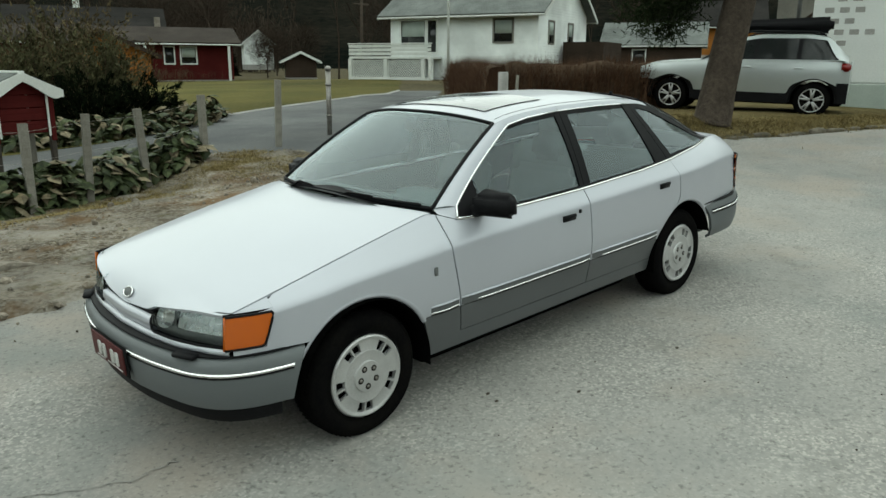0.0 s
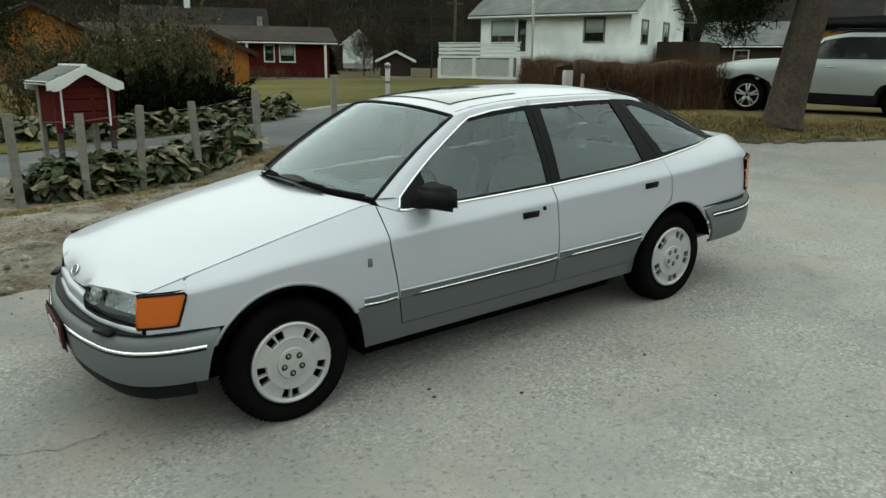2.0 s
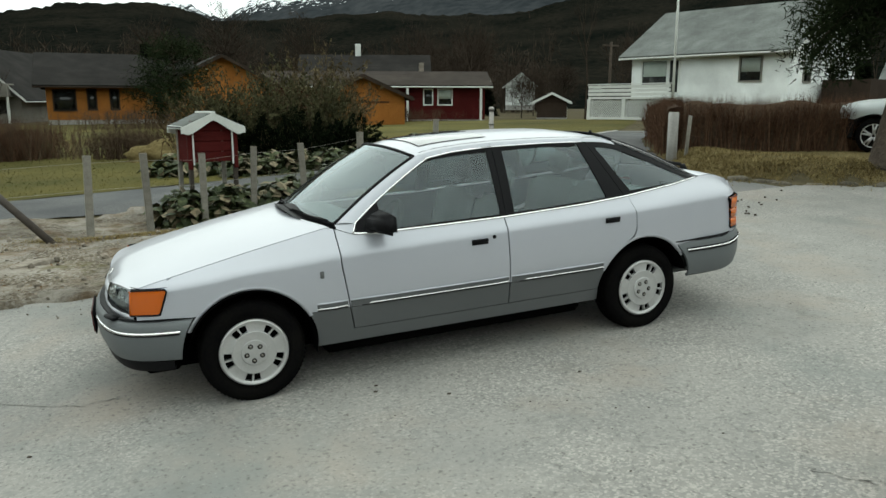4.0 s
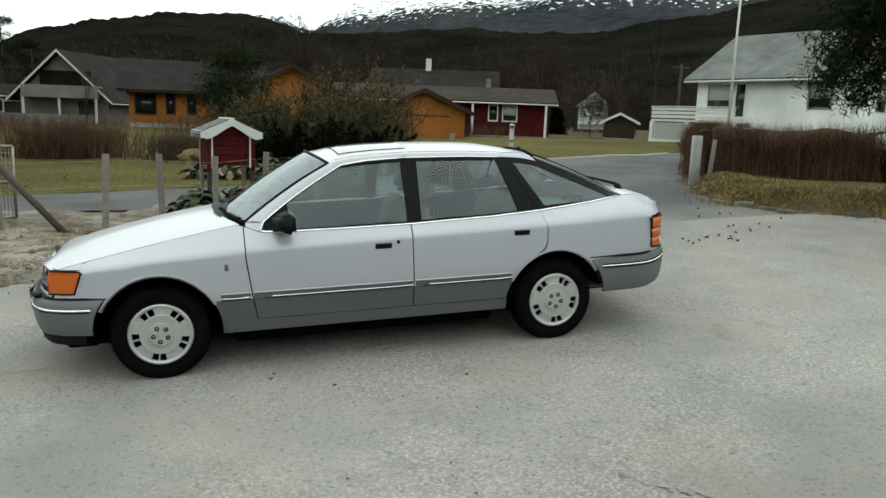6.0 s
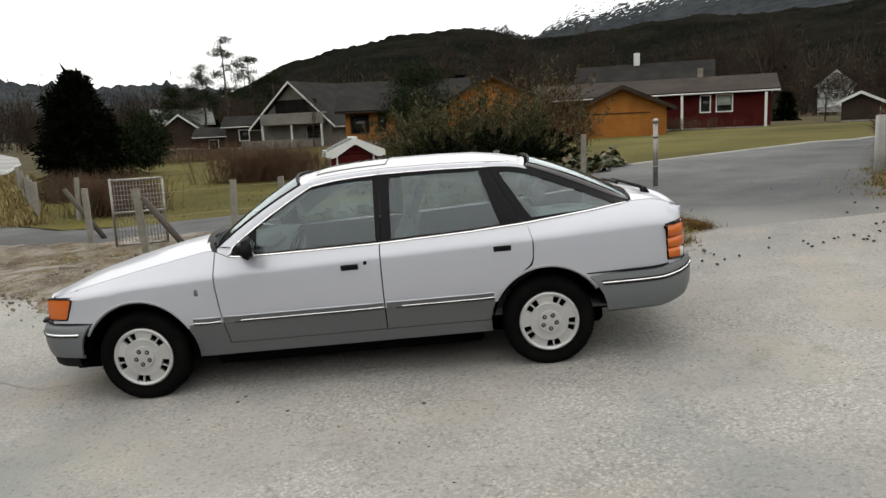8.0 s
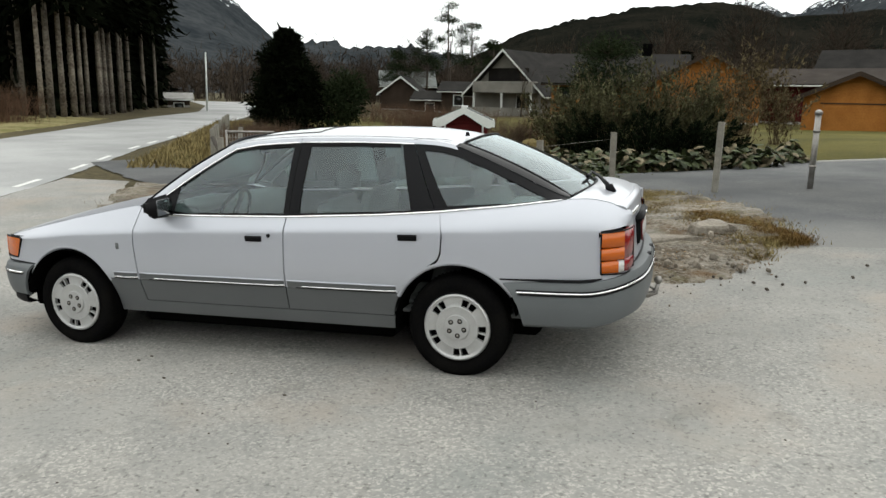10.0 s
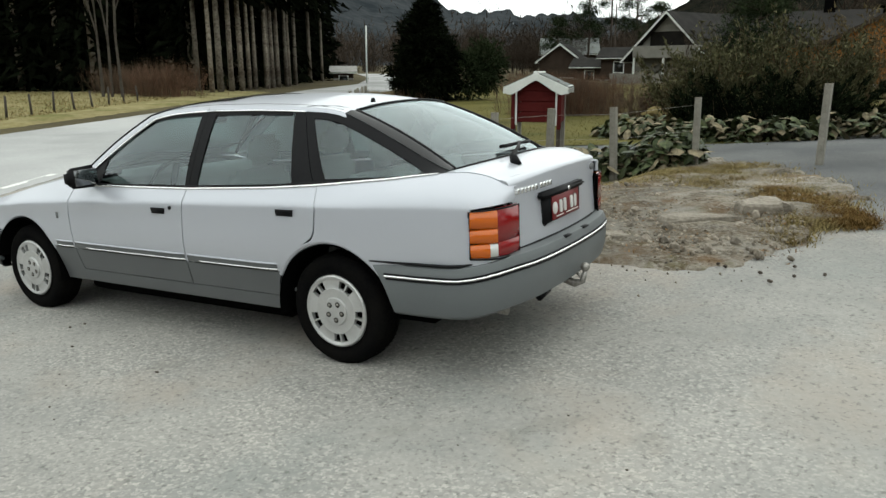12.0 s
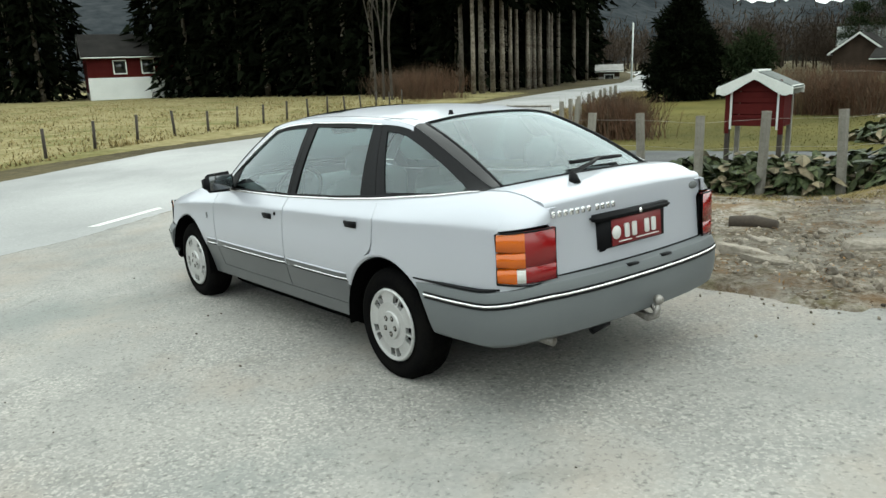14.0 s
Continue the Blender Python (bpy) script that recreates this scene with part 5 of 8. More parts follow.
# rear wiper
w = part("rear_wiper", tube_bm([rows_rear[k][1] + Vector((.02, 0, .02)) for k in range(8, 17)], .011, 6), M["black"], car, "black rear wiper")
part("wiper_arm", tube_bm([(3.585, -.27, 1.06), (3.57, -.26, 1.10), (3.50, -.02, 1.125), rows_rear[12][1] + Vector((.03, 0, .03))], [.02, .014, .01, .008], 8), M["black"], w)
part("wiper_spindle", tube_bm([(3.60, -.27, 1.05), (3.585, -.27, 1.10)], [.03, .018], 10), M["black"], w)

# tow bar and exhaust
tb = part("tow_bar", tube_bm([(3.60, 0, .42), (3.74, .0, .385), (3.82, .0, .357), (3.865, 0, .375), (3.88, 0, .435)], [.025, .024, .022, .018, .014], 10), M["steel"], car, "grey steel tow bar with ball")
bm = bmesh.new()
bmesh.ops.create_uvsphere(bm, u_segments=16, v_segments=10, radius=.026)
bmesh.ops.translate(bm, verts=bm.verts, vec=(3.88, 0, .458))
part("tow_ball", bm, M["steel"], tb)
part("tow_plate", box_bm((3.745, -.13, .385), (3.76, .03, .44), .004), M["steel"], tb)
part("brace", tube_bm([(3.75, .05, .42), (3.82, .03, .415), (3.86, .005, .39)], .010, 8), M["steel"], tb)
part("socket_cable", tube_bm([(3.75, -.10, .42), (3.76, -.18, .40), (3.755, -.25, .378)], .008, 6), M["black"], tb)
part("socket", tube_bm([(3.755, -.24, .38), (3.75, -.35, .362)], .020, 10), M["black"], tb)
part("exhaust_pipe", tube_bm([(2.9, -.50, .33), (3.52, -.50, .33), (3.64, -.50, .318)], .024, 12), M["steel"], car, "rusty exhaust tail pipe")
part("silencer", box_bm((3.0, -.60, .30), (3.5, -.40, .38), .035, 2), M["matte"], car)

# wheels
def wheel(x, s, spin):
    w = new("wheel")
    w.parent = car
    w.matrix_local = pose(x, s * .832, .31, 0, 0, 0 if s < 0 else 180)
    tyre = lathe_bm([(.205, -.002), (.215, .008), (.228, .000), (.262, -.006), (.288, .004), (.303, .022), (.3085, .045), (.310, .095), (.3085, .145), (.303, .168), (.285, .188), (.25, .195), (.205, .185)], "y", 72)
    part("tyre", tyre, M["rubber"], w, "black road tyre")
    tread = bmesh.new()
    for k in range(72):
        a = 2 * math.pi * k / 72
        for yy, w2 in ((.052, .018), (.095, .016), (.138, .018)):
            add_box(tread, (-.0055, yy - w2, -.002), (.0055, yy + w2, .0012), 0, pose(.31 * math.cos(a), 0, .31 * math.sin(a), 0, 90 - math.degrees(a), 0) @ pose(0, 0, 0, 0, 0, 18 if yy != .095 else -18))
    part("tread", tread, M["rubber"], w, smooth=False)
    # cover with five pairs of slots round a raised middle
    bm = bmesh.new()
    radii = [.0001, .022, .046, .062, .074, .078, .086, .112, .126, .130, .154, .176, .181, .188, .193, .200, .2055]
    deep = [-.014, -.014, -.0145, -.0145, -.013, -.004, -.003, -.004, -.006, -.004, -.003, -.002, -.004, -.008, -.009, -.004, .010]
    seg = 100
    ring = [[bm.verts.new((r * math.cos(2 * math.pi * k / seg), d, r * math.sin(2 * math.pi * k / seg))) for k in range(seg)] for r, d in zip(radii, deep)]
    for i in range(len(radii) - 1):
        for k in range(seg):
            if i in (9, 10) and k % 20 in (5, 6, 7, 8, 10, 11, 12, 13):
                continue
            bm.faces.new((ring[i][k], ring[i][(k + 1) % seg], ring[i + 1][(k + 1) % seg], ring[i + 1][k]))
    # walls of the slots, turned back towards the rim
    for e in [e for e in bm.edges if len(e.link_faces) == 1 and .125 < math.hypot(e.verts[0].co.x, e.verts[0].co.z) < .18 and .125 < math.hypot(e.verts[1].co.x, e.verts[1].co.z) < .18]:
        p, q = e.verts
        bm.faces.new((p, q, bm.verts.new(q.co + Vector((0, .022, 0))), bm.verts.new(p.co + Vector((0, .022, 0)))))
    bmesh.ops.recalc_face_normals(bm, faces=bm.faces)
    if sum(f.normal.y * f.calc_area() for f in bm.faces) > 0:
        bmesh.ops.reverse_faces(bm, faces=bm.faces)
    bmesh.ops.rotate(bm, verts=bm.verts, cent=(0, 0, 0), matrix=Matrix.Rotation(radians(spin), 3, 'Y'))
    cover = part("wheel_cover", bm, M["cap"], w, "silver wheel cover with paired slots")
    sp = cover.modifiers.new("sharp", "EDGE_SPLIT")
    sp.split_angle = radians(30)
    for k in range(5):
        a = radians(72 * k + 34.2 - spin)
        c, d = .047 * math.cos(a), .047 * math.sin(a)
        nut = part("wheel_nut", tube_bm([(c, -.0150, d), (c, -.010, d)], .0155, 14), M["hole"], cover, "dark socket round a steel nut")
        part("nut_head", tube_bm([(c, -.0185, d), (c, -.010, d)], .0085, 6), M["steel"], nut)
    # near-black disc stands in for the shade behind the slots
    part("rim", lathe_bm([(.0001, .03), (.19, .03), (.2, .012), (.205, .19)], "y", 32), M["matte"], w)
    return w


for x in (0.0, 2.77):
    for s in (-1, 1):
        wheel(x, s, -12 if x == 0 else -27)

# cabin
def seat(x, y, width=.50, back=True, head=True, h=.34):
    st = new("seat")
    st.parent = car
    st.matrix_local = pose(x, y, h)
    part("cushion", box_bm((-.27, -width / 2, .0), (.27, width / 2, .16), .05, 3), M["seat"], st, "pale grey velour")
    b = part("backrest", box_bm((-.075, -width / 2, 0), (.075, width / 2, .60), .055, 3), M["seat"], st)
    b.matrix_local = pose(.27, 0, .10, 0, 17, 0)
    if head:
        hr = part("headrest", box_bm((-.05, -.135, 0), (.05, .135, .19), .045, 3), M["seat"], st)
        hr.matrix_local = pose(.46, 0, .70, 0, 12, 0)


seat(1.42, -.36)
seat(1.42, .36)
seat(2.32, -.32, .66)
seat(2.32, .34, .66)
bm = bmesh.new()
rows = []
for y in np.linspace(-.72, .72, 15):
    rows.append([(.46, y, .93), (.60, y, .945), (.74, y, .955), (.86, y, .94), (.90, y, .88), (.88, y, .72), (.80, y, .5)])
add_grid(bm, rows, (1, 0, 1))
part("dashboard", bm, M["inner"], car)
part("binnacle", box_bm((.72, -.58, .92), (.93, -.16, 1.005), .03, 2), M["inner"], car)
bm = bmesh.new()
bm2 = [(.185 * math.cos(a), .185 * math.sin(a), 0) for a in np.linspace(0, 2 * math.pi, 33)]
add_tube(bm, bm2, .014, 8, False)
add_box(bm, (-.17, -.03, -.02), (.17, .03, .0), .01)
bmesh.ops.transform(bm, matrix=pose(1.02, -.37, .885, 0, -65, 0), verts=bm.verts)
part("steering_wheel", bm, M["black"], car)
part("parcel_shelf", box_bm((2.85, -.62, .90), (3.36, .62, .92), .006), M["liner"], car, "pale grey parcel shelf")
for y in (-.45, .45):
    bm = lathe_bm([(.0001, .012), (.085, .012), (.10, .0)], "z", 24)
    bmesh.ops.translate(bm, verts=bm.verts, vec=(3.1, y, .921))
    part("speaker", bm, M["dash"], car)
part("cabin_floor", box_bm((.6, -.74, .36), (3.3, .74, .38)), M["dash"], car)


# ---- plants: builders ----
def soup(name, tris, material, parent=None, label="", category="", kind="", smooth=False):
    """A mesh of loose triangles from an array of shape (n, 3, 3)."""
    v = np.asarray(tris, dtype=float).reshape(-1, 3)
    me = bpy.data.meshes.new(name)
    n = len(v) // 3
    me.from_pydata(v.tolist(), [], np.arange(n * 3).reshape(-1, 3).tolist())
    me.materials.append(material)
    ob = new(name, me)
    if parent:
        ob.parent = parent
    return tagged(ob, label, category, kind=kind)


rng = np.random.default_rng(7)


def unit(v):
    return v / (np.linalg.norm(v, axis=-1, keepdims=True) + 1e-9)


def sprays(centres, size, aspect=0.35, out=None, spread=0.8):
    """Narrow triangles at the centres, pointing roughly outwards."""
    n = len(centres)
    d = rng.normal(size=(n, 3))
    if out is not None:
        d = out + spread * d
    d = unit(d)
    s = unit(np.cross(d, rng.normal(size=(n, 3))))
    L = size * rng.uniform(0.6, 1.3, (n, 1))
    a = centres - s * L * aspect * .5
    b = centres + s * L * aspect * .5
    return np.stack([a, b, centres + d * L], axis=1)


def lobes(specs, n, size, aspect=0.35, shell=0.75):
    """Foliage on the shells of several ellipsoids (cx, cy, cz, rx, ry, rz), with a ragged outline."""
    out = []
    vol = np.array([s[3] * s[4] + s[4] * s[5] for s in specs])
    for s, share in zip(specs, vol / vol.sum()):
        k = int(n * share)
        d = unit(rng.normal(size=(k, 3)))
        r = shell + (1 - shell) * rng.random((k, 1)) + 0.22 * np.sin(d[:, :1] * 9 + s[0] * 5) * np.sin(d[:, 1:2] * 8 + d[:, 2:] * 7)
        c = np.array(s[:3]) + d * r * np.array(s[3:])
        c[:, 2] = np.maximum(c[:, 2], s[2] - s[5] * .9)
        out.append(sprays(c, size, aspect, d, .7))
    return np.concatenate(out)


def twigs(n, area, height, lean=0.35, thick_=0.012, forks=2):
    """Bare stems with forks, as thin three-sided prisms."""
    tris = []
    for _ in range(n):
        x, y = area()
        h = height * rng.uniform(.55, 1.05)
        p = np.array((x, y, 0.0))
        d = unit(np.array((rng.normal() * lean, rng.normal() * lean, 1.0)))
        segs = [(p, d, h, thick_)]
        for _ in range(forks):
            f = rng.uniform(.3, .75)
            segs.append((p + d * h * f, unit(d + rng.normal(size=3) * .45), h * (1 - f) * rng.uniform(.6, 1.0), thick_ * .6))
        for q, e, L, w in segs:
            a = unit(np.cross(e, (0.3, .9, .1)))
            b = np.cross(e, a)
            base = [q + w * (math.cos(t) * a + math.sin(t) * b) for t in (0, 2.1, 4.2)]
            tip = q + e * L
            for i in range(3):
                tris.append((base[i], base[(i + 1) % 3], tip))
    return np.array(tris)


def spruce_crown(h, r, start, n, size):
    """Drooping sprays on whorled limbs, from a height up to the tip."""
    c, o = [], []
    for _ in range(n):
        f = rng.random() ** .8
        z = start + (h - start) * f
        reach = r * (1 - f) ** .8 * rng.uniform(.65, 1.1) + .15
        a = rng.random() * 6.283
        k = rng.uniform(.25, 1)
        c.append((math.cos(a) * reach * k, math.sin(a) * reach * k, z - .35 * reach * k))
        o.append((math.cos(a), math.sin(a), -.55))
    return sprays(np.array(c), size, .42, np.array(o), .45)


def spruce(name, h, r, start, n, size, trunk_r, label, group, bark=None):
    t = thing(name, Matrix.Identity(4), label, "spruce", group)
    path = [(0.02 * math.sin(k), 0.02 * math.cos(k * 1.7), h * k / 6) for k in range(7)]
    part("trunk", tube_bm(path, [trunk_r * (1 - .9 * k / 6) for k in range(7)], 8), bark or M["sprucebark"], t)
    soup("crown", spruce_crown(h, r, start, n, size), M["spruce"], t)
    return t


def place(x, y, dz=0.0, rz=0.0, k=1.0):
    return Matrix.Translation((x, y, land(x, y) + dz)) @ Matrix.Rotation(rz, 4, 'Z')


def bare_tree_tris(h, seed, spread=.5, levels=4, r0=.09):
    """Tapered limbs that fork upwards, three sides each."""
    rg = random.Random(seed)
    tris = []

    def limb(p, d, L, r, lev):
        q = p + d * L
        a = d.cross(Vector((.3, .8, .2))).normalized()
        b = d.cross(a)
        lo = [p + r * (math.cos(t) * a + math.sin(t) * b) for t in (0, 2.1, 4.2)]
        hi = [q + r * .62 * (math.cos(t) * a + math.sin(t) * b) for t in (0, 2.1, 4.2)]
        for i in range(3):
            j = (i + 1) % 3
            tris.append((lo[i], lo[j], hi[j]))
            tris.append((lo[i], hi[j], hi[i]))
        if lev:
            for _ in range(rg.choice((2, 3, 3))):
                e = (d + Vector((rg.gauss(0, spread), rg.gauss(0, spread), rg.gauss(.12, spread * .5)))).normalized()
                limb(p + d * L * rg.uniform(.55, 1), e, L * rg.uniform(.55, .8), r * .58, lev - 1)
    limb(Vector((0, 0, 0)), Vector((0.02, 0.01, 1)), h * .38, r0, levels)
    return [[tuple(v) for v in t] for t in tris]


def plume_bush(name, m, lab, seats, n, reach, rise, k, leaf, aspect, leaf_m, stem_m, sag=.35, fuzz=.09, category="shrub"):
    """A shrub of arching shoots: each a thin tapering stem clothed with small sprays towards its end."""
    t = thing(name, m, lab, category)
    stems, sp, dr = [], [], []
    for _ in range(n):
        x, y, size = seats[rng.integers(len(seats))]
        a, e = rng.random() * 6.283, radians(rng.uniform(*rise))
        L = reach * size * rng.uniform(.55, 1.1)
        d = np.array((math.cos(a) * math.cos(e), math.sin(a) * math.cos(e), math.sin(e)))
        f = np.linspace(0, 1, 7)[:, None]
        base = np.array((x + rng.normal() * .18, y + rng.normal() * .14, land(x, y) - .03))
        pts = base + d * L * f + np.array((0, 0, -sag * L * math.cos(e))) * f ** 2.2 + rng.normal(size=3) * .06 * f
        for p, q, w in zip(pts, pts[1:], np.linspace(.016, .004, 6)):
            u = unit(np.cross(q - p, (.3, .5, .8))) * w
            v = unit(np.cross(q - p, u)) * w
            for g, h in ((u, v), (v, -u), (-u - v, u)):
                stems.append((p + g, p + h, q))
        g = rng.uniform(.22, 1.0, k) ** .8
        c = np.stack([np.interp(g, f[:, 0], pts[:, i]) for i in range(3)], 1)
        tang = unit(np.stack([np.interp(np.minimum(g + .12, 1), f[:, 0], pts[:, i]) - np.interp(g - .1, f[:, 0], pts[:, i]) for i in range(3)], 1))
        sp.append(c + rng.normal(size=(k, 3)) * fuzz * L * (1.15 - g[:, None]))
        dr.append(tang)
    c = np.concatenate(sp)
    c[:, 2] = np.maximum(c[:, 2], .45)
    soup("branchwork", np.array(stems), stem_m, t, "thin brown stems")
    soup("foliage", sprays(c, leaf, aspect, np.concatenate(dr), .55), leaf_m, t)
    return t


# ---- beside the yard: fence, letterbox shelter, planting ----
post = thing("fence_post", Matrix.Translation((.345, 5.95, 1.067 - .885)), "weathered grey square wooden fence post", "fence post", "posts of the garden fence")
bm = box_bm((-.045, -.045, -.40), (.045, .045, .88), .006)
bm.verts.ensure_lookup_table()
part("post", bm, M["post"], post, smooth=False)
part("post_cap", box_bm((-.047, -.047, .878), (.047, .047, .884), .002), M["stone"], post, "sawn pale top")
for x, y, top, lx, ly in ((-2.36, 5.11, 1.06, 2, -3), (-1.13, 5.48, 1.10, -2, 2), (-.40, 5.72, 1.10, 1, -2), (1.08, 6.24, 1.13, 1, 2), (1.93, 6.585, 1.15, -1, -3), (2.97, 6.98, 1.29, 1, -1), (4.51, 7.48, 1.48, 2, 1), (-4.2, 7.3, .95, 3, 0), (-6.3, 11.2, .95, -3, 2)):
    copy_thing(post, Matrix.Translation((x, y, top - .885)) @ pose(0, 0, 0, lx, ly, rng.uniform(-12, 12)))
br = thing("fence_brace", Matrix.Identity(4), "grey diagonal timber brace leaning on a fence post", "fence brace")
part("brace", tube_bm([(-2.30, 5.06, .92), (-1.42, 4.55, .05)], .045, 8), M["darkpost"], br)
br2 = copy_thing(br, Matrix.Translation((-2.75, 3.2, -.05)) @ Matrix.Identity(4))
# grey wire gate
gate = thing("gate", place(-3.05, 5.72, 0, radians(24)), "grey galvanised wire mesh gate standing ajar", "gate")
bm = bmesh.new()
for a, b in (((0, 0, .1), (0, 0, 1.15)), ((.75, 0, .12), (.75, 0, 1.12)), ((0, 0, .12), (.75, 0, .12)), ((0, 0, 1.12), (.75, 0, 1.12)), ((0, 0, .62), (.75, 0, .62))):
    add_tube(bm, [a, b], .02, 8)
part("gate_frame", bm, M["steel"], gate)
bm = bmesh.new()
for k in range(1, 16):
    add_tube(bm, [(k * .047, 0, .12), (k * .047, 0, 1.12)], .004, 4)
for k in range(1, 14):
    add_tube(bm, [(0, 0, .12 + k * .07), (.75, 0, .12 + k * .07)], .004, 4)
part("wire_mesh", bm, M["steel"], gate)
# fence wires between the posts
line = [(-2.36, 5.11, 1.06), (-1.13, 5.48, 1.10), (-.40, 5.72, 1.10), (.345, 5.95, 1.067), (1.08, 6.24, 1.13), (1.93, 6.585, 1.15), (2.97, 6.98, 1.29)]
for zz in (.45, .10):
    wire = thing("fence_wire", Matrix.Identity(4), "thin grey wire strung between the fence posts", "fence wire", "fence wires")
    part("wire", tube_bm([(x, y, z - zz) for x, y, z in line], .002, 4), M["steel"], wire)

# metal post on the drive
mp = thing("metal_post", place(5.95, 8.1), "grey galvanised steel post with a round cap", "post")
part("post", tube_bm([(0, 0, -.1), (0, 0, 1.2)], .045, 12), M["steel"], mp)
part("cap", tube_bm([(0, 0, 1.17), (0, 0, 1.22), (0, 0, 1.25)], [.058, .058, .02], 12), M["steel"], mp)
for k in (.35, .9):
    part("clamp", tube_bm([(0, 0, k), (0, 0, k + .04)], .054, 12), M["steel"], mp)

# red letterbox shelter
hut = thing("letterbox_shelter", Matrix.Translation((.53, 7.12, .0)) @ Matrix.Rotation(radians(14), 4, 'Z') @ Matrix.Diagonal((.87, .80, 1, 1)), "dark red wooden letterbox shelter with white arched gable on posts", "shelter")
HZ0, HZ1 = .87, 1.40
for k in range(4):
    z0 = HZ0 + k * (HZ1 + .1 - HZ0) / 4
    for y0, y1, nm in ((-.32, -.295, "front_board"),):
        part(nm, box_bm((-.385, y0, z0 + .004), (.385, y1, z0 + (HZ1 + .1 - HZ0) / 4 - .004), .006), M["board_red"], hut, smooth=False)
part("back", box_bm((-.42, .30, HZ0), (.42, .325, HZ1 + .08), .004), M["board_red"], hut, smooth=False)
for s in (-1, 1):
    part("side_board", box_bm((s * .41 - .012, -.30, HZ0), (s * .41 + .012, .30, HZ1), .004), M["board_red"], hut, smooth=False)
    for y in (-.31, .31):
        part("leg", box_bm((s * .40 - .035, y - .04, -.05), (s * .40 + .035, y + .04, HZ1 - .02), .006), M["post"] if y > 0 else M["darkpost"], hut, smooth=False)
    part("corner_trim", box_bm((s * .352 - .016, -.365, HZ0 - .04), (s * .352 + .016, -.345, HZ1 + .05), .004), M["trim"], hut, smooth=False)
    part("corner_post", box_bm((s * .405 - .036, -.372, HZ0 - .10), (s * .405 + .036, -.30, HZ1 + .02), .006), M["board_red"], hut, "dark red corner post", smooth=False)
    # roof slopes with battens
    bm = bmesh.new()
    add_box(bm, (0, -.40, 0), (.60, .40, .025), .004, Matrix.Translation((0, 0, 1.60)) @ (Matrix.Rotation(radians(21), 4, 'Y') if s > 0 else Matrix.Rotation(radians(180 - 21), 4, 'Y') @ Matrix.Translation((0, 0, -.025))))
    part("roof_slope", bm, M["tile_grey"], hut, smooth=False)
    for y in (-.41, .41):
        rows = []
        for k in range(13):
            x = s * .57 * k / 12
            top = 1.615 - abs(x) * .384
            d = .11 + .05 * math.sin(min(1, abs(x) / .42) * math.pi * .5) ** 2 * (1 if abs(x) < .42 else max(0, 1 - (abs(x) - .42) / .15)) - (.02 if abs(x) > .50 else 0)
            rows.append([(x, y - .014, top), (x, y - .014, top - d)])
        thick(part("gable_board", grid_bm(rows, (0, -1, 0)), M["trim"], hut, "white painted curved gable board", smooth=False), .025, 1)
    part("eave_board", box_bm((s * .545 - .015, -.40, 1.372), (s * .545 + .015, .40, 1.42), .004), M["trim"], hut, smooth=False)
part("ridge_cap", box_bm((-.05, -.42, 1.60), (.05, .42, 1.632), .006), M["trim"], hut, smooth=False)

# broad-leaved bed
def leaf_bed(name, spots, n, height, leaf, label, dead=.3):
    fresh, dry = [], []
    for _ in range(n):
        x, y, r = spots[rng.integers(len(spots))]
        a, q = rng.random() * 6.283, math.sqrt(rng.random()) * r
        x, y = x + q * math.cos(a), y + q * math.sin(a)
        hh = land(x, y) + height * rng.uniform(.05, 1.0) ** .8 * (1 - .55 * (q / r) ** 2)
        L = leaf * rng.uniform(.6, 1.25)
        t = rng.random() * 6.283
        d = np.array((math.cos(t), math.sin(t), 0))
        s = np.array((-math.sin(t), math.cos(t), 0))
        tilt = rng.uniform(-1.1, .25)
        f = unit(d * math.cos(tilt) + np.array((0, 0, math.sin(tilt))))
        c = np.array((x, y, hh))
        droop = np.array((0, 0, -L * rng.uniform(.05, .4)))
        w = L * rng.uniform(.32, .48)
        b0, m0, tip = c, c + f * L * .5, c + f * L + droop
        el, er = m0 + s * w + droop * .5, m0 - s * w + droop * .5
        el2, er2 = c + f * L * .15 + s * w * .75 + droop * .2, c + f * L * .15 - s * w * .75 + droop * .2
        (dry if rng.random() < dead else fresh).extend([(b0, el2, m0), (el2, el, m0), (el, tip, m0), (b0, m0, er2), (er2, m0, er), (er, m0, tip)])
    soup(name, fresh, M["leaf"], None, label, "leafy plants", "stuff", True)
    soup(name, dry, M["deadleaf"], None, "withered tan leaves among the green plants", "leafy plants", "stuff", True)


spots = [(.05, 6.5, .4), (.6, 6.65, .5), (.75, 6.3, .3), (1.2, 6.8, .5), (1.6, 6.75, .4), (1.9, 7.1, .5), (2.35, 7.1, .42), (2.7, 7.2, .36), (2.55, 6.9, .25), (.15, 6.1, .28), (1.45, 6.5, .25)]
leaf_bed("leafy_plants", spots, 2300, .60, .20, "broad green leafy plants spilling round the fence posts", .22)
spots = [(2.2, 11.2, .5), (2.9, 11.3, .5), (3.6, 11.45, .5), (4.3, 11.8, .5), (5.0, 12.1, .5), (5.6, 12.5, .45), (1.6, 11.1, .4), (6.3, 13.6, .35), (.9, 12.0, .6), (.3, 12.4, .6)]
leaf_bed("leafy_plants", spots, 1500, .55, .22, "broad green leafy plants at the foot of the junipers", .3)

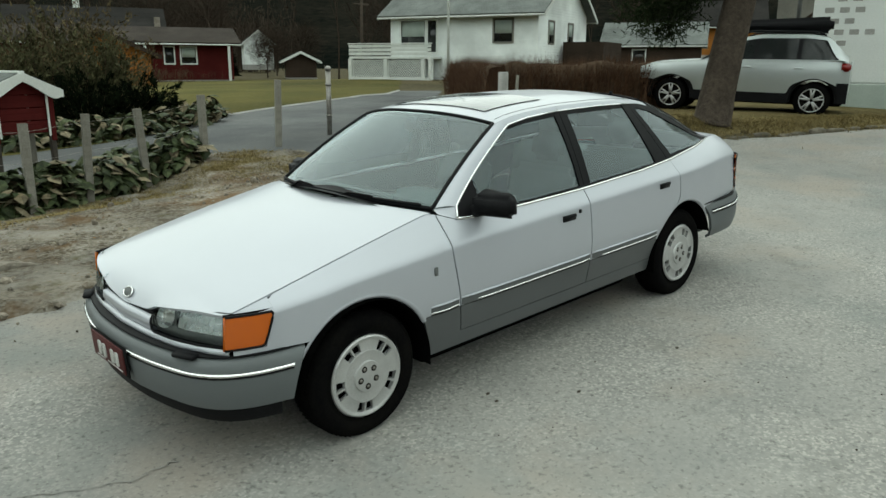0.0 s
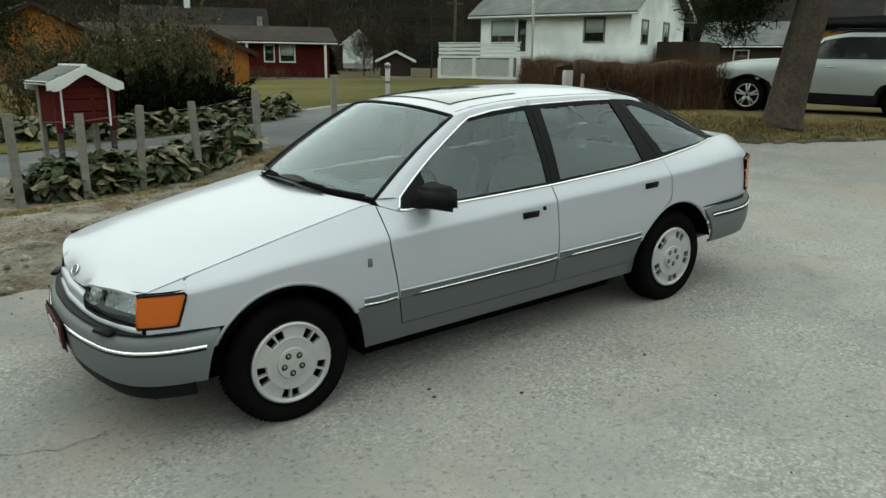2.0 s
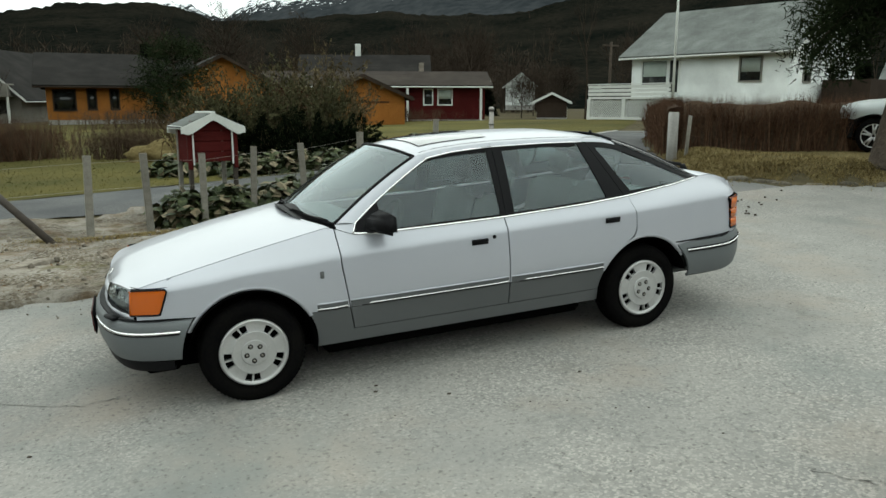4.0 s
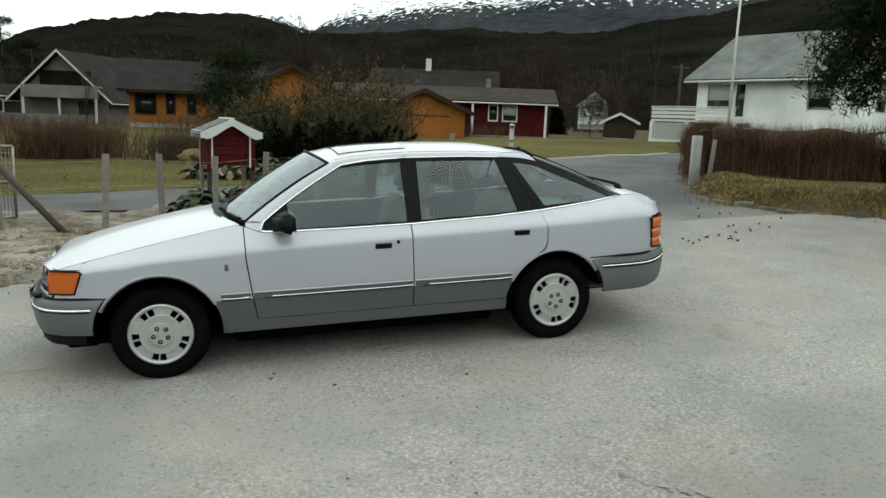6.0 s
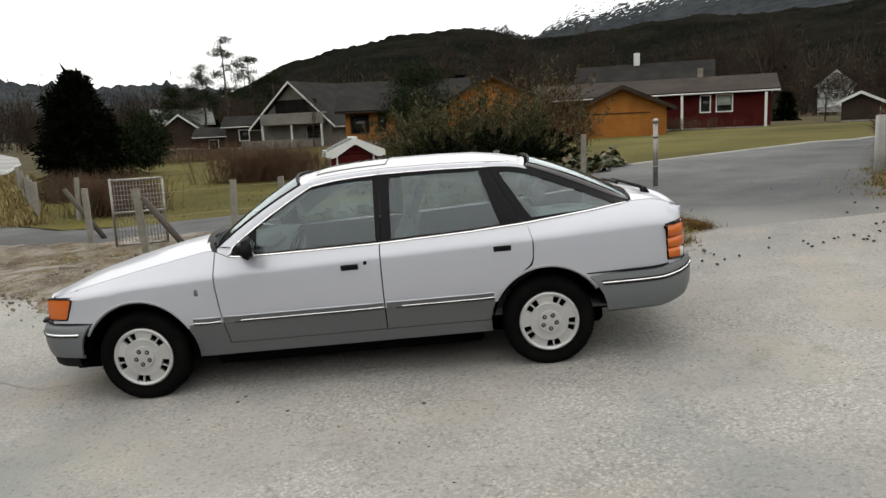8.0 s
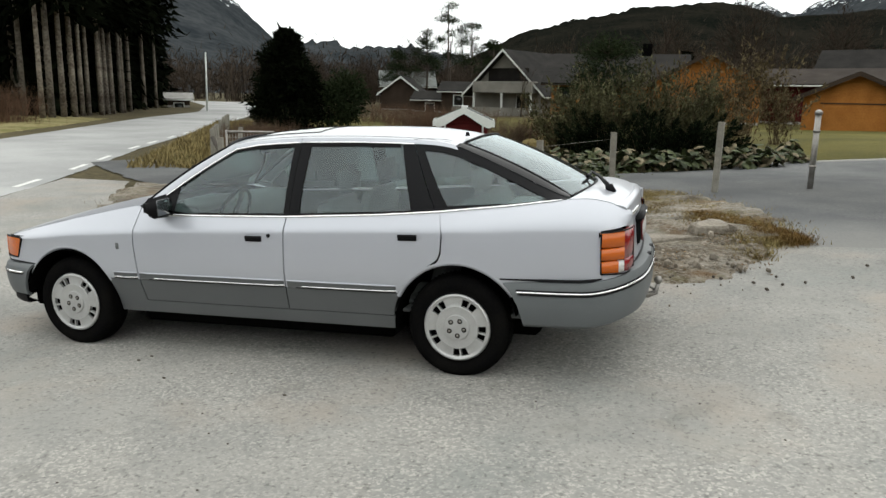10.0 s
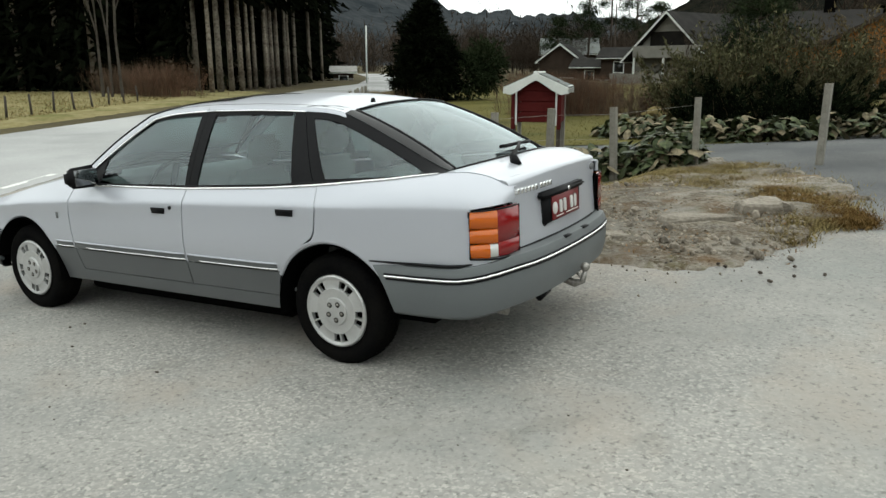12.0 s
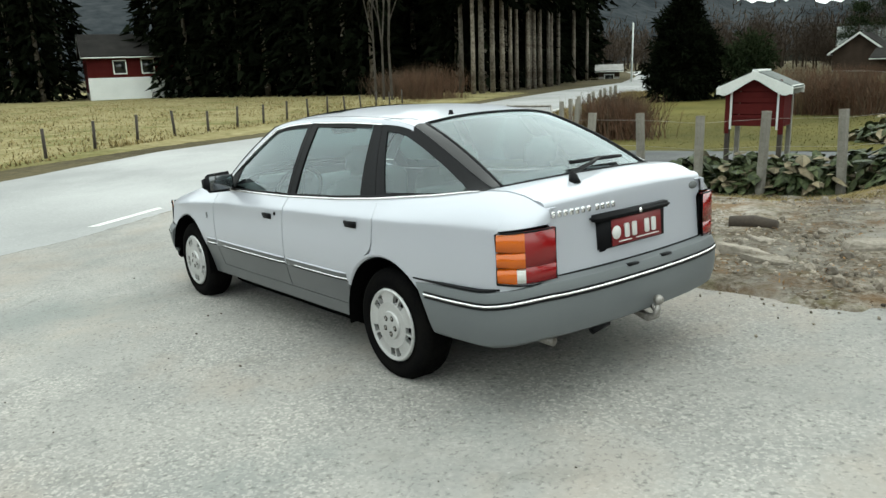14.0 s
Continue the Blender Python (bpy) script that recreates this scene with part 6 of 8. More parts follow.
# dark junipers and the loose olive shrubs behind them
plume_bush("juniper", Matrix.Identity(4), "dark green spreading juniper with layered arching sprays", [(2.3, 12.7, 1.0), (3.1, 12.6, 1.05), (3.9, 12.7, 1.05), (4.6, 13.0, .85), (3.4, 13.2, 1.1), (1.8, 12.9, .8)], 230, 1.55, (12, 68), 130, .105, .34, M["juniper"], M["twig"], .30, .075)
plume_bush("garden_shrub", Matrix.Identity(4), "olive green evergreen garden shrub with loose shoots", [(1.3, 13.8, .85), (2.1, 14.2, 1.0), (2.9, 14.4, 1.05), (3.7, 14.5, .95), (4.5, 14.9, .8)], 190, 2.5, (48, 86), 75, .12, .34, M["shrub"], M["twig"], .22, .10)
plume_bush("garden_shrub", Matrix.Identity(4), "brown half bare garden shrub with upright shoots", [(.7, 14.9, .8), (1.5, 15.3, .9), (5.3, 15.6, .75), (3.3, 15.6, 1.0), (4.3, 16.0, .9)], 120, 2.5, (60, 88), 34, .11, .30, M["deadshrub"], M["redtwig"], .15, .10)

plume_bush("garden_shrub", Matrix.Identity(4), "tall brown half bare shrub on the lawn", [(4.6, 20.2, .95), (5.7, 20.8, 1.05), (6.9, 21.2, .9), (3.6, 20.6, .8)], 130, 3.1, (58, 88), 46, .15, .30, M["deadshrub"], M["twig"], .15, .10)

# rust-brown twig thickets on the lawn and beside the road
for cx, cy, rx, ry, hh, n, m, lab in ((-4.2, 21.0, 2.1, .8, 1.55, 900, M["redtwig"], "rust brown bare twig thicket on the lawn"), (-5.8, 12.2, 1.0, .8, 1.25, 600, M["redtwig"], "reddish bare twig bush beside the fence"), (-9.2, 16.5, 1.0, 1.0, 1.1, 350, M["twig"], "brown bare twig bush beside the road"), (-29.5, 25.0, 2.5, 1.5, 2.4, 500, M["redtwig"], "rust brown bare bushes at the edge of the wood"), (-35.0, 27.0, 3.0, 1.5, 2.2, 500, M["twig"], "brown bare bushes at the edge of the wood"), (-.5, 19.0, 1.6, .7, 1.2, 400, M["twig"], "brown bare twig bush on the lawn"), (-12.5, 40.0, 6.0, 2.0, 1.6, 600, M["redtwig"], "rust brown bare hedge across the lawns"), (1.0, 40.0, 5.0, 2.0, 1.5, 500, M["twig"], "brown bare garden hedge"), (18.0, 46.5, 4.0, .6, 1.3, 300, M["twig"], "bare shrubs in front of the red house")):
    t = thing("twig_bush", place(cx, cy), lab, "bush")
    soup("branchwork", twigs(n // 3, lambda: (rng.normal() * rx * .45, rng.normal() * ry * .45), hh, .22, .013), M["twig"], t)
    soup("brushwood", twigs(n, lambda: (rng.normal() * rx * .47, rng.normal() * ry * .47), hh * .92, .30, .009, 3), m, t)
# pale heap of dead grass and stones by the garden beds
heap = thing("grass_heap", place(.9, 17.2), "pale heap of dead grass on the lawn", "grass heap")
bm = bmesh.new()
bmesh.ops.create_icosphere(bm, subdivisions=4, radius=1)
for v in bm.verts:
    v.co = Vector((v.co.x * 1.5, v.co.y * .8, max(v.co.z, -.1) * .55)) * (1 + .25 * noise.noise(v.co * 2.5) + .1 * noise.noise(v.co * 8))
part("mound", bm, M["drygrass"], heap)

# dry grass over the verge and the bank
def blades(area, n, h0, h1, w=.010, lay=1.0):
    tris = []
    for _ in range(n):
        x, y = area()
        z = land(x, y) + .02
        hh = rng.uniform(h0, h1)
        a = rng.random() * 6.283
        d = np.array((math.cos(a), math.sin(a), 0)) * hh * lay * rng.uniform(.2, .9)
        s = np.array((-math.sin(a), math.cos(a), 0)) * w
        p = np.array((x, y, z))
        tris.append((p - s, p + s, p + d + np.array((0, 0, hh))))
    return tris


def clumps(cs):
    def f():
        x, y, r = cs[rng.integers(len(cs))]
        return x + rng.normal() * r, y + rng.normal() * r
    return f


gl = [(-.5 + k * .42 + rng.normal() * .1, 5.0 + k * .16 + rng.normal() * .22, .22) for k in range(10)] + [(.6, 5.3, .25), (1.4, 5.6, .25), (2.2, 5.9, .25), (2.8, 6.2, .25)] + [(3.4, 6.6, .3), (3.7, 6.0, .35), (4.0, 5.4, .35), (4.3, 4.9, .3), (4.5, 4.2, .3), (4.6, 3.7, .25), (3.8, 5.0, .4), (3.3, 5.6, .4), (2.6, 5.7, .35), (1.9, 5.4, .35), (-1.6, 5.0, .3), (-2.4, 4.8, .35), (-3.2, 5.3, .4), (-3.9, 5.6, .4), (-1.0, 4.9, .3), (3.6, 7.0, .25), (4.75, 3.1, .12), (4.6, 2.6, .1)]
soup("dry_grass", blades(clumps(gl), 80000, .012, .058, .005, 1.9), M["drygrass"], None, "straw and rust coloured dead grass on the verge", "dry grass", "stuff")
soup("dry_grass", blades(clumps([(4.55, 4.25, .13), (4.7, 3.95, .13), (4.85, 3.7, .12), (4.95, 3.5, .11), (5.05, 3.25, .09), (4.4, 4.55, .13), (4.2, 4.95, .12), (3.95, 5.4, .12)]), 42000, .012, .050, .0045, 2.2), M["rustgrass"], None, "rust coloured dead grass at the corner of the verge", "dry grass", "stuff")
gl2 = [(x, bank_front(x) + rng.uniform(.15, 1.3), .22) for x in np.linspace(8.3, 15, 40)] + [(bank_left(y) + rng.uniform(.2, .8), y, .2) for y in np.linspace(4.6, 9, 20)] + [(9.2, 5.2, .6), (9.8, 5.6, .7), (10.2, 4.2, .7), (9.4, 4.0, .6), (11.0, 3.2, .5), (11.2, 5.0, .7)]
soup("dry_grass", blades(clumps(gl2), 46000, .015, .065, .006, 1.7), M["drygrass"], None, "straw coloured dead grass on the bank", "dry grass", "stuff")
ground_patch("bank_turf", [(8.15, 4.45), (8.5, 3.4), (9.5, 2.55), (11.0, 1.85), (13.0, 1.2), (17.0, .1), (19.0, 6.0), (16.0, 15.0), (12.8, 11.9), (10.5, 8.7), (9.55, 7.2), (8.85, 5.9)], .4, .012, M["turf"], "rough straw coloured turf on the bank", "turf", .12)
area = lambda: (lambda a, b: (a, b))(rng.uniform(-9, 3.5), rng.uniform(10.4, 26))
soup("lawn_grass", [t for t in blades(area, 7000, .015, .04, .010)], M["lawn"], None, "short green lawn grass", "grass", "stuff")
area = lambda: (lambda u, v: (-15.2 - .5 * u - v, 2.5 + .88 * u))(rng.uniform(-4, 30), rng.random() ** 1.5 * 34)
soup("field_grass", blades(area, 22000, .04, .14, .03), M["drygrass"], None, "tufted straw coloured field grass", "dry grass", "stuff")
area = lambda: (lambda u, v: (-8.6 - .49 * u + v, 9.6 + .87 * u + v * .5))(rng.uniform(0, 28), rng.uniform(.15, 2.0))
soup("verge_grass", blades(area, 9000, .04, .22, .02), M["drygrass"], None, "brown dead grass along the road verge", "dry grass", "stuff")

# stones along the bank, slabs and rubble in the dirt
def stone_bm(sx, sy, sz, seed, cuts=2):
    bm = bmesh.new()
    bmesh.ops.create_icosphere(bm, subdivisions=cuts, radius=1)
    for v in bm.verts:
        c = v.co.copy()
        k = 1 / max(abs(c.x) ** 3 + abs(c.y) ** 3 + abs(c.z) ** 3, .2) ** (1 / 3)
        v.co = Vector((c.x * sx, c.y * sy, c.z * sz)) * k * (1 + .30 * noise.noise(c * 1.3 + Vector((seed, 0, 0))) + .12 * noise.noise(c * 4.0 + Vector((seed, 3, 0))))
    return bm


stone_meshes = []
for k in range(5):
    o = obj("kerb_stone", stone_bm(.15 + .03 * (k % 3), .085, .060 + .012 * (k % 2), k * 3.3), M["kerb"])
    tagged(o, "rough grey stone edging the grass bank", "stone", "stones edging the bank")
    stone_meshes.append(o)
pts = []
for a, b in zip(BANK, BANK[1:]):
    d = math.hypot(b[0] - a[0], b[1] - a[1])
    pts += [(a[0] + (b[0] - a[0]) * t, a[1] + (b[1] - a[1]) * t, math.atan2(b[1] - a[1], b[0] - a[0])) for t in np.arange(0, 1, .46 / d)]
for i, (x, y, a) in enumerate(pts[:17]):
    m = Matrix.Translation((x, y - .02, 0.0464 * clamp(x, -4.5, 12.5) + 0.04 * clamp(y + 0.8, 0, 4.2) + rng.uniform(-.03, .03))) @ Matrix.Rotation(a + rng.normal() * .35, 4, 'Z')
    if i < 5:
        stone_meshes[i].matrix_world = m
    else:
        copy_thing(stone_meshes[i % 5], m)
def slab_bm(sx, sy, sz):
    """A flat broken slab: an uneven outline, a level top with worn edges."""
    bm = bmesh.new()
    m = int(rng.integers(9, 14))
    ang = np.sort(rng.random(m)) * 6.283
    rad = rng.uniform(.72, 1.12, m)
    top = [(math.cos(a) / max(abs(math.cos(a)), abs(math.sin(a))) ** .7 * r * sx, math.sin(a) / max(abs(math.cos(a)), abs(math.sin(a))) ** .7 * r * sy) for a, r in zip(ang, rad)]
    rings = [[bm.verts.new((x * k, y * k, z + rng.normal() * .006)) for x, y in top] for k, z in ((1.06, -sz), (1.02, sz * .25), (.97, sz * .6), (.86, sz * .75))]
    for a, b in zip(rings, rings[1:]):
        for i in range(m):
            bm.faces.new((a[i], a[(i + 1) % m], b[(i + 1) % m], b[i]))
    mid = bm.verts.new((0, 0, sz * .72))
    for i in range(m):
        bm.faces.new((rings[-1][i], rings[-1][(i + 1) % m], mid))
    bmesh.ops.recalc_face_normals(bm, faces=bm.faces)
    return bm


slab_at = ((3.85, 2.98, .36, .17, .08, 33), (4.32, 3.5, .24, .18, .14, 52), (3.05, 2.38, .30, .13, .06, 12), (2.2, 2.75, .24, .15, .05, 60), (2.95, 2.75, .2, .12, .05, 30), (-1.6, 3.4, .22, .14, .05, 30), (-.5, 3.0, .2, .12, .04, -25), (-3.0, 4.2, .2, .14, .06, 10), (2.55, 2.5, .16, .1, .05, 5), (3.3, 2.2, .2, .1, .05, 20))
for k, (x, y, sx, sy, sz, a) in enumerate(slab_at):
    o = obj("broken_slab", slab_bm(sx, sy, sz), M["stone"], smooth=False)
    tagged(o, "broken pale concrete slab half sunk in the dirt", "slab", "slabs in the verge")
    o.matrix_world = Matrix.Translation((x, y, land(x, y) + .035)) @ pose(0, 0, 0, rng.uniform(-9, 9), rng.uniform(-9, 9), a)
log = thing("dark_log", place(2.62, 3.2, .07, radians(15)), "short dark wet log lying in the dirt", "log")
part("log", tube_bm([(-.2, 0, 0), (0, .02, .01), (.2, 0, 0)], [.06, .07, .055], 10), M["cone"], log)
rub = []
for k in range(2600):
    x, y = (rng.uniform(-3.5, 4.9), rng.uniform(1.35, 5.2)) if k < 1500 else (3.2 + rng.normal() * .9, 2.4 + rng.normal() * .5)
    spill = y < 1.75 + .05 * abs(x - 2)
    if x > 4.75 or (spill and rng.random() < .45):
        continue
    r = rng.uniform(.006, .014) if spill else rng.uniform(.008, .035) * (1 if rng.random() < .93 else 1.8)
    m = Matrix.Translation((x, y, land(x, y) + (.014 if spill else .03) + r * .4)) @ pose(0, 0, 0, rng.uniform(0, 90), rng.uniform(0, 90), rng.uniform(0, 90)) @ Matrix.Diagonal((r, r * rng.uniform(.6, 1), r * rng.uniform(.5, .8), 1))
    rub.append(m)
ico = bmesh.new()
bmesh.ops.create_icosphere(ico, subdivisions=1, radius=1)
iv, iff = [v.co.copy() for v in ico.verts], [[v.index for v in f.verts] for f in ico.faces]
ico.free()


def lumps(name, mats, material, label, category):
    vs, fs = [], []
    for m in mats:
        o = len(vs)
        vs += [tuple(m @ v) for v in iv]
        fs += [[o + i for i in f] for f in iff]
    me = bpy.data.meshes.new(name)
    me.from_pydata(vs, [], fs)
    me.materials.append(material)
    return tagged(new(name, me), label, category, kind="stuff")


lumps("rubble", rub, mat("rubble_stone", (.235, .205, .165), (.12, .10, .075), coarse=4, fine=40, rough=.95, island=.45), "loose grey rubble scattered over the dirt verge", "rubble")
cones = []
for k in range(46):
    if k < 24:
        x = rng.uniform(4.2, 8.0)
        y = 1.45 + (x - 4.2) * .26 + rng.normal() * .16
    elif k < 38:
        x, y = rng.uniform(3.2, 5.2), rng.uniform(1.45, 2.7)
    else:
        x, y = rng.uniform(4.3, 8), rng.uniform(2.5, 7)
    cones.append(Matrix.Translation((x, y, land(x, y) + .035)) @ pose(0, 0, 0, 0, rng.uniform(-20, 20), rng.uniform(0, 180)) @ Matrix.Diagonal((.021, .014, .013, 1)) @ pose(0, 0, 0, 20 * (k % 5), 30 * (k % 3), 0))
lumps("pine_cones", cones, M["cone"], "dark pine cones and clods lying on the drive", "pine cones")
bits = []
for k in range(42):
    x, y = rng.uniform(-2.5, 5.5), rng.uniform(-3.2, -.9)
    r = rng.uniform(.002, .006)
    bits.append(Matrix.Translation((x, y, land(x, y) + .015)) @ Matrix.Diagonal((r * 1.5, r, r * .7, 1)))
for x, y in ((1.04, -1.28), (.69, -.95), (.66, -1.04), (1.9, -1.35), (-1.2, -1.0)):
    bits.append(Matrix.Translation((x, y, land(x, y) + .016)) @ Matrix.Diagonal((.015, .009, .006, 1)))
lumps("grit", bits, M["cone"], "dark grit and bits of bark on the asphalt", "grit")

litter = []
for _ in range(5200):
    if rng.random() < .7:
        x, y = rng.uniform(.8, 4.8), rng.uniform(1.55, 4.6)
    else:
        x, y = rng.uniform(-3.5, 1.0), rng.uniform(2.2, 4.9)
    if noise.noise((x * 1.7, y * 1.7, 9.0)) < -.05:
        continue
    a, r = rng.random() * 6.283, rng.uniform(.008, .028)
    p = np.array((x, y, land(x, y) + .045 + .03 * rng.random()))
    u, w = np.array((math.cos(a), math.sin(a), rng.normal() * .3)), np.array((-math.sin(a), math.cos(a), rng.normal() * .3))
    litter.append((p - u * r, p + u * r * .8 + w * r * .35, p + w * r * .7))
soup("leaf_litter", litter, mat("rust_litter", (.085, .045, .022), (.19, .12, .06), coarse=3, fine=20, rough=.95, island=.5, spec=.03), None, "rust brown dead leaves and twigs scattered on the dirt", "leaf litter", "stuff")

# drain cover
man = thing("drain_cover", Matrix.Translation((1.865, -3.745, land(1.865, -3.745) + .006)) @ pose(0, 0, 0, 0, -SLOPE, 0), "round cast iron drain cover with radial slots set in asphalt", "drain cover")
part("frame_ring", lathe_bm([(.40, .0), (.40, .014), (.335, .018), (.325, .010), (.325, -.03)], "z", 64), M["iron"], man)
part("pit", lathe_bm([(.0001, -.03), (.325, -.03)], "z", 32), M["hole"], man)
bm = bmesh.new()
radii, seg = [.0001, .06, .085, .11, .125, .155, .17, .20, .215, .245, .26, .29, .318], 96
ring = [[bm.verts.new((r * math.cos(2 * math.pi * k / seg), r * math.sin(2 * math.pi * k / seg), .012)) for k in range(seg)] for r in radii]
for i in range(len(radii) - 1):
    for k in range(seg):
        if i in (2, 4, 6, 8, 10) and (k + i) % (12 if i < 4 else 6 if i < 9 else 4) not in ((0, 1, 2) if i < 4 else (0, 1) if i < 9 else (0,)):
            continue
        bm.faces.new((ring[i][k], ring[i][(k + 1) % seg], ring[i + 1][(k + 1) % seg], ring[i + 1][k]))
thick(part("grating", bm, M["iron"], man, smooth=False), .02)
for k in range(40):
    a = 2 * math.pi * k / 40
    part("ring_stud", box_bm((.358, -.008, .013), (.382, .008, .019), .002), M["stone"], man).matrix_local = Matrix.Rotation(a, 4, 'Z')
# tar seams and cracks in the yard
for nm, pts in (("crack", [(-1.22, -1.73), (-1.0, -1.95), (-.72, -2.3), (-.5, -2.7)]), ("crack", [(2.16, -2.85), (2.24, -3.02), (2.36, -3.12), (2.6, -3.3), (2.95, -3.42), (3.4, -3.5)]), ("crack", [(-1.5, -.15), (-1.0, -.43), (-.6, -.4)])):
    fine = []
    for a, b in zip(pts, pts[1:]):
        for t in np.linspace(0, 1, 12, endpoint=False):
            fine.append((a[0] + (b[0] - a[0]) * t + rng.normal() * .012, a[1] + (b[1] - a[1]) * t + rng.normal() * .012))
    rows = [[(x - w, y - w, land(x, y) + .0185), (x + w, y + w, land(x, y) + .0185)] for i, (x, y) in enumerate(fine) for w in [.002 + .004 * abs(noise.noise((x * 3, y * 3, 1)))]]
    tagged(obj(nm, grid_bm(rows, (0, 0, 1)), M["lane"]), "thin dark crack in the asphalt", "crack", kind="structure")
# road markings: broken edge line
def strip_on_road(a, b, w):
    dx, dy = b[0] - a[0], b[1] - a[1]
    l = math.hypot(dx, dy)
    nx, ny = -dy / l * w / 2, dx / l * w / 2
    n = max(2, int(l / .5))
    return grid_bm([[(a[0] + dx * t + s * nx, a[1] + dy * t + s * ny, land(a[0] + dx * t, a[1] + dy * t) + .019) for s in (-1, 1)] for t in np.linspace(0, 1, n)], (0, 0, 1))


near_line = [(-4.35, -1.7), (-5.85, 1.6), (-7.7, 5.9), (-9.2, 8.85), (-12.3, 14.5), (-17.6, 25.5), (-23.8, 38.3), (-31.3, 53.0)]
dist, mark = 0.0, 1.37
for a, b in zip(near_line, near_line[1:]):
    l = math.hypot(b[0] - a[0], b[1] - a[1])
    while mark + 1.3 < dist + l:
        p = lambda q: (a[0] + (b[0] - a[0]) * q / l, a[1] + (b[1] - a[1]) * q / l)
        t = max(mark - dist, 0)
        tagged(obj("edge_line", strip_on_road(p(t), p(t + 1.3), .12), M["linepaint"]), "worn white dash of the road edge line", "road marking", "dashes of the edge line", "structure")
        mark += 3.2
    dist += l

# dark posts of the field fence
fpost = thing("field_post", place(-14.9, 1.2), "thin dark wooden post of the field fence", "fence post", "posts of the field fence")
part("post", tube_bm([(0, 0, -.1), (.01, 0, .78)], [.045, .04], 7), M["darkpost"], fpost)
for k in range(-3, 15):
    if k:
        x, y = -14.9 - .5 * k * 1.62, 1.2 + .86 * k * 1.62
        copy_thing(fpost, place(x, y, rng.uniform(-.06, .06)) @ pose(0, 0, 0, rng.uniform(-4, 4), rng.uniform(-4, 4), 0))
# pale posts along the garden by the road
gp = thing("garden_post", place(-8.0, 12.6), "pale weathered post of the roadside fence", "fence post", "posts of the roadside fence")
part("post", box_bm((-.05, -.05, -.1), (.05, .05, .85), .008), M["post"], gp, smooth=False)
for k in range(1, 9):
    copy_thing(gp, place(-8.0 - .62 * k * 1.3, 12.6 + .95 * k * 1.4) @ pose(0, 0, 0, rng.uniform(-5, 5), rng.uniform(-5, 5), rng.uniform(0, 40)))

# twig hedge, its posts and the leaning pine on the bank
hedge = thing("hedge", Matrix.Identity(4), "dense brown leafless clipped hedge on the bank", "hedge")
legs = [((10.45, 7.95), (13.4, 5.9)), ((10.45, 8.15), (13.9, 13.0))]
tr = []
for (xa, ya), (xb, yb) in legs:
    def spot():
        t = rng.random()
        x, y = xa + (xb - xa) * t + rng.normal() * .15, ya + (yb - ya) * t + rng.normal() * .15
        return x, y
    k = twigs(3000, spot, 1.22, .16, .010, 3)
    base = k[:, :1, :2]
    zs = np.array([land(p[0][0], p[0][1]) for p in k])
    k[:, :, 2] += zs[:, None]
    tr.append(k)
soup("foliage", np.concatenate(tr), M["redtwig"], hedge)
for (xa, ya), (xb, yb) in legs:
    rows = []
    for t in np.linspace(0, 1, 30):
        x, y = xa + (xb - xa) * t, ya + (yb - ya) * t
        nx, ny = -(yb - ya), xb - xa
        l = math.hypot(nx, ny)
        nx, ny = nx / l, ny / l
        z = land(x, y)
        rows.append([(x + nx * o, y + ny * o, z + hh + .08 * noise.noise((x * 2, y * 2, o * 9))) for o, hh in ((.22, 0), (.26, .5), (.16, .95), (0, 1.0), (-.16, .95), (-.26, .5), (-.22, 0))])
    part("core", grid_bm(rows, None), M["twig"], hedge, "dense inner twigs")
gp2 = thing("concrete_post", Matrix.Translation((9.47, 7.05, .45)), "grey concrete post at the corner of the hedge", "post")
part("post", box_bm((-.08, -.08, -.1), (.08, .08, 1.14), .015, 2), M["concrete"], gp2)
bdp = thing("leaning_board", Matrix.Translation((9.72, 6.95, .45)) @ pose(0, 0, 0, 0, 7, 20), "pale wooden board leaning beside the post", "board")
part("board", box_bm((-.06, -.012, -.02), (.06, .012, 1.08), .004), M["post"], bdp)

pine = thing("pine_tree", Matrix.Translation((10.25, 2.9, land(10.25, 2.9))), "thick leaning pine trunk with drooping needle branches", "tree")
tp = [(-.02, 0, -.1), (.0, 0, .0), (.04, -.04, .5), (.12, -.12, 1.3), (.24, -.25, 2.4), (.4, -.4, 4.0), (.55, -.5, 6.5), (.6, -.55, 9.0)]
part("trunk", tube_bm(tp, [.38, .32, .285, .262, .25, .22, .16, .07], 14), M["bark"], pine)
nd = []
for tip, start in (((-.75, 1.05, 1.75), (.25, -.2, 3.0)), ((-.45, 1.3, 2.1), (.28, -.2, 3.2)), ((-1.2, .5, 2.5), (.3, -.3, 3.4)), ((-.2, .9, 1.55), (.25, -.2, 2.8)), ((-1.6, -.9, 3.4), (.35, -.3, 3.9)), ((.9, -1.7, 3.2), (.35, -.3, 3.8)), ((1.6, .9, 3.4), (.4, -.4, 4.2))):
    s, e = Vector(start), Vector(tip)
    mid = (s + e) / 2 + Vector((0, 0, .35))
    part("branch", tube_bm([s, mid, e], [.05, .035, .012], 6), M["bark"], pine)
    for _ in range(300):
        t = rng.uniform(.3, 1.05)
        p = s.lerp(mid, t * 2) if t < .5 else mid.lerp(e, t * 2 - 1)
        nd.append(tuple(p + Vector((rng.normal() * .16, rng.normal() * .16, rng.normal() * .13 - .05))))
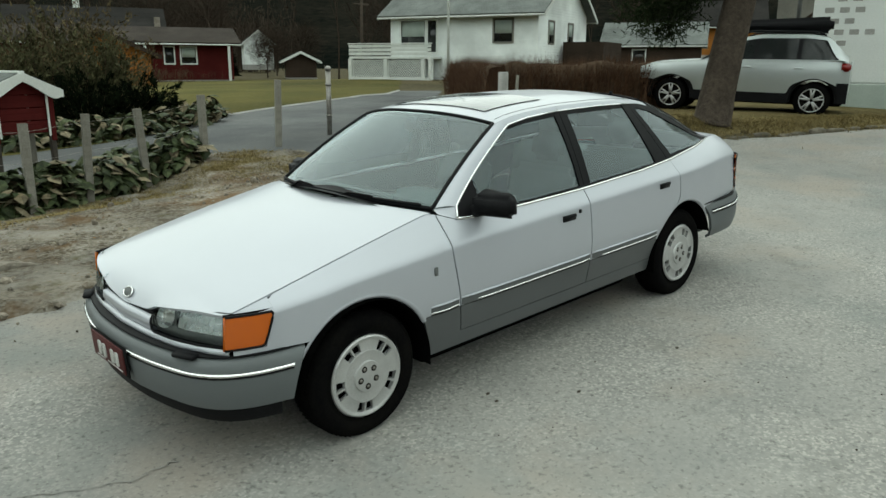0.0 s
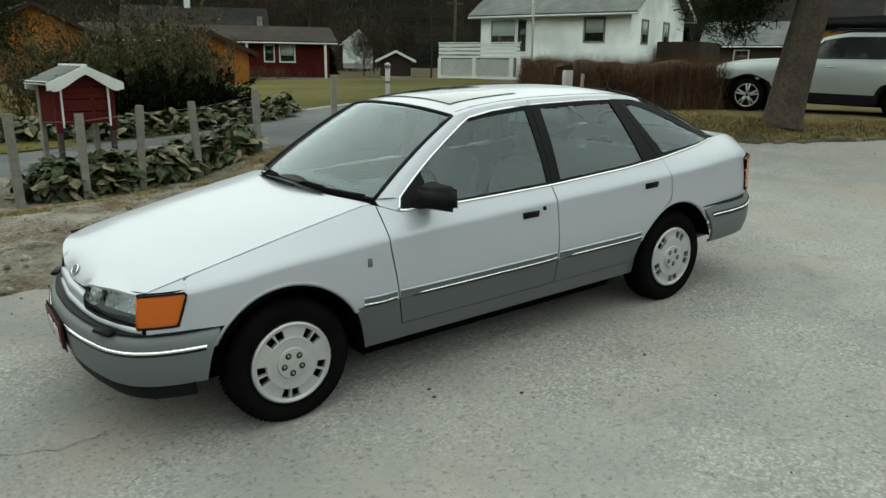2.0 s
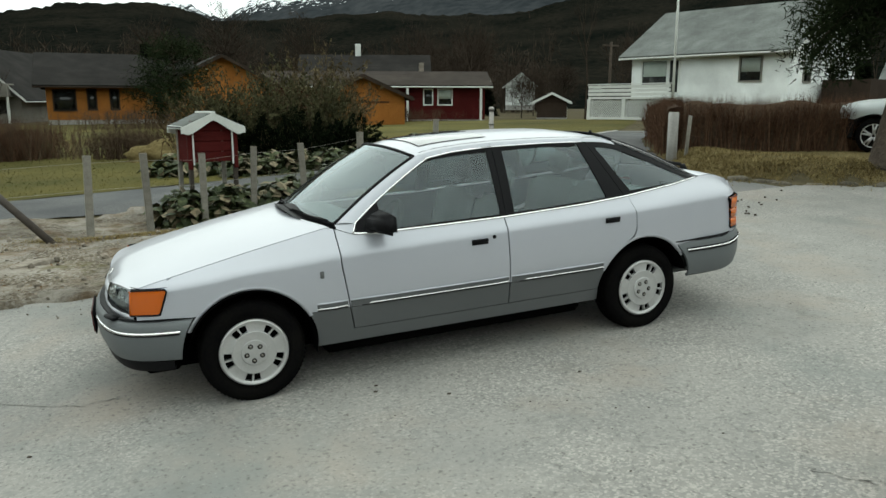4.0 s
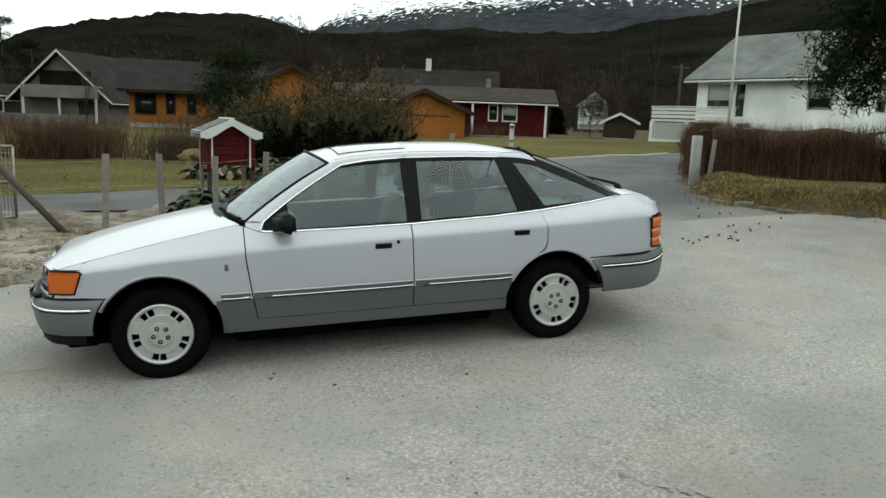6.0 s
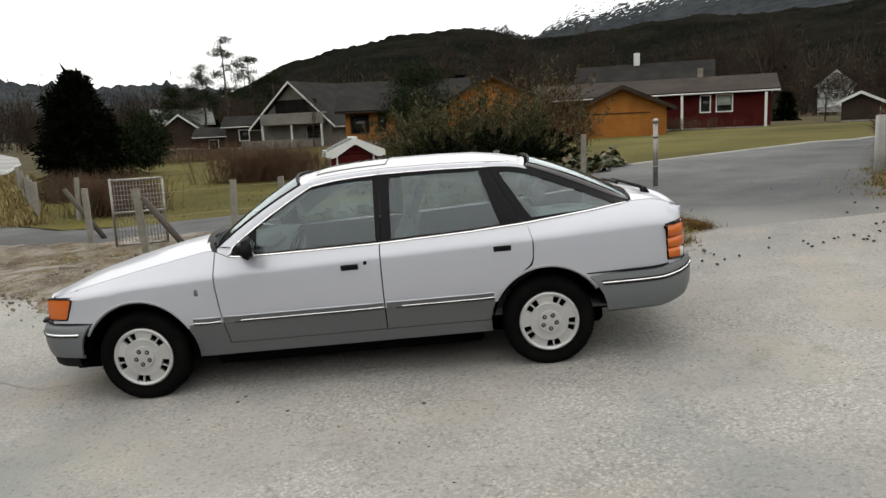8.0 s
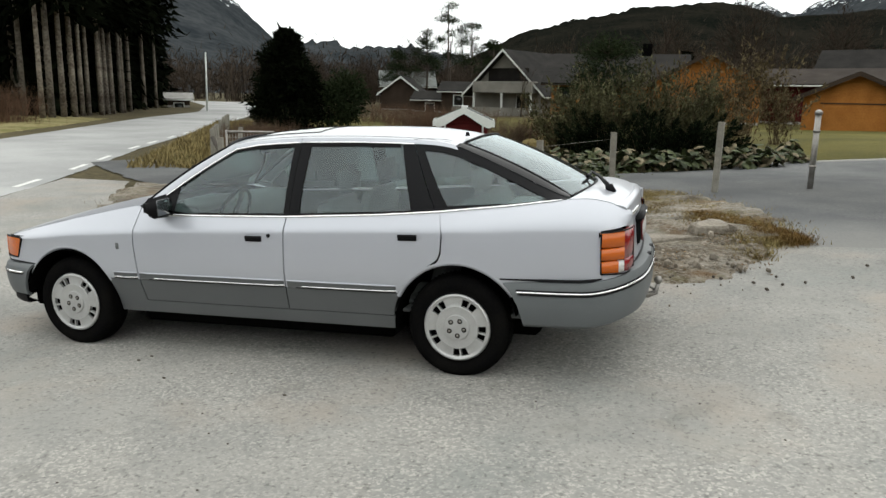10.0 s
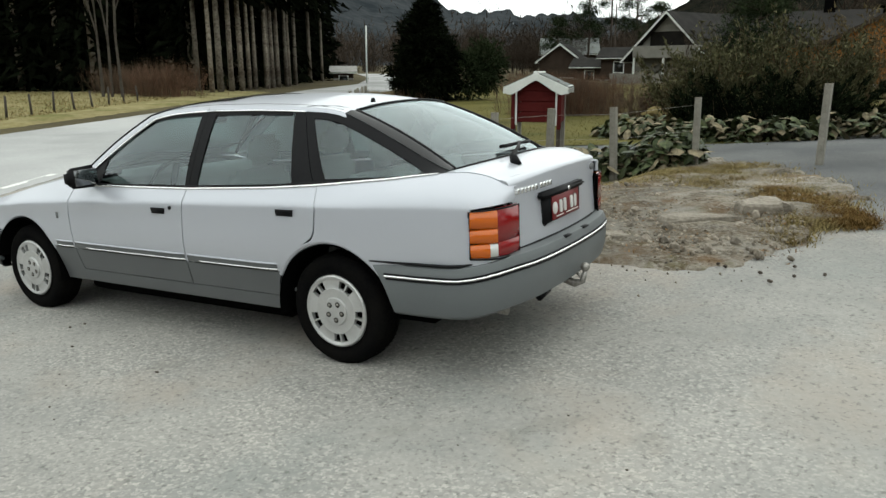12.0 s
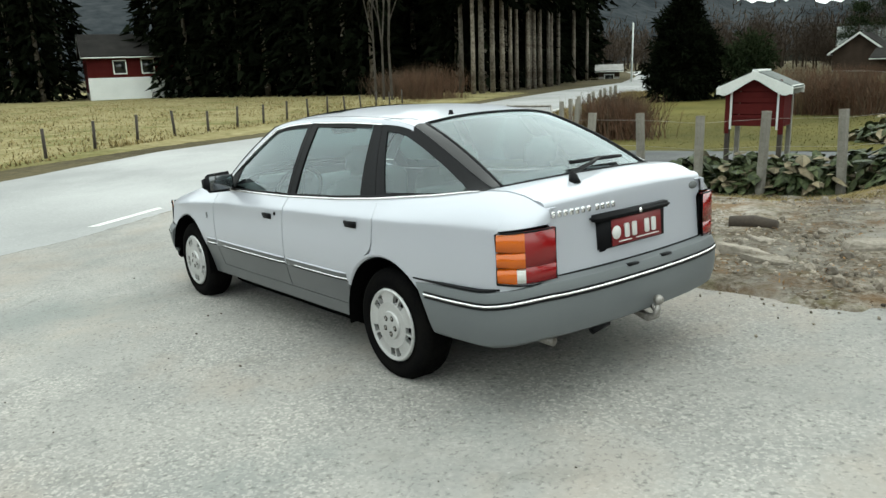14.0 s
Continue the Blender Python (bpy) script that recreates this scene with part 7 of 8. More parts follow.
for _ in range(1600):
    a, q = rng.random() * 6.283, rng.random() ** .5
    zz = rng.uniform(4.2, 9.6)
    rr = 2.1 * (1 - (zz - 4.2) / 7)
    nd.append((.5 + math.cos(a) * rr * q, -.4 + math.sin(a) * rr * q, zz))
soup("needles", np.concatenate([sprays(np.array(nd) + rng.normal(size=(len(nd), 3)) * .07, .15, .16) for _ in range(9)]), M["pine"], pine)

gpn = thing("garden_pine", place(1.15, 24.4), "small dark bushy pine in front of the orange house", "pine")
part("trunk", tube_bm([(0, 0, -.1), (.05, 0, 1.5), (.0, .05, 3.7)], [.10, .08, .03], 8), M["bark"], gpn)
gc = []
for k in range(46):
    a, f = rng.random() * 6.283, rng.uniform(.28, 1.0)
    q = 1.85 * (1.12 - f) ** .6 * rng.uniform(.5, 1.05)
    e = np.array((math.cos(a) * q, math.sin(a) * q, 3.75 * f))
    part("limb", tube_bm([(0.02, 0, 3.75 * f - .3 * q), tuple(e)], [.03, .012], 5), M["bark"], gpn)
    gc.append(e * np.array((.9, .9, 1)) + rng.normal(size=(170, 3)) * np.array((.32, .32, .17)))
soup("needles", sprays(np.concatenate(gc), .22, .14), M["pine"], gpn)

# pale edging between the lawn and the drive
edging = [(4.5, 11.65), (6.3, 13.35), (8.35, 14.25), (11.7, 15.35), (14.0, 16.45), (17.0, 19.45)]
rows = []
for t in np.linspace(0, 5, 70):
    x, y = (float(np.interp(t, range(6), [q[k] for q in edging])) for k in (0, 1))
    y += .05 * noise.noise((x * 1.5, 0, 2.0))
    rows.append([(x + d * .5, y - d, land(x, y) + e) for d, e in ((-.05, .01), (-.045, .05), (.045, .05), (.05, .01))])
tagged(obj("edging", grid_bm(rows, (0, 0, 1)), M["concrete"]), "pale concrete edging between lawn and drive", "edging", kind="structure")


# ---- silver estate car with a roof box on the bank ----
suv = thing("estate_car", Matrix.Translation((13.06, 4.93, .765)) @ pose(0, 0, 0, 0, 1.6, 0) @ Matrix.Identity(4), "pale silver off-road estate car with black roof box", "car")
suv.matrix_world = Matrix.Translation((13.83, 5.68, .785)) @ Matrix.Rotation(radians(-70), 4, 'Z') @ pose(0, 0, 0, 0, 1.5, 0)
sw = curve([(-.85, .70), (-.7, .82), (-.4, .90), (0, .925), (2.8, .925), (3.1, .90), (3.32, .84), (3.42, .75)], .08)
s_top = curve([(-.85, .80), (-.75, .90), (-.4, 1.0), (.3, 1.06), (.75, 1.09), (1.2, 1.10), (2.8, 1.13), (3.3, 1.14), (3.42, 1.06)], .06)


def suv_y(x, z):
    t = s_top(x)
    f = clamp((z - .45) / (t - .45), 0, 1)
    return sw(x) * (.96 + .04 * math.sin(f * 2.2)) - .05 * f ** 6


def suv_sheet(name, xs, lo, hi, material, s, n=12, out=0.0, label=""):
    return part(name, grid_bm([[(x, s * (suv_y(x, lo(x) + (hi(x) - lo(x)) * j / n) + out), lo(x) + (hi(x) - lo(x)) * j / n) for x in xs] for j in range(n + 1)], (0, s, 0)), material, suv, label)


def s_arch(x):
    z = .46
    for c in (0, 2.795):
        d = .43 ** 2 - (x - c) ** 2
        if d > 0:
            z = max(z, .345 + math.sqrt(d))
    return z


for s in (-1, 1):
    suv_sheet("body_side", list(np.linspace(-.85, 3.42, 90)), s_arch, lambda x: s_top(x), M["suv"], s)
    suv_sheet("cladding", [x for x in np.linspace(.42, 2.37, 20)], lambda x: .27, lambda x: .465, M["black"], s, 6, .01, "black lower cladding")
    suv_sheet("cladding", [x for x in np.linspace(-.85, -.40, 8)], lambda x: .28, lambda x: .66, M["black"], s, 6, .01)
    suv_sheet("cladding", [x for x in np.linspace(3.2, 3.42, 6)], lambda x: .30, lambda x: .70, M["black"], s, 6, .01)
    for c in (0, 2.795):
        rows = [[(c + r * math.cos(a), s * (suv_y(clamp(c + r * math.cos(a), -.8, 3.7), .6) + o), .345 + r * math.sin(a)) for r, o in ((.50, .004), (.43, .012), (.41, -.03), (.40, -.35))] for a in np.linspace(-.1, math.pi + .1, 28)]
        part("arch_trim", grid_bm(rows, (0, s, 0)), M["black"], suv)
    # windows and pillars
    def cab(x, f, o=0.0):
        zr = curve([(.55, 1.08), (1.3, 1.54), (1.7, 1.62), (2.6, 1.63), (2.98, 1.58), (3.36, 1.20)], .06)(x)
        zb = s_top(x)
        return (x, s * (.875 - .21 * f + o), zb + (max(zr, zb) - zb) * f)
    part("cabin_side", grid_bm([[cab(x, f) for x in np.linspace(.55, 3.36, 50)] for f in np.linspace(0, 1, 8)], (0, s, 0)), M["suv"], suv)
    part("window_band", grid_bm([[cab(.86 + (3.2 - .86) * u + (.42 * (1 - u) - .27 * u) * v, .03 + .83 * v, .003) for u in np.linspace(0, 1, 20)] for v in np.linspace(0, 1, 6)], (0, s, 0)), M["black"], suv)
    for xa, xb, xc, xd in ((.95, 1.62, 1.60, 1.34), (1.70, 2.42, 2.42, 1.68), (2.50, 3.14, 2.88, 2.50)):
        rows = [[cab((xa * (1 - u) + xb * u) * (1 - v) + (xd * (1 - u) + xc * u) * v, .05 + .78 * v, .006) for u in np.linspace(0, 1, 8)] for v in np.linspace(0, 1, 6)]
        part("side_window", grid_bm(rows, (0, s, 0)), M["dimglass"], suv)
    for x in (1.42, 2.40):
        part("door_handle", box_bm((x, s * .92 - .02, .955), (x + .16, s * .92 + .02, .985), .01), M["suv"], suv)
    part("tail_lamp", box_bm((3.22, s * .80 - .06, .93), (3.42, s * .80 + .06, 1.09), .03, 2), M["red"], suv, "red tail lamp")
    part("headlamp", box_bm((-.86, s * .66 - .12, .74), (-.62, s * .66 + .12, .86), .03, 2), M["clear"], suv)
    part("roof_bar", tube_bm([(1.35, s * .60, 1.62), (1.5, s * .60, 1.69), (2.75, s * .60, 1.69), (2.9, s * .60, 1.62)], .018, 8), M["black"], suv)
    m = part("door_mirror", box_bm((-.06, -.10, -.07), (.06, .10, .07), .03, 2), M["suv"], suv)
    m.location = (.98, s * .99, 1.16)
rz = curve([(.55, 1.08), (1.3, 1.54), (1.7, 1.62), (2.6, 1.63), (2.98, 1.58), (3.36, 1.20)], .06)
part("roof", grid_bm([[(x, u * .665, rz(x) + .035 * (1 - u * u)) for x in np.linspace(1.3, 3.0, 20)] for u in np.linspace(-1, 1, 13)], (0, 0, 1)), M["suv"], suv)
part("windscreen", grid_bm([[(x - .06 * (1 - u * u), u * (.80 - .13 * (x - .55) / .75), rz(x) + .03 * (1 - u * u)) for x in np.linspace(.55, 1.3, 8)] for u in np.linspace(-1, 1, 9)], (-1, 0, 1)), M["dimglass"], suv)
part("rear_window", grid_bm([[(x, u * .66, rz(x)) for x in np.linspace(3.0, 3.38, 6)] for u in np.linspace(-1, 1, 7)], (1, 0, 1)), M["dimglass"], suv)
part("bonnet", grid_bm([[(x, u * (sw(x) - .05), s_top(x) + .05 * (1 - u * u)) for x in np.linspace(-.85, .6, 16)] for u in np.linspace(-1, 1, 13)], (0, 0, 1)), M["suv"], suv)
part("front_end", grid_bm([[(-.85 - .08 * (1 - u * u), u * .70, z) for z in (.28, .5, .66, .82)] for u in np.linspace(-1, 1, 9)], (-1, 0, 0)), M["black"], suv)
part("rear_end", grid_bm([[(3.42 + .04 * (1 - u * u), u * .75, z) for z in (.30, .6, .9, 1.13)] for u in np.linspace(-1, 1, 9)], (1, 0, 0)), M["suv"], suv)
part("underbody", box_bm((-.75, -.75, .24), (3.35, .75, .62), .04), M["matte"], suv)
bm = box_bm((.95, -.42, 1.69), (3.0, .42, 2.0), .09, 3)
for v in bm.verts:
    if v.co.x < 1.8 and v.co.z > 1.85:
        v.co.z -= .12 * (1.8 - v.co.x)
part("roof_box", bm, M["black"], suv, "glossy black roof box")
for x in (0, 2.795):
    for s in (-1, 1):
        w = new("wheel")
        w.parent = suv
        w.matrix_local = pose(x, s * .885, .345, 0, 0, 0 if s < 0 else 180)
        part("tyre", lathe_bm([(.235, .0), (.28, -.006), (.325, .01), (.345, .05), (.345, .18), (.32, .22), (.235, .22)], "y", 40), M["rubber"], w)
        bm = bmesh.new()
        for k in range(5):
            for d in (-.17, .17):
                a = k * 2 * math.pi / 5 + .3
                add_tube(bm, [(.03 * math.cos(a), .01, .03 * math.sin(a)), (.225 * math.cos(a + d), .012, .225 * math.sin(a + d))], [.028, .016], 5)
        part("spokes", bm, M["cap"], w)
        part("rim", lathe_bm([(.0001, .10), (.215, .09), (.225, .005), (.24, .0), (.236, .2)], "y", 40), M["hole"], w)
        part("rim_edge", lathe_bm([(.218, .006), (.228, -.004), (.24, .002)], "y", 40), M["cap"], w)


# ---- houses ----
def window(parent, x0, x1, z0, z1, y, frame_m, blind=True, w=.09, axis=0):
    """A window on the wall plane y (axis 0) or x (axis 1), facing down the axis."""
    def bx(a0, a1, b0, b1, d0, d1, bev=.0):
        return box_bm((a0, d0, b0), (a1, d1, b1), bev) if axis == 0 else box_bm((d0, a0, b0), (d1, a1, b1), bev)
    sgn = -1 if axis == 0 else 1
    o = lambda d: (min(y + sgn * d, y), max(y + sgn * d, y))
    fr = bmesh.new()
    for a0, a1, b0, b1 in ((x0 - w, x1 + w, z1, z1 + w), (x0 - w, x1 + w, z0 - w, z0), (x0 - w, x0, z0, z1), (x1, x1 + w, z0, z1)):
        d = o(.05)
        add_box(fr, (a0, d[0], b0) if axis == 0 else (d[0], a0, b0), (a1, d[1], b1) if axis == 0 else (d[1], a1, b1))
    win = part("window", fr, frame_m, parent, smooth=False)
    d = o(.012)
    part("pane", bx(x0, x1, z0, z1, d[0], d[1]), M["dimglass"], win)
    if blind:
        d = o(.016)
        part("blind", bx(x0 + .04, x1 - .04, z0 + (z1 - z0) * .38, z1 - .02, d[0], d[1]), M["curtain"], win)
    return win


def gable_house(name, m, L, D, eave, ridge, wall_m, roof_m, label, over=.45, base=.0, base_m=None, edge_m=None):
    """A house from (0, 0) to (L, D), its ridge along x; the front is y = 0."""
    hs = thing(name, m, label, "house")
    t = .2
    for a, b in (((0, 0), (L, t)), ((0, D - t), (L, D)), ((0, t), (t, D - t)), ((L - t, t), (L, D - t))):
        part("wall", box_bm((a[0], a[1], base), (b[0], b[1], eave)), wall_m, hs, smooth=False)
    for x in (0, L - t):
        bm = bmesh.new()
        v = [bm.verts.new((x + dx, y, z)) for dx in (0, t) for y, z in ((0.0, eave), (D, eave), (D / 2, ridge))]
        for f in ((0, 1, 2), (5, 4, 3), (0, 3, 4, 1), (1, 4, 5, 2), (2, 5, 3, 0)):
            bm.faces.new([v[i] for i in f])
        part("gable", bm, wall_m, hs, smooth=False)
    if base > -.5:
        bm = bmesh.new()
        add_box(bm, (.02, .02, -.6), (L - .02, D - .02, base + .01))
        part("foundation", bm, base_m or M["concrete"], hs, smooth=False)
    sl = (ridge - eave) / (D / 2)
    for sgn in (0, 1):
        y0, y1 = (-over, D / 2) if sgn == 0 else (D + over, D / 2)
        z0, z1 = eave - over * sl, ridge
        rows = [[(x, y, z + .0) for y, z in ((y0, z0 + .03), (y1, z1 + .03))] for x in np.linspace(-over, L + over, 2)]
        thick(part("roof", grid_bm(rows, (0, 0, 1)), roof_m, hs, smooth=False), .14, 1)
        part("gutter", tube_bm([(-over, y0 + (-.03 if sgn == 0 else .03), z0 + .02), (L + over, y0 + (-.03 if sgn == 0 else .03), z0 + .02)], .06, 6), edge_m or M["trim"], hs)
        for x in (-over, L + over):
            bm = bmesh.new()
            d = Vector((0, y1 - y0, z1 - z0))
            ang = math.atan2(z1 - z0, y1 - y0)
            rows = [[(x - .015, y0 + d.y * k, z0 + d.z * k + .16), (x - .015, y0 + d.y * k, z0 + d.z * k - .06), (x + .015, y0 + d.y * k, z0 + d.z * k - .06), (x + .015, y0 + d.y * k, z0 + d.z * k + .16)] for k in (0, 1)]
            add_grid(bm, rows)
            part("barge_board", bm, edge_m or M["trim"], hs, smooth=False)
    return hs


def facing(x, y, z, az):
    return Matrix.Translation((x, y, z)) @ Matrix.Rotation(radians(az), 4, 'Z')


# white house with balcony
wh = gable_house("white_house", facing(27.38, 32.65, 0.0, -71), 9.35, 8.4, 4.62, 7.15, M["board_white"], M["tile_grey"], "white weatherboard house with grey tiled roof and front balcony", .55, 1.0, M["plaster"])
window(wh, .75, 2.35, 2.75, 4.15, 0, M["trim"])
window(wh, 2.55, 3.1, 2.4, 4.15, 0, M["trim"], False)
window(wh, 6.75, 7.85, 2.95, 4.12, 0, M["board_grey"])
for a in (1.6, 4.9):
    window(wh, a, a + .8, 2.9, 4.05, 9.35, M["board_grey"], True, .09, 1)
part("deck", box_bm((-2.1, -1.35, 2.0), (3.5, -.02, 2.14), .01), M["trim"], wh, smooth=False)
for k in range(3):
    part("rail_board", box_bm((-2.1, -1.38, 2.2 + k * .22), (3.5, -1.34, 2.37 + k * .22), .008), M["trim"], wh, smooth=False)
part("rail_cap", box_bm((-2.14, -1.42, 2.84), (3.54, -1.30, 2.89), .008), M["trim"], wh, smooth=False)
for k in range(3):
    part("rail_board", box_bm((-2.12, -1.34, 2.2 + k * .22), (-2.08, -.02, 2.37 + k * .22), .008), M["trim"], wh, smooth=False)
for x in (-2.05, .45, 2.95, 3.42):
    part("balcony_post", box_bm((x - .12, -1.37, .6), (x + .12, -1.15, 2.0), .01), M["trim"], wh, smooth=False)
for xa, xb in ((-1.9, .32), (.58, 2.82)):
    bm = bmesh.new()
    z0, z1 = .98, 1.95
    for k in np.arange(xa - (z1 - z0), xb, .155):
        for s in (1, -1):
            a, b = max(k, xa), min(k + z1 - z0, xb)
            if b - a < .05:
                continue
            pa, pb = ((a, z0 + a - k), (b, z0 + b - k)) if s > 0 else ((a, z1 - (a - k)), (b, z1 - (b - k)))
            dx, dz = pb[0] - pa[0], pb[1] - pa[1]
            l = math.hypot(dx, dz)
            n = (-dz / l * .022, dx / l * .022)
            yy = -1.30 - .012 * s
            vv = [bm.verts.new((pa[0] + q * n[0], yy, pa[1] + q * n[1])) for q in (-1, 1)] + [bm.verts.new((pb[0] + q * n[0], yy, pb[1] + q * n[1])) for q in (1, -1)]
            bm.faces.new(vv)
    thick(part("lattice", bm, M["trim"], wh, "white diamond lattice panel", smooth=False), .012)
    # dark sheet for the shade under the deck, behind the lattice
    part("lattice_backing", box_bm((xa, -1.18, z0), (xb, -1.16, z1)), M["hole"], wh, smooth=False)
part("plinth_beam", box_bm((-2.17, -1.38, .75), (3.5, -1.2, .97), .01), M["trim"], wh, smooth=False)
bm = bmesh.new()
add_box(bm, (9.6, 3.4, 1.0), (12.0, 7.2, 3.0))
part("annex", bm, M["board_brown"], wh, smooth=False)

fl = thing("flagpole", place(19.5, 19.3), "slim white painted flagpole with a round top", "flagpole")
part("pole", tube_bm([(0, 0, -.1), (0, 0, 8.5)], [.06, .035], 10), M["trim"], fl)
bm = bmesh.new()
bmesh.ops.create_uvsphere(bm, u_segments=10, v_segments=8, radius=.08)
bmesh.ops.translate(bm, verts=bm.verts, vec=(0, 0, 8.55))
part("finial", bm, M["trim"], fl)

# long red house
rh = gable_house("red_house", facing(9.35, 53.9, .38, -19.1), 16.9, 6.5, 2.75, 3.75, M["board_red"], M["tile_brown"], "long low dark red wooden house with white posts", .55, .15)
for x in (10.9, 16.55):
    part("porch_post", box_bm((x - .09, -.55, -.1), (x + .09, -.40, 2.62), .01), M["trim"], rh, smooth=False)
window(rh, 13.3, 14.3, 1.3, 2.4, 0, M["trim"])
window(rh, 12.2, 12.8, 1.3, 2.4, 0, M["trim"], False)
window(rh, 8.3, 9.1, 1.9, 2.5, 0, M["trim"], False)
part("chimney", box_bm((11.9, 3.4, 3.6), (12.3, 3.8, 4.6), .02), M["stone"], rh, smooth=False)
rh2 = gable_house("dark_roofed_house", facing(14.0, 62.0, .4, -19.1), 11.0, 7.0, 3.4, 5.6, M["board_brown"], M["tile_dark"], "dark roofed house behind the red house", .5, .1, None, M["board_brown"])
part("chimney", box_bm((4.6, 3.2, 5.3), (5.1, 3.7, 6.7), .02), M["trim"], rh2, smooth=False)

# orange shed, gable to the front
osd = gable_house("orange_shed", facing(14.7, 37.3, .30, -12) @ Matrix.Rotation(radians(90), 4, 'Z'), 9.0, 4.9, 1.85, 2.95, M["board_orange"], M["tile_dark"], "orange boarded shed with a dark low gable roof", .45, .1, None, M["board_brown"])
part("door_line", box_bm((-.03, .9, 1.50), (-.005, 4.1, 1.56), .004), M["board_brown"], osd, smooth=False)

# orange house
oh = gable_house("orange_house", facing(-5.25, 51.0, .45, 2), 9.0, 8.0, 2.65, 4.6, M["board_orange"], M["tile_dark"], "orange boarded house with dark hipped tile roof", .7, .2, None, M["board_brown"])
window(oh, .45, 1.7, .85, 2.1, 0, M["board_brown"], False)
window(oh, 2.5, 2.95, .9, 2.15, 0, M["board_brown"], False)
window(oh, 3.9, 4.35, .9, 2.15, 0, M["board_brown"], False)
part("chimney", box_bm((6.2, 3.6, 4.4), (6.9, 4.3, 5.5), .02), M["matte"], oh, smooth=False)
ow = gable_house("orange_wing", facing(8.6, 46.6, .45, 2) @ Matrix.Rotation(radians(90), 4, 'Z'), 7.0, 6.4, 2.6, 4.25, M["board_orange"], M["tile_dark"], "orange gabled wing of the garden house", .5, .1, None, M["board_brown"])

# pale gable house with balcony and fence
gh = gable_house("gable_house", facing(-7.86, 61.75, -.1, -22) @ Matrix.Rotation(radians(90), 4, 'Z'), 12.0, 7.6, 2.6, 6.0, M["board_grey"], M["tile_dark"], "pale gabled house with dark roof and upper balcony", .75, .2)
part("balcony", box_bm((-1.1, .4, 2.3), (-.05, 6.8, 3.3), .02), M["board_grey"], gh, smooth=False)
# flat dark sheet on the wall paints the shaded balcony recess
part("recess", box_bm((-.02, 1.4, 3.3), (.0, 5.8, 4.5), .0), M["hole"], gh, smooth=False)
for y in (.5, 3.6, 6.7):
    part("balcony_post", box_bm((-1.05, y - .08, 0), (-.9, y + .08, 2.4), .01), M["trim"], gh, smooth=False)
window(gh, 1.2, 2.6, .8, 2.1, 0.0, M["trim"], False, .09, 1)
gf = thing("garden_fence", facing(-15.9, 61.2, -.1, 8), "pale boarded garden fence", "fence")
for k in range(13):
    part("board", box_bm((k * .55, -.02, 0), (k * .55 + .52, .02, 1.0), .01), M["board_grey"], gf, smooth=False)

# smaller far buildings
for nm, m, L, D, e, r, wm, rm, lab in (
    ("far_house", facing(54.5, 92.0, 1.4, -25) @ Matrix.Rotation(radians(90), 4, 'Z'), 5.5, 4.0, 3.0, 4.6, M["board_white"], M["tile_dark"], "white gabled house on the far slope"),
    ("small_shed", facing(36.4, 54.2, .4, -30) @ Matrix.Rotation(radians(90), 4, 'Z'), 3.2, 2.7, 1.55, 2.2, M["board_brown"], M["tile_grey"], "small dark shed with a pale gable edge"),
    ("far_house", facing(-24.5, 77.5, .2, 12) @ Matrix.Rotation(radians(90), 4, 'Z'), 6, 4.6, 1.9, 3.6, M["board_brown"], M["tile_dark"], "small dark gabled house far across the lawns"),
    ("far_shed", facing(-24.0, 74.0, .1, 5), 4.2, 3.0, 1.4, 2.1, M["board_brown"], M["tile_dark"], "dark low shed beside the lawns"),
    ("far_shed", facing(-20.0, 71.0, .1, 5), 4.5, 3.5, 2.3, 3.1, M["board_brown"], M["tile_dark"], "dark outbuilding beside the pale house"),
    ("far_house", facing(-35.0, 92.0, 1.0, 25), 7, 5, 2.2, 4.0, M["board_brown"], M["tile_grey"], "brown house beyond the lawns"),
    ("roadside_shed", facing(-47.6, 63.0, .2, 38), 2.2, 2.0, .8, 1.25, M["board_brown"], M["concrete"], "low brown shed with a pale roof by the road"),
    ("farm_house", facing(-62.5, 15.0, .55, 78), 7.0, 6, 3.2, 4.9, M["board_red"], M["tile_dark"], "red farmhouse with white foundation beside the wood"),
    ("brown_garage", facing(47.5, 31.5, 1.2, -62), 7.0, 5, 2.1, 3.6, M["board_brown"], M["tile_grey"], "brown garage with a grey roof behind the hedge"),
    ("far_house", facing(58.0, 34.0, 2.5, -60), 9.0, 6, 2.6, 4.6, M["board_orange"], M["tile_dark"], "ochre house on the slope behind the hedge"),
    ("neighbour_house", facing(25.6, 8.8, .9, -74), 10.0, 7, 4.6, 6.4, M["board_grey"], M["tile_dark"], "grey house with an outside stair")):
    g = gable_house(nm, m, L, D, e, r, wm, rm, lab, .4, .1)
    window(g, L * .3, L * .3 + .9, e - 1.5, e - .5, 0, M["trim"], False)
    if nm == "farm_house":
        part("foundation_wall", box_bm((-.02, -.06, -.6), (L + .02, -.01, 1.35)), M["plaster"], g, smooth=False)
        window(g, L * .62, L * .62 + .9, e - 1.5, e - .4, 0, M["trim"], False)

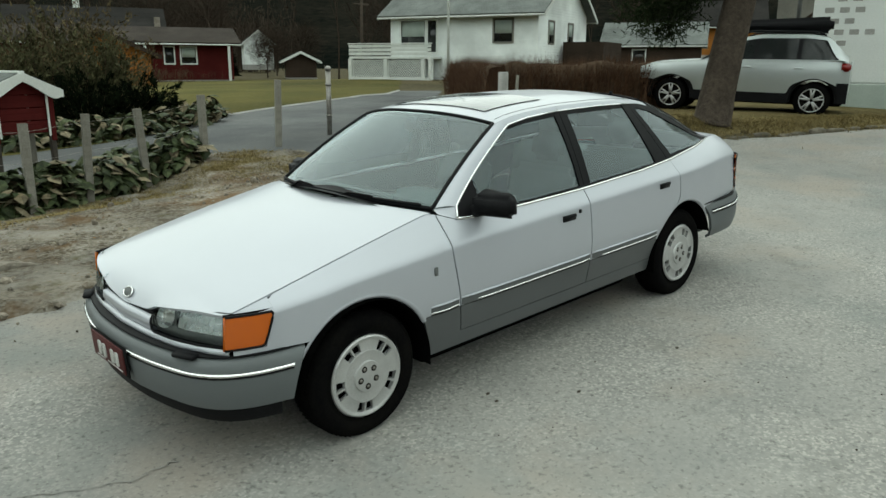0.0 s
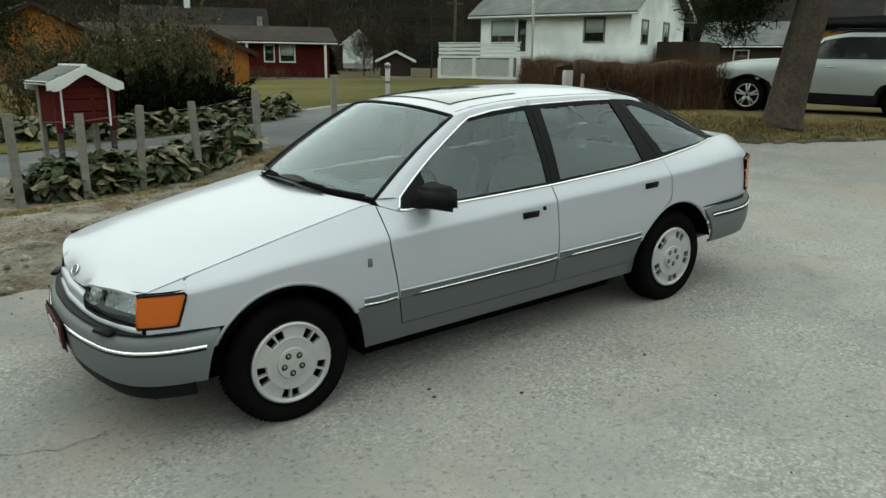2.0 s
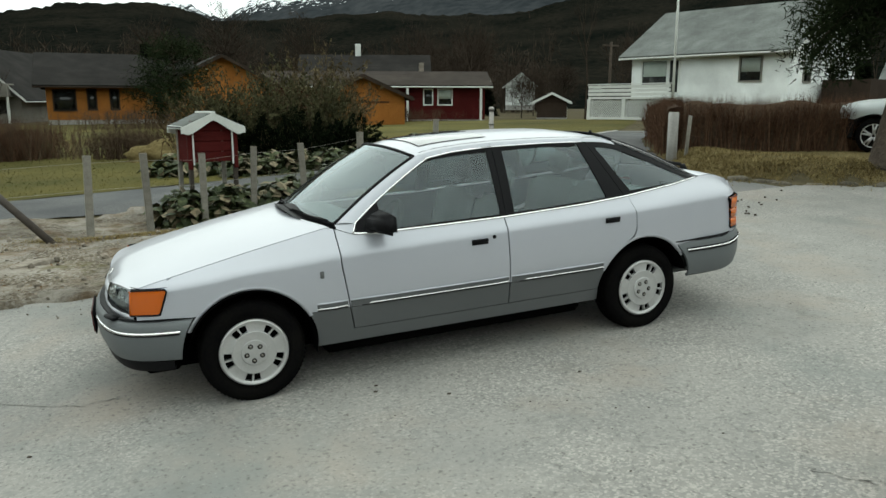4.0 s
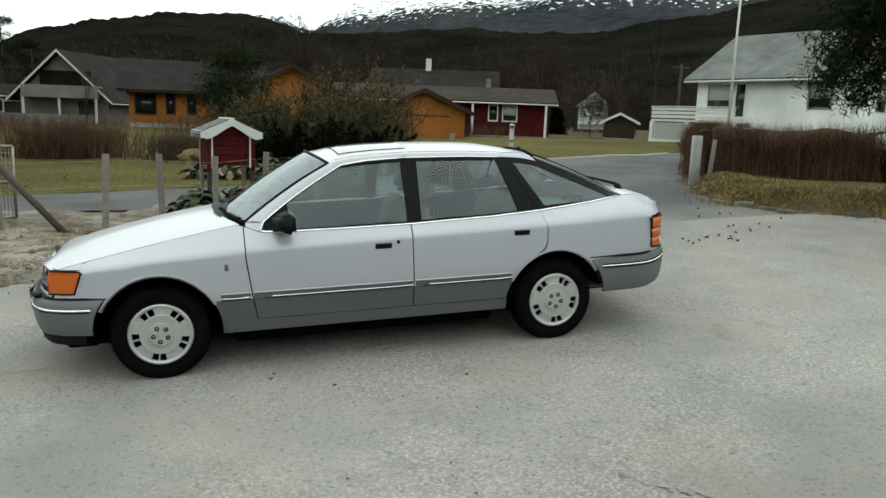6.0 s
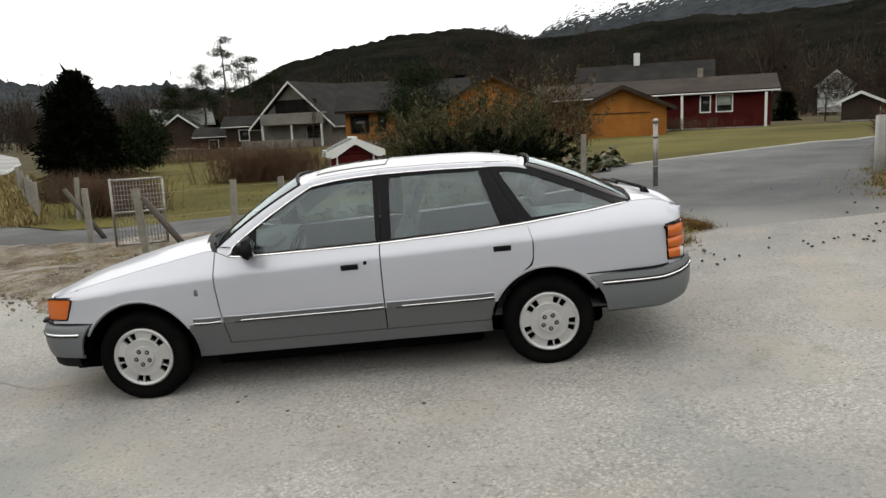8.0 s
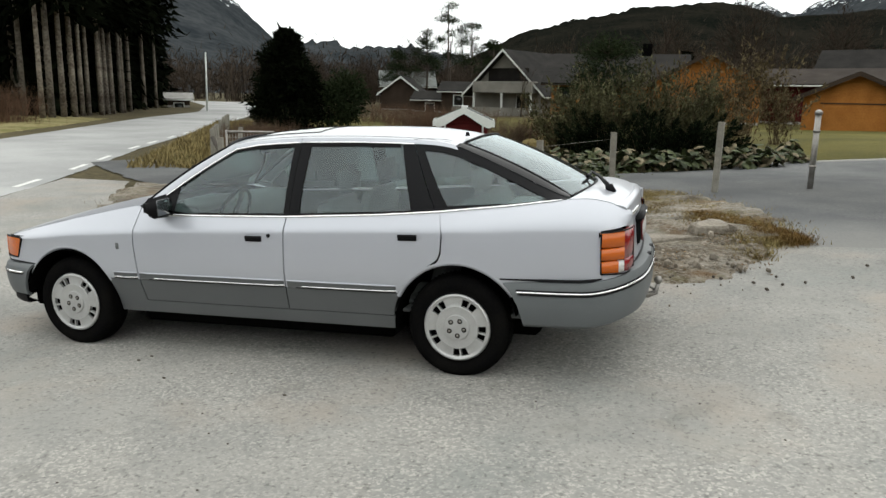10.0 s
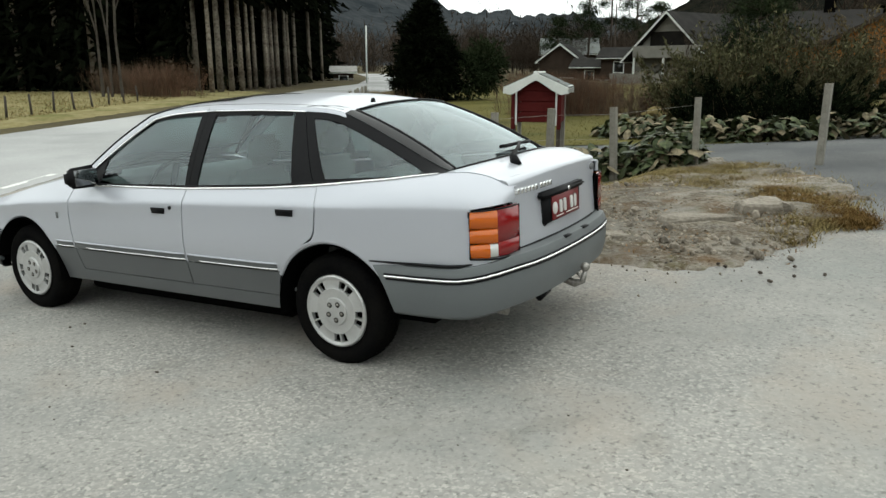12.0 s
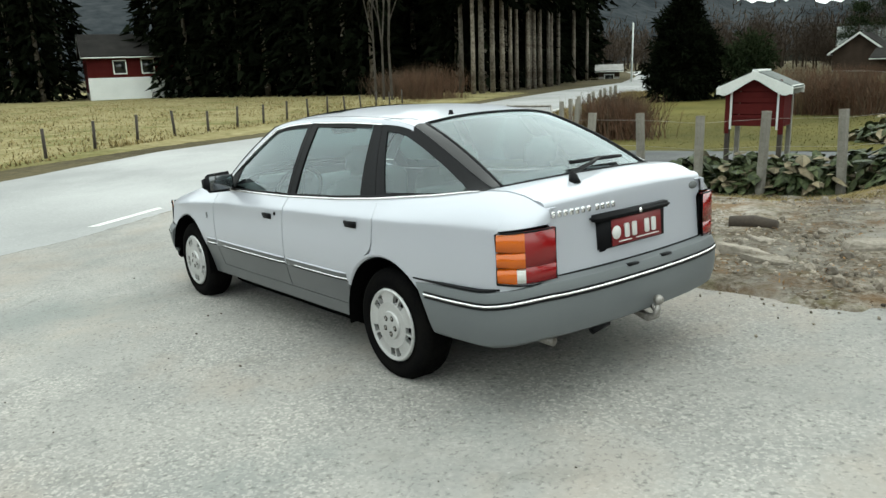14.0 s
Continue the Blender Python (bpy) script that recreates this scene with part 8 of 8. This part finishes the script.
# white rendered building beside the estate car, with weathered marks
wb = thing("white_building", facing(17.2, 4.2, .6, -75), "white rendered building with a grey base and worn marks", "building")
part("wall", box_bm((0, 0, .75), (9.0, 7.0, 6.5), .02), M["plaster"], wb, smooth=False)
part("base_wall", box_bm((.03, .03, -.6), (8.97, 6.97, .75), .0), M["plaster"], wb, smooth=False)
part("garage_door", box_bm((.65, -.03, -.2), (3.2, .03, .72), .01), M["curtain"], wb, smooth=False)
part("drain_pipe", tube_bm([(-.3, -.08, 6.4), (-.3, -.08, 1.2)], .05, 8), M["dash"], wb)
for k in range(7):
    for j in range(2 + k % 2):
        a = .25 + .25 * (k % 3) * .5 + j * .32
        part("worn_mark", box_bm((a, -.006, 3.1 - k * .25), (a + .2, -.001, 3.1 - k * .25 + .12), .002), M["concrete"], wb, smooth=False)
st = thing("outside_stair", facing(22.2, 6.6, 1.2, -70), "dark wooden outside stair rising to a landing", "stair")
for k in range(9):
    part("step", box_bm((k * .28, 0, .9 + k * .2), (k * .28 + .3, 1.0, .95 + k * .2), .005), M["board_brown"], st, smooth=False)
part("stringer", tube_bm([(-.1, -.02, .7), (2.6, -.02, 2.75)], .12, 6), M["board_brown"], st)
part("handrail", tube_bm([(-.1, -.02, 1.7), (2.6, -.02, 3.7)], .05, 6), M["board_brown"], st)

# ---- woods ----
tall = [spruce("tall_spruce", 20 + k * 1.5, 2.5, 7.5 - .6 * k, 1500, .95, .17 + .02 * k, "tall spruce with bare lit trunk and dark crown", "tall spruces at the edge of the wood") for k in range(3)]
full = [spruce("dense_spruce", 15 + 2 * k, 3.1, .4, 1700, 1.05, .25, "dense dark spruce with branches to the ground", "dense spruces of the wood") for k in range(3)]
edge = [(-31.6, 30.5), (-32.6, 33.2), (-33.3, 34.8), (-34.7, 37.6), (-35.7, 40.0), (-36.8, 42.3), (-38.2, 45.2), (-39.6, 47.6), (-42.5, 53.0), (-45.5, 58.5), (-49.0, 64.0), (-34.5, 32.0), (-36.5, 36.0), (-38.8, 40.5), (-41.0, 44.5)]
edge += [(-32.0, 31.6), (-34.3, 36.6), (-35.1, 39.2), (-36.0, 40.8), (-37.6, 44.2)]
def in_wood(x, y):
    """West of the sight line along the road, where the valley opens."""
    return math.degrees(math.atan2(y + 3.0, x - 5.9)) > 129.6
edge = [q for q in edge if in_wood(*q)]
for i, (x, y) in enumerate(edge):
    m = place(x, y, -.1, rng.uniform(0, 6))
    if i < 3:
        tall[i].matrix_world = m
    else:
        copy_thing(tall[i % 3], m)
spots = []
for k in range(16):
    spots.append((-37 - k * 2.6 + rng.normal() * .8, 33.5 + 1.6 * (k % 3) + rng.normal() * .8 - .32 * k))
for k in range(15):
    spots.append((-40 - k * 2.7 + rng.normal(), 39 + rng.normal() - .2 * k))
for k in range(12):
    spots.append((-40.5 - k * 1.3 + rng.normal() * .5, 42 + k * 2.4 + rng.normal() * .5))
for k in range(10):
    spots.append((-46 - k * 3 + rng.normal(), 46 + rng.normal()))
spots += [(-68.0, 10.5), (-70.0, 7.5), (-66.5, 12.2), (-72.5, 12), (-74, 4), (-76, 0), (-71, 15), (-78, 8), (-58.5, 22.0), (-56.0, 23.5), (-53.5, 24.5), (-51, 25.5), (-48.5, 26.5), (-46, 27.0), (-43.5, 28.2), (-41, 29.0), (-54, 28), (-50, 30), (-59, 26), (-62, 27), (-65, 24.5), (-63.5, 21.5), (-61, 22.5)]
spots += [(-52 - k * 1.6, 68 + k * 4.0) for k in range(7)] + [(-80 - 4 * k, -8 - 7 * k) for k in range(6)]
spots = [q for q in spots if in_wood(*q)]
for i, (x, y) in enumerate(spots):
    m = place(x, y, -.1, rng.uniform(0, 6))
    if i < 3:
        full[i].matrix_world = m
    else:
        copy_thing(full[i % 3], m)
# roadside spruce
rs = thing("roadside_spruce", place(-13.7, 26.9), "broad dark evergreen tree standing beside the road", "tree")
part("trunk", tube_bm([(0, 0, -.2), (.03, 0, 2.0), (0, .03, 4.4)], [.16, .11, .03], 8), M["bark"], rs)
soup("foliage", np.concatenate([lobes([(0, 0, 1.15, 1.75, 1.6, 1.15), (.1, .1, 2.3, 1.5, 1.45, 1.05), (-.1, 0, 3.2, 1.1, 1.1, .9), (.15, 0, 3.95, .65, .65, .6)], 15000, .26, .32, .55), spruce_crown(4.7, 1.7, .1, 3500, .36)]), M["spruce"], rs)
rb2 = thing("roadside_bush", place(-12.3, 28.6), "brownish evergreen bush behind the roadside tree", "bush")
part("trunk", tube_bm([(0, 0, -.2), (.03, 0, 2.0)], [.08, .03], 6), M["bark"], rb2)
soup("foliage", lobes([(0, 0, 1.2, 1.3, 1.2, 1.2), (.8, .3, 1.6, 1.0, 1.0, 1.3)], 6000, .24, .3, .5), M["pine"], rb2)
# tall thin pines beyond the lawns
def thin_pine(x, y, h, seed, lab="tall thin pine with tufted open crown"):
    t = thing("thin_pine", place(x, y), lab, "pine", "thin pines beyond the lawns")
    part("trunk", tube_bm([(0, 0, -.2), (.1, 0, h * .5), (-.05, .1, h)], [.16, .12, .05], 7), M["bark"], t)
    c = []
    rg = np.random.default_rng(seed)
    for _ in range(26):
        f = rg.uniform(.42, 1)
        a = rg.random() * 6.28
        q = (1.25 - f) * h * .28 * rg.uniform(.4, 1.1)
        p = np.array((math.cos(a) * q, math.sin(a) * q, h * f))
        part("limb", tube_bm([(0, 0, h * f - q * .25), tuple(p)], [.035, .015], 4), M["bark"], t)
        c.append(p + rg.normal(size=(140, 3)) * np.array((.40, .40, .22)))
    soup("needles", sprays(np.concatenate(c), .3, .25), M["pine"], t)


thin_pine(-23.4, 84.0, 12.4, 1)
thin_pine(-21.0, 86.0, 10.5, 2)
thin_pine(-26.2, 84.5, 9.6, 3)
thin_pine(-18.3, 86.5, 8.2, 4)
thin_pine(-29.5, 83.0, 7.0, 5)
# bare birches by the wood
bt = [bare_tree_tris(9.5, 3, .22, 5, .10), bare_tree_tris(8.0, 8, .4, 5, .12), bare_tree_tris(10.5, 13, .3, 5, .13)]
for k, (x, y) in enumerate(((-31.5, 23.2), (-32.0, 23.0), (-30.9, 23.4))):
    t = thing("bare_birch", place(x, y, 0, k * 2.0), "slender bare birch at the edge of the wood", "tree", "birches by the wood")
    soup("branchwork", bt[0], M["birch"], t)
# bare broadleaf trees round the gardens and far woods
proto = []
for k in range(3):
    t = thing("bare_tree", place(-20, 95 + k), "bare brown broadleaf tree", "tree", "bare trees round the gardens")
    soup("branchwork", bt[k], M["woods"], t)
    proto.append(t)
gard = [(-34, 96), (-38, 90), (-42, 95), (-46, 100), (-31, 100), (-27, 102), (-15, 98), (-10, 92), (-6, 97), (0, 90), (5, 95), (10, 88), (15, 92), (21, 84), (26, 80), (30, 86), (34, 78), (31, 66), (40, 64), (45, 70), (48, 62), (52, 68), (36, 90), (30, 60), (33, 46), (42, 50), (50, 46), (56, 50), (46, 38), (55, 34), (60, 42), (-9.3, 60.0), (2, 62), (12, 70), (8, 60), (-46, 88), (-50, 95), (-40, 104), (-24, 92), (-20, 100)]
for i, (x, y) in enumerate(gard):
    k = .68 if x < -9 else 1.0
    copy_thing(proto[i % 3], place(x, y, -.1, rng.uniform(0, 6)) @ Matrix.Diagonal((k, k, k, 1)))
dark = [(-44, 92), (-36, 99), (-29, 97), (-17, 93), (-32, 105), (4, 78), (14, 80), (-3, 84), (27, 74), (37, 72), (22, 98), (30, 104), (42, 88), (60, 60), (66, 48), (8, 104), (-12, 106)]
for i, (x, y) in enumerate(dark):
    c = copy_thing(full[i % 3], place(x, y, -2.0 - 5 * rng.random(), rng.uniform(0, 6)))
    c.scale = (.7, .7, .5)
# leafless crowns: trunk, forks and a fine haze of twigs
def twig_tree(name, h, w, seed, lab):
    t = thing(name, Matrix.Identity(4), lab, "tree", "leafless trees behind the houses")
    soup("branchwork", bare_tree_tris(h, seed, .42, 5, .15), M["woods"], t)
    d = unit(rng.normal(size=(5200, 3)))
    r = rng.random((5200, 1)) ** .45
    lump = 1 + .35 * np.sin(d[:, :1] * 6 + seed) * np.sin(d[:, 1:2] * 5 + d[:, 2:] * 6)
    c = np.array((0, 0, h * .6)) + d * r * lump * np.array((w, w, h * .40))
    soup("twig_haze", sprays(c, .75, .05, d * np.array((1, 1, .5)) + np.array((0, 0, .5)), .5), M["woods"], t)
    return t


tw = [twig_tree("leafless_tree", 11.0, 3.3, 3, "brown leafless tree with a dense twig crown"), twig_tree("leafless_tree", 9.0, 3.0, 5, "brown leafless tree with a dense twig crown")]
where = [(9.5, 78, 1.0), (-9.5, 78, .75), (33, 84, 1.0), (-1, 86, .85), (20, 88, 1.05), (27, 92, 1.0), (39, 80, .9), (43, 72, .8), (3, 100, 1.0), (14, 104, 1.1), (44, 92, 1.1), (52, 80, 1.0), (47, 58, .8), (56, 64, .9), (62, 52, 1.0), (36, 62, .7), (28, 66, .7), (50, 42, .8), (60, 36, .9)]
# the grove beyond the lawns, towards the mouth of the valley
where += [(x, y, .52 + .22 * ((i * 7) % 5) / 4) for i, (x, y) in enumerate(((-13, 90), (-15, 99), (-18, 92), (-20, 103), (-23, 97), (-27, 106), (-28, 99), (-30, 90), (-33, 96), (-33, 103), (-35, 88), (-38, 92), (-40, 97), (-43, 88), (-45, 104), (-47, 95), (-50, 100), (-54, 108), (-55, 98), (-60, 106), (-64, 112)))]
for i, (x, y, k) in enumerate(where):
    m = place(x, y, -.1, rng.uniform(0, 6)) @ Matrix.Diagonal((k, k, k, 1))
    if i < 2:
        tw[i].matrix_world = m
    else:
        copy_thing(tw[i % 2], m)

# utility poles
for k, (x, y, hh) in enumerate(((-37.1, 54.7, 5.2), (33.6, 43.8, 5.8), (-27.0, 97.0, 9.0))):
    t = thing("utility_pole", place(x, y), "weathered wooden utility pole", "pole", "utility poles")
    part("pole", tube_bm([(0, 0, -.2), (.05, 0, hh)], [.13, .09] if k else [.085, .07], 8), M["bark"] if k else M["trim"], t, "" if k else "pale weathered pole")
    if k == 1:
        part("crossarm", box_bm((-.7, -.05, hh - .35), (.7, .05, hh - .22), .01), M["bark"], t)
# far band of bare woods: dense uncountable stems
tr = []
for _ in range(620):
    az = rng.uniform(60, 134)
    d = rng.uniform(115, 190)
    x, y = 3 + d * math.cos(radians(az)), -4 + d * math.sin(radians(az))
    base = np.array((x, y, .3))
    h = rng.uniform(6.5, 12.0) * (.78 if az > 100 else 1.0)
    c = base + np.array((0, 0, h * .55)) + rng.normal(size=(70, 3)) * np.array((1.7, 1.7, h * .22))
    tr.append(sprays(c, 1.4, .12, np.array((0, 0, 1.0)), .6))
    tr.append(sprays(np.repeat(base[None], 3, 0) + rng.normal(size=(3, 3)) * (.4, .4, 0), h * .9, .03, np.array((0, 0, 1.0)), .08))
soup("far_woods", np.concatenate(tr), M["woods"], None, "brown bare woods at the foot of the hill", "woods", "stuff")

# ---- hills and mountains ----
def range_mesh(name, crest, r0, r1, material, label, rough, az_step=.35, back=1.25):
    """Land that rises from r0 to a crest at r1, whose height is given as (azimuth, elevation)."""
    f = curve(crest, .8)
    a0, a1 = crest[0][0], crest[-1][0]
    rows = []
    for az in np.arange(a0, a1, az_step):
        row = []
        for k in np.linspace(0, 1, 26):
            r = r0 + (r1 - r0) * k
            x, y = 3 + r * math.cos(radians(az)), -4 + r * math.sin(radians(az))
            top = 1.8 + r1 * math.tan(radians(max(f(az), -.1)))
            n = noise.fractal((x / 140, y / 140, 2.2), 1.0, 2.0, 5) * rough * k + (noise.noise((az * 2.2, 0, 4.0)) + .7 * noise.noise((az * 5.5, 0, 1.0))) * rough * .16 * k ** 9 * r1 / 700
            row.append((x, y, -.5 + top * (k ** 1.15) + n))
        r = r1 * back
        row.append((3 + r * math.cos(radians(az)), -4 + r * math.sin(radians(az)), row[-1][2] * .6))
        rows.append(row)
    return tagged(obj(name, grid_bm(rows, (0, 0, 1)), material), label, "hill", kind="structure")


range_mesh("backdrop_hill", [(-5, 9.0), (20, 11.0), (40, 11.5), (50, 8.6), (57, 7.7), (66, 7.0), (73, 6.4), (78, 5.95), (83.5, 5.8), (86, 6.4), (90, 6.65), (94, 6.35), (97, 5.75), (101, 4.45), (104, 3.3), (108, 1.8), (112, 0.8), (118, .2)], 190, 700, M["hill"], "dark wooded hill behind the houses", 12, .25)
range_mesh("backdrop_mountain", [(30, 7), (50, 14), (60, 14.5), (66, 13.0), (71, 10.8), (74, 9.8), (77, 8.8), (78.7, 8.2), (81.25, 7.0), (83.2, 5.7), (84.5, 6.4), (86, 6.8), (87.5, 6.3), (95, 3.5), (104, 2.6), (112, 3.2), (117.5, 3.6), (119.8, 3.9), (121.5, 5.5), (123.1, 6.9), (126, 8.2), (130, 11.0), (140, 15.0), (160, 13), (180, 10), (200, 8), (230, 6), (260, 5)], 900, 2300, M["mountain"], "distant mountain with patches of snow", 34, .3)
# unseen slope behind the camera, added to bound low sky and darken reflections
range_mesh("backdrop_hill", [(175, 3), (190, 7), (215, 10), (240, 12), (270, 12), (300, 11), (330, 10), (358, 9)], 70, 320, M["hill"], "unseen dark wooded slope added to close the horizon", 8, .8)
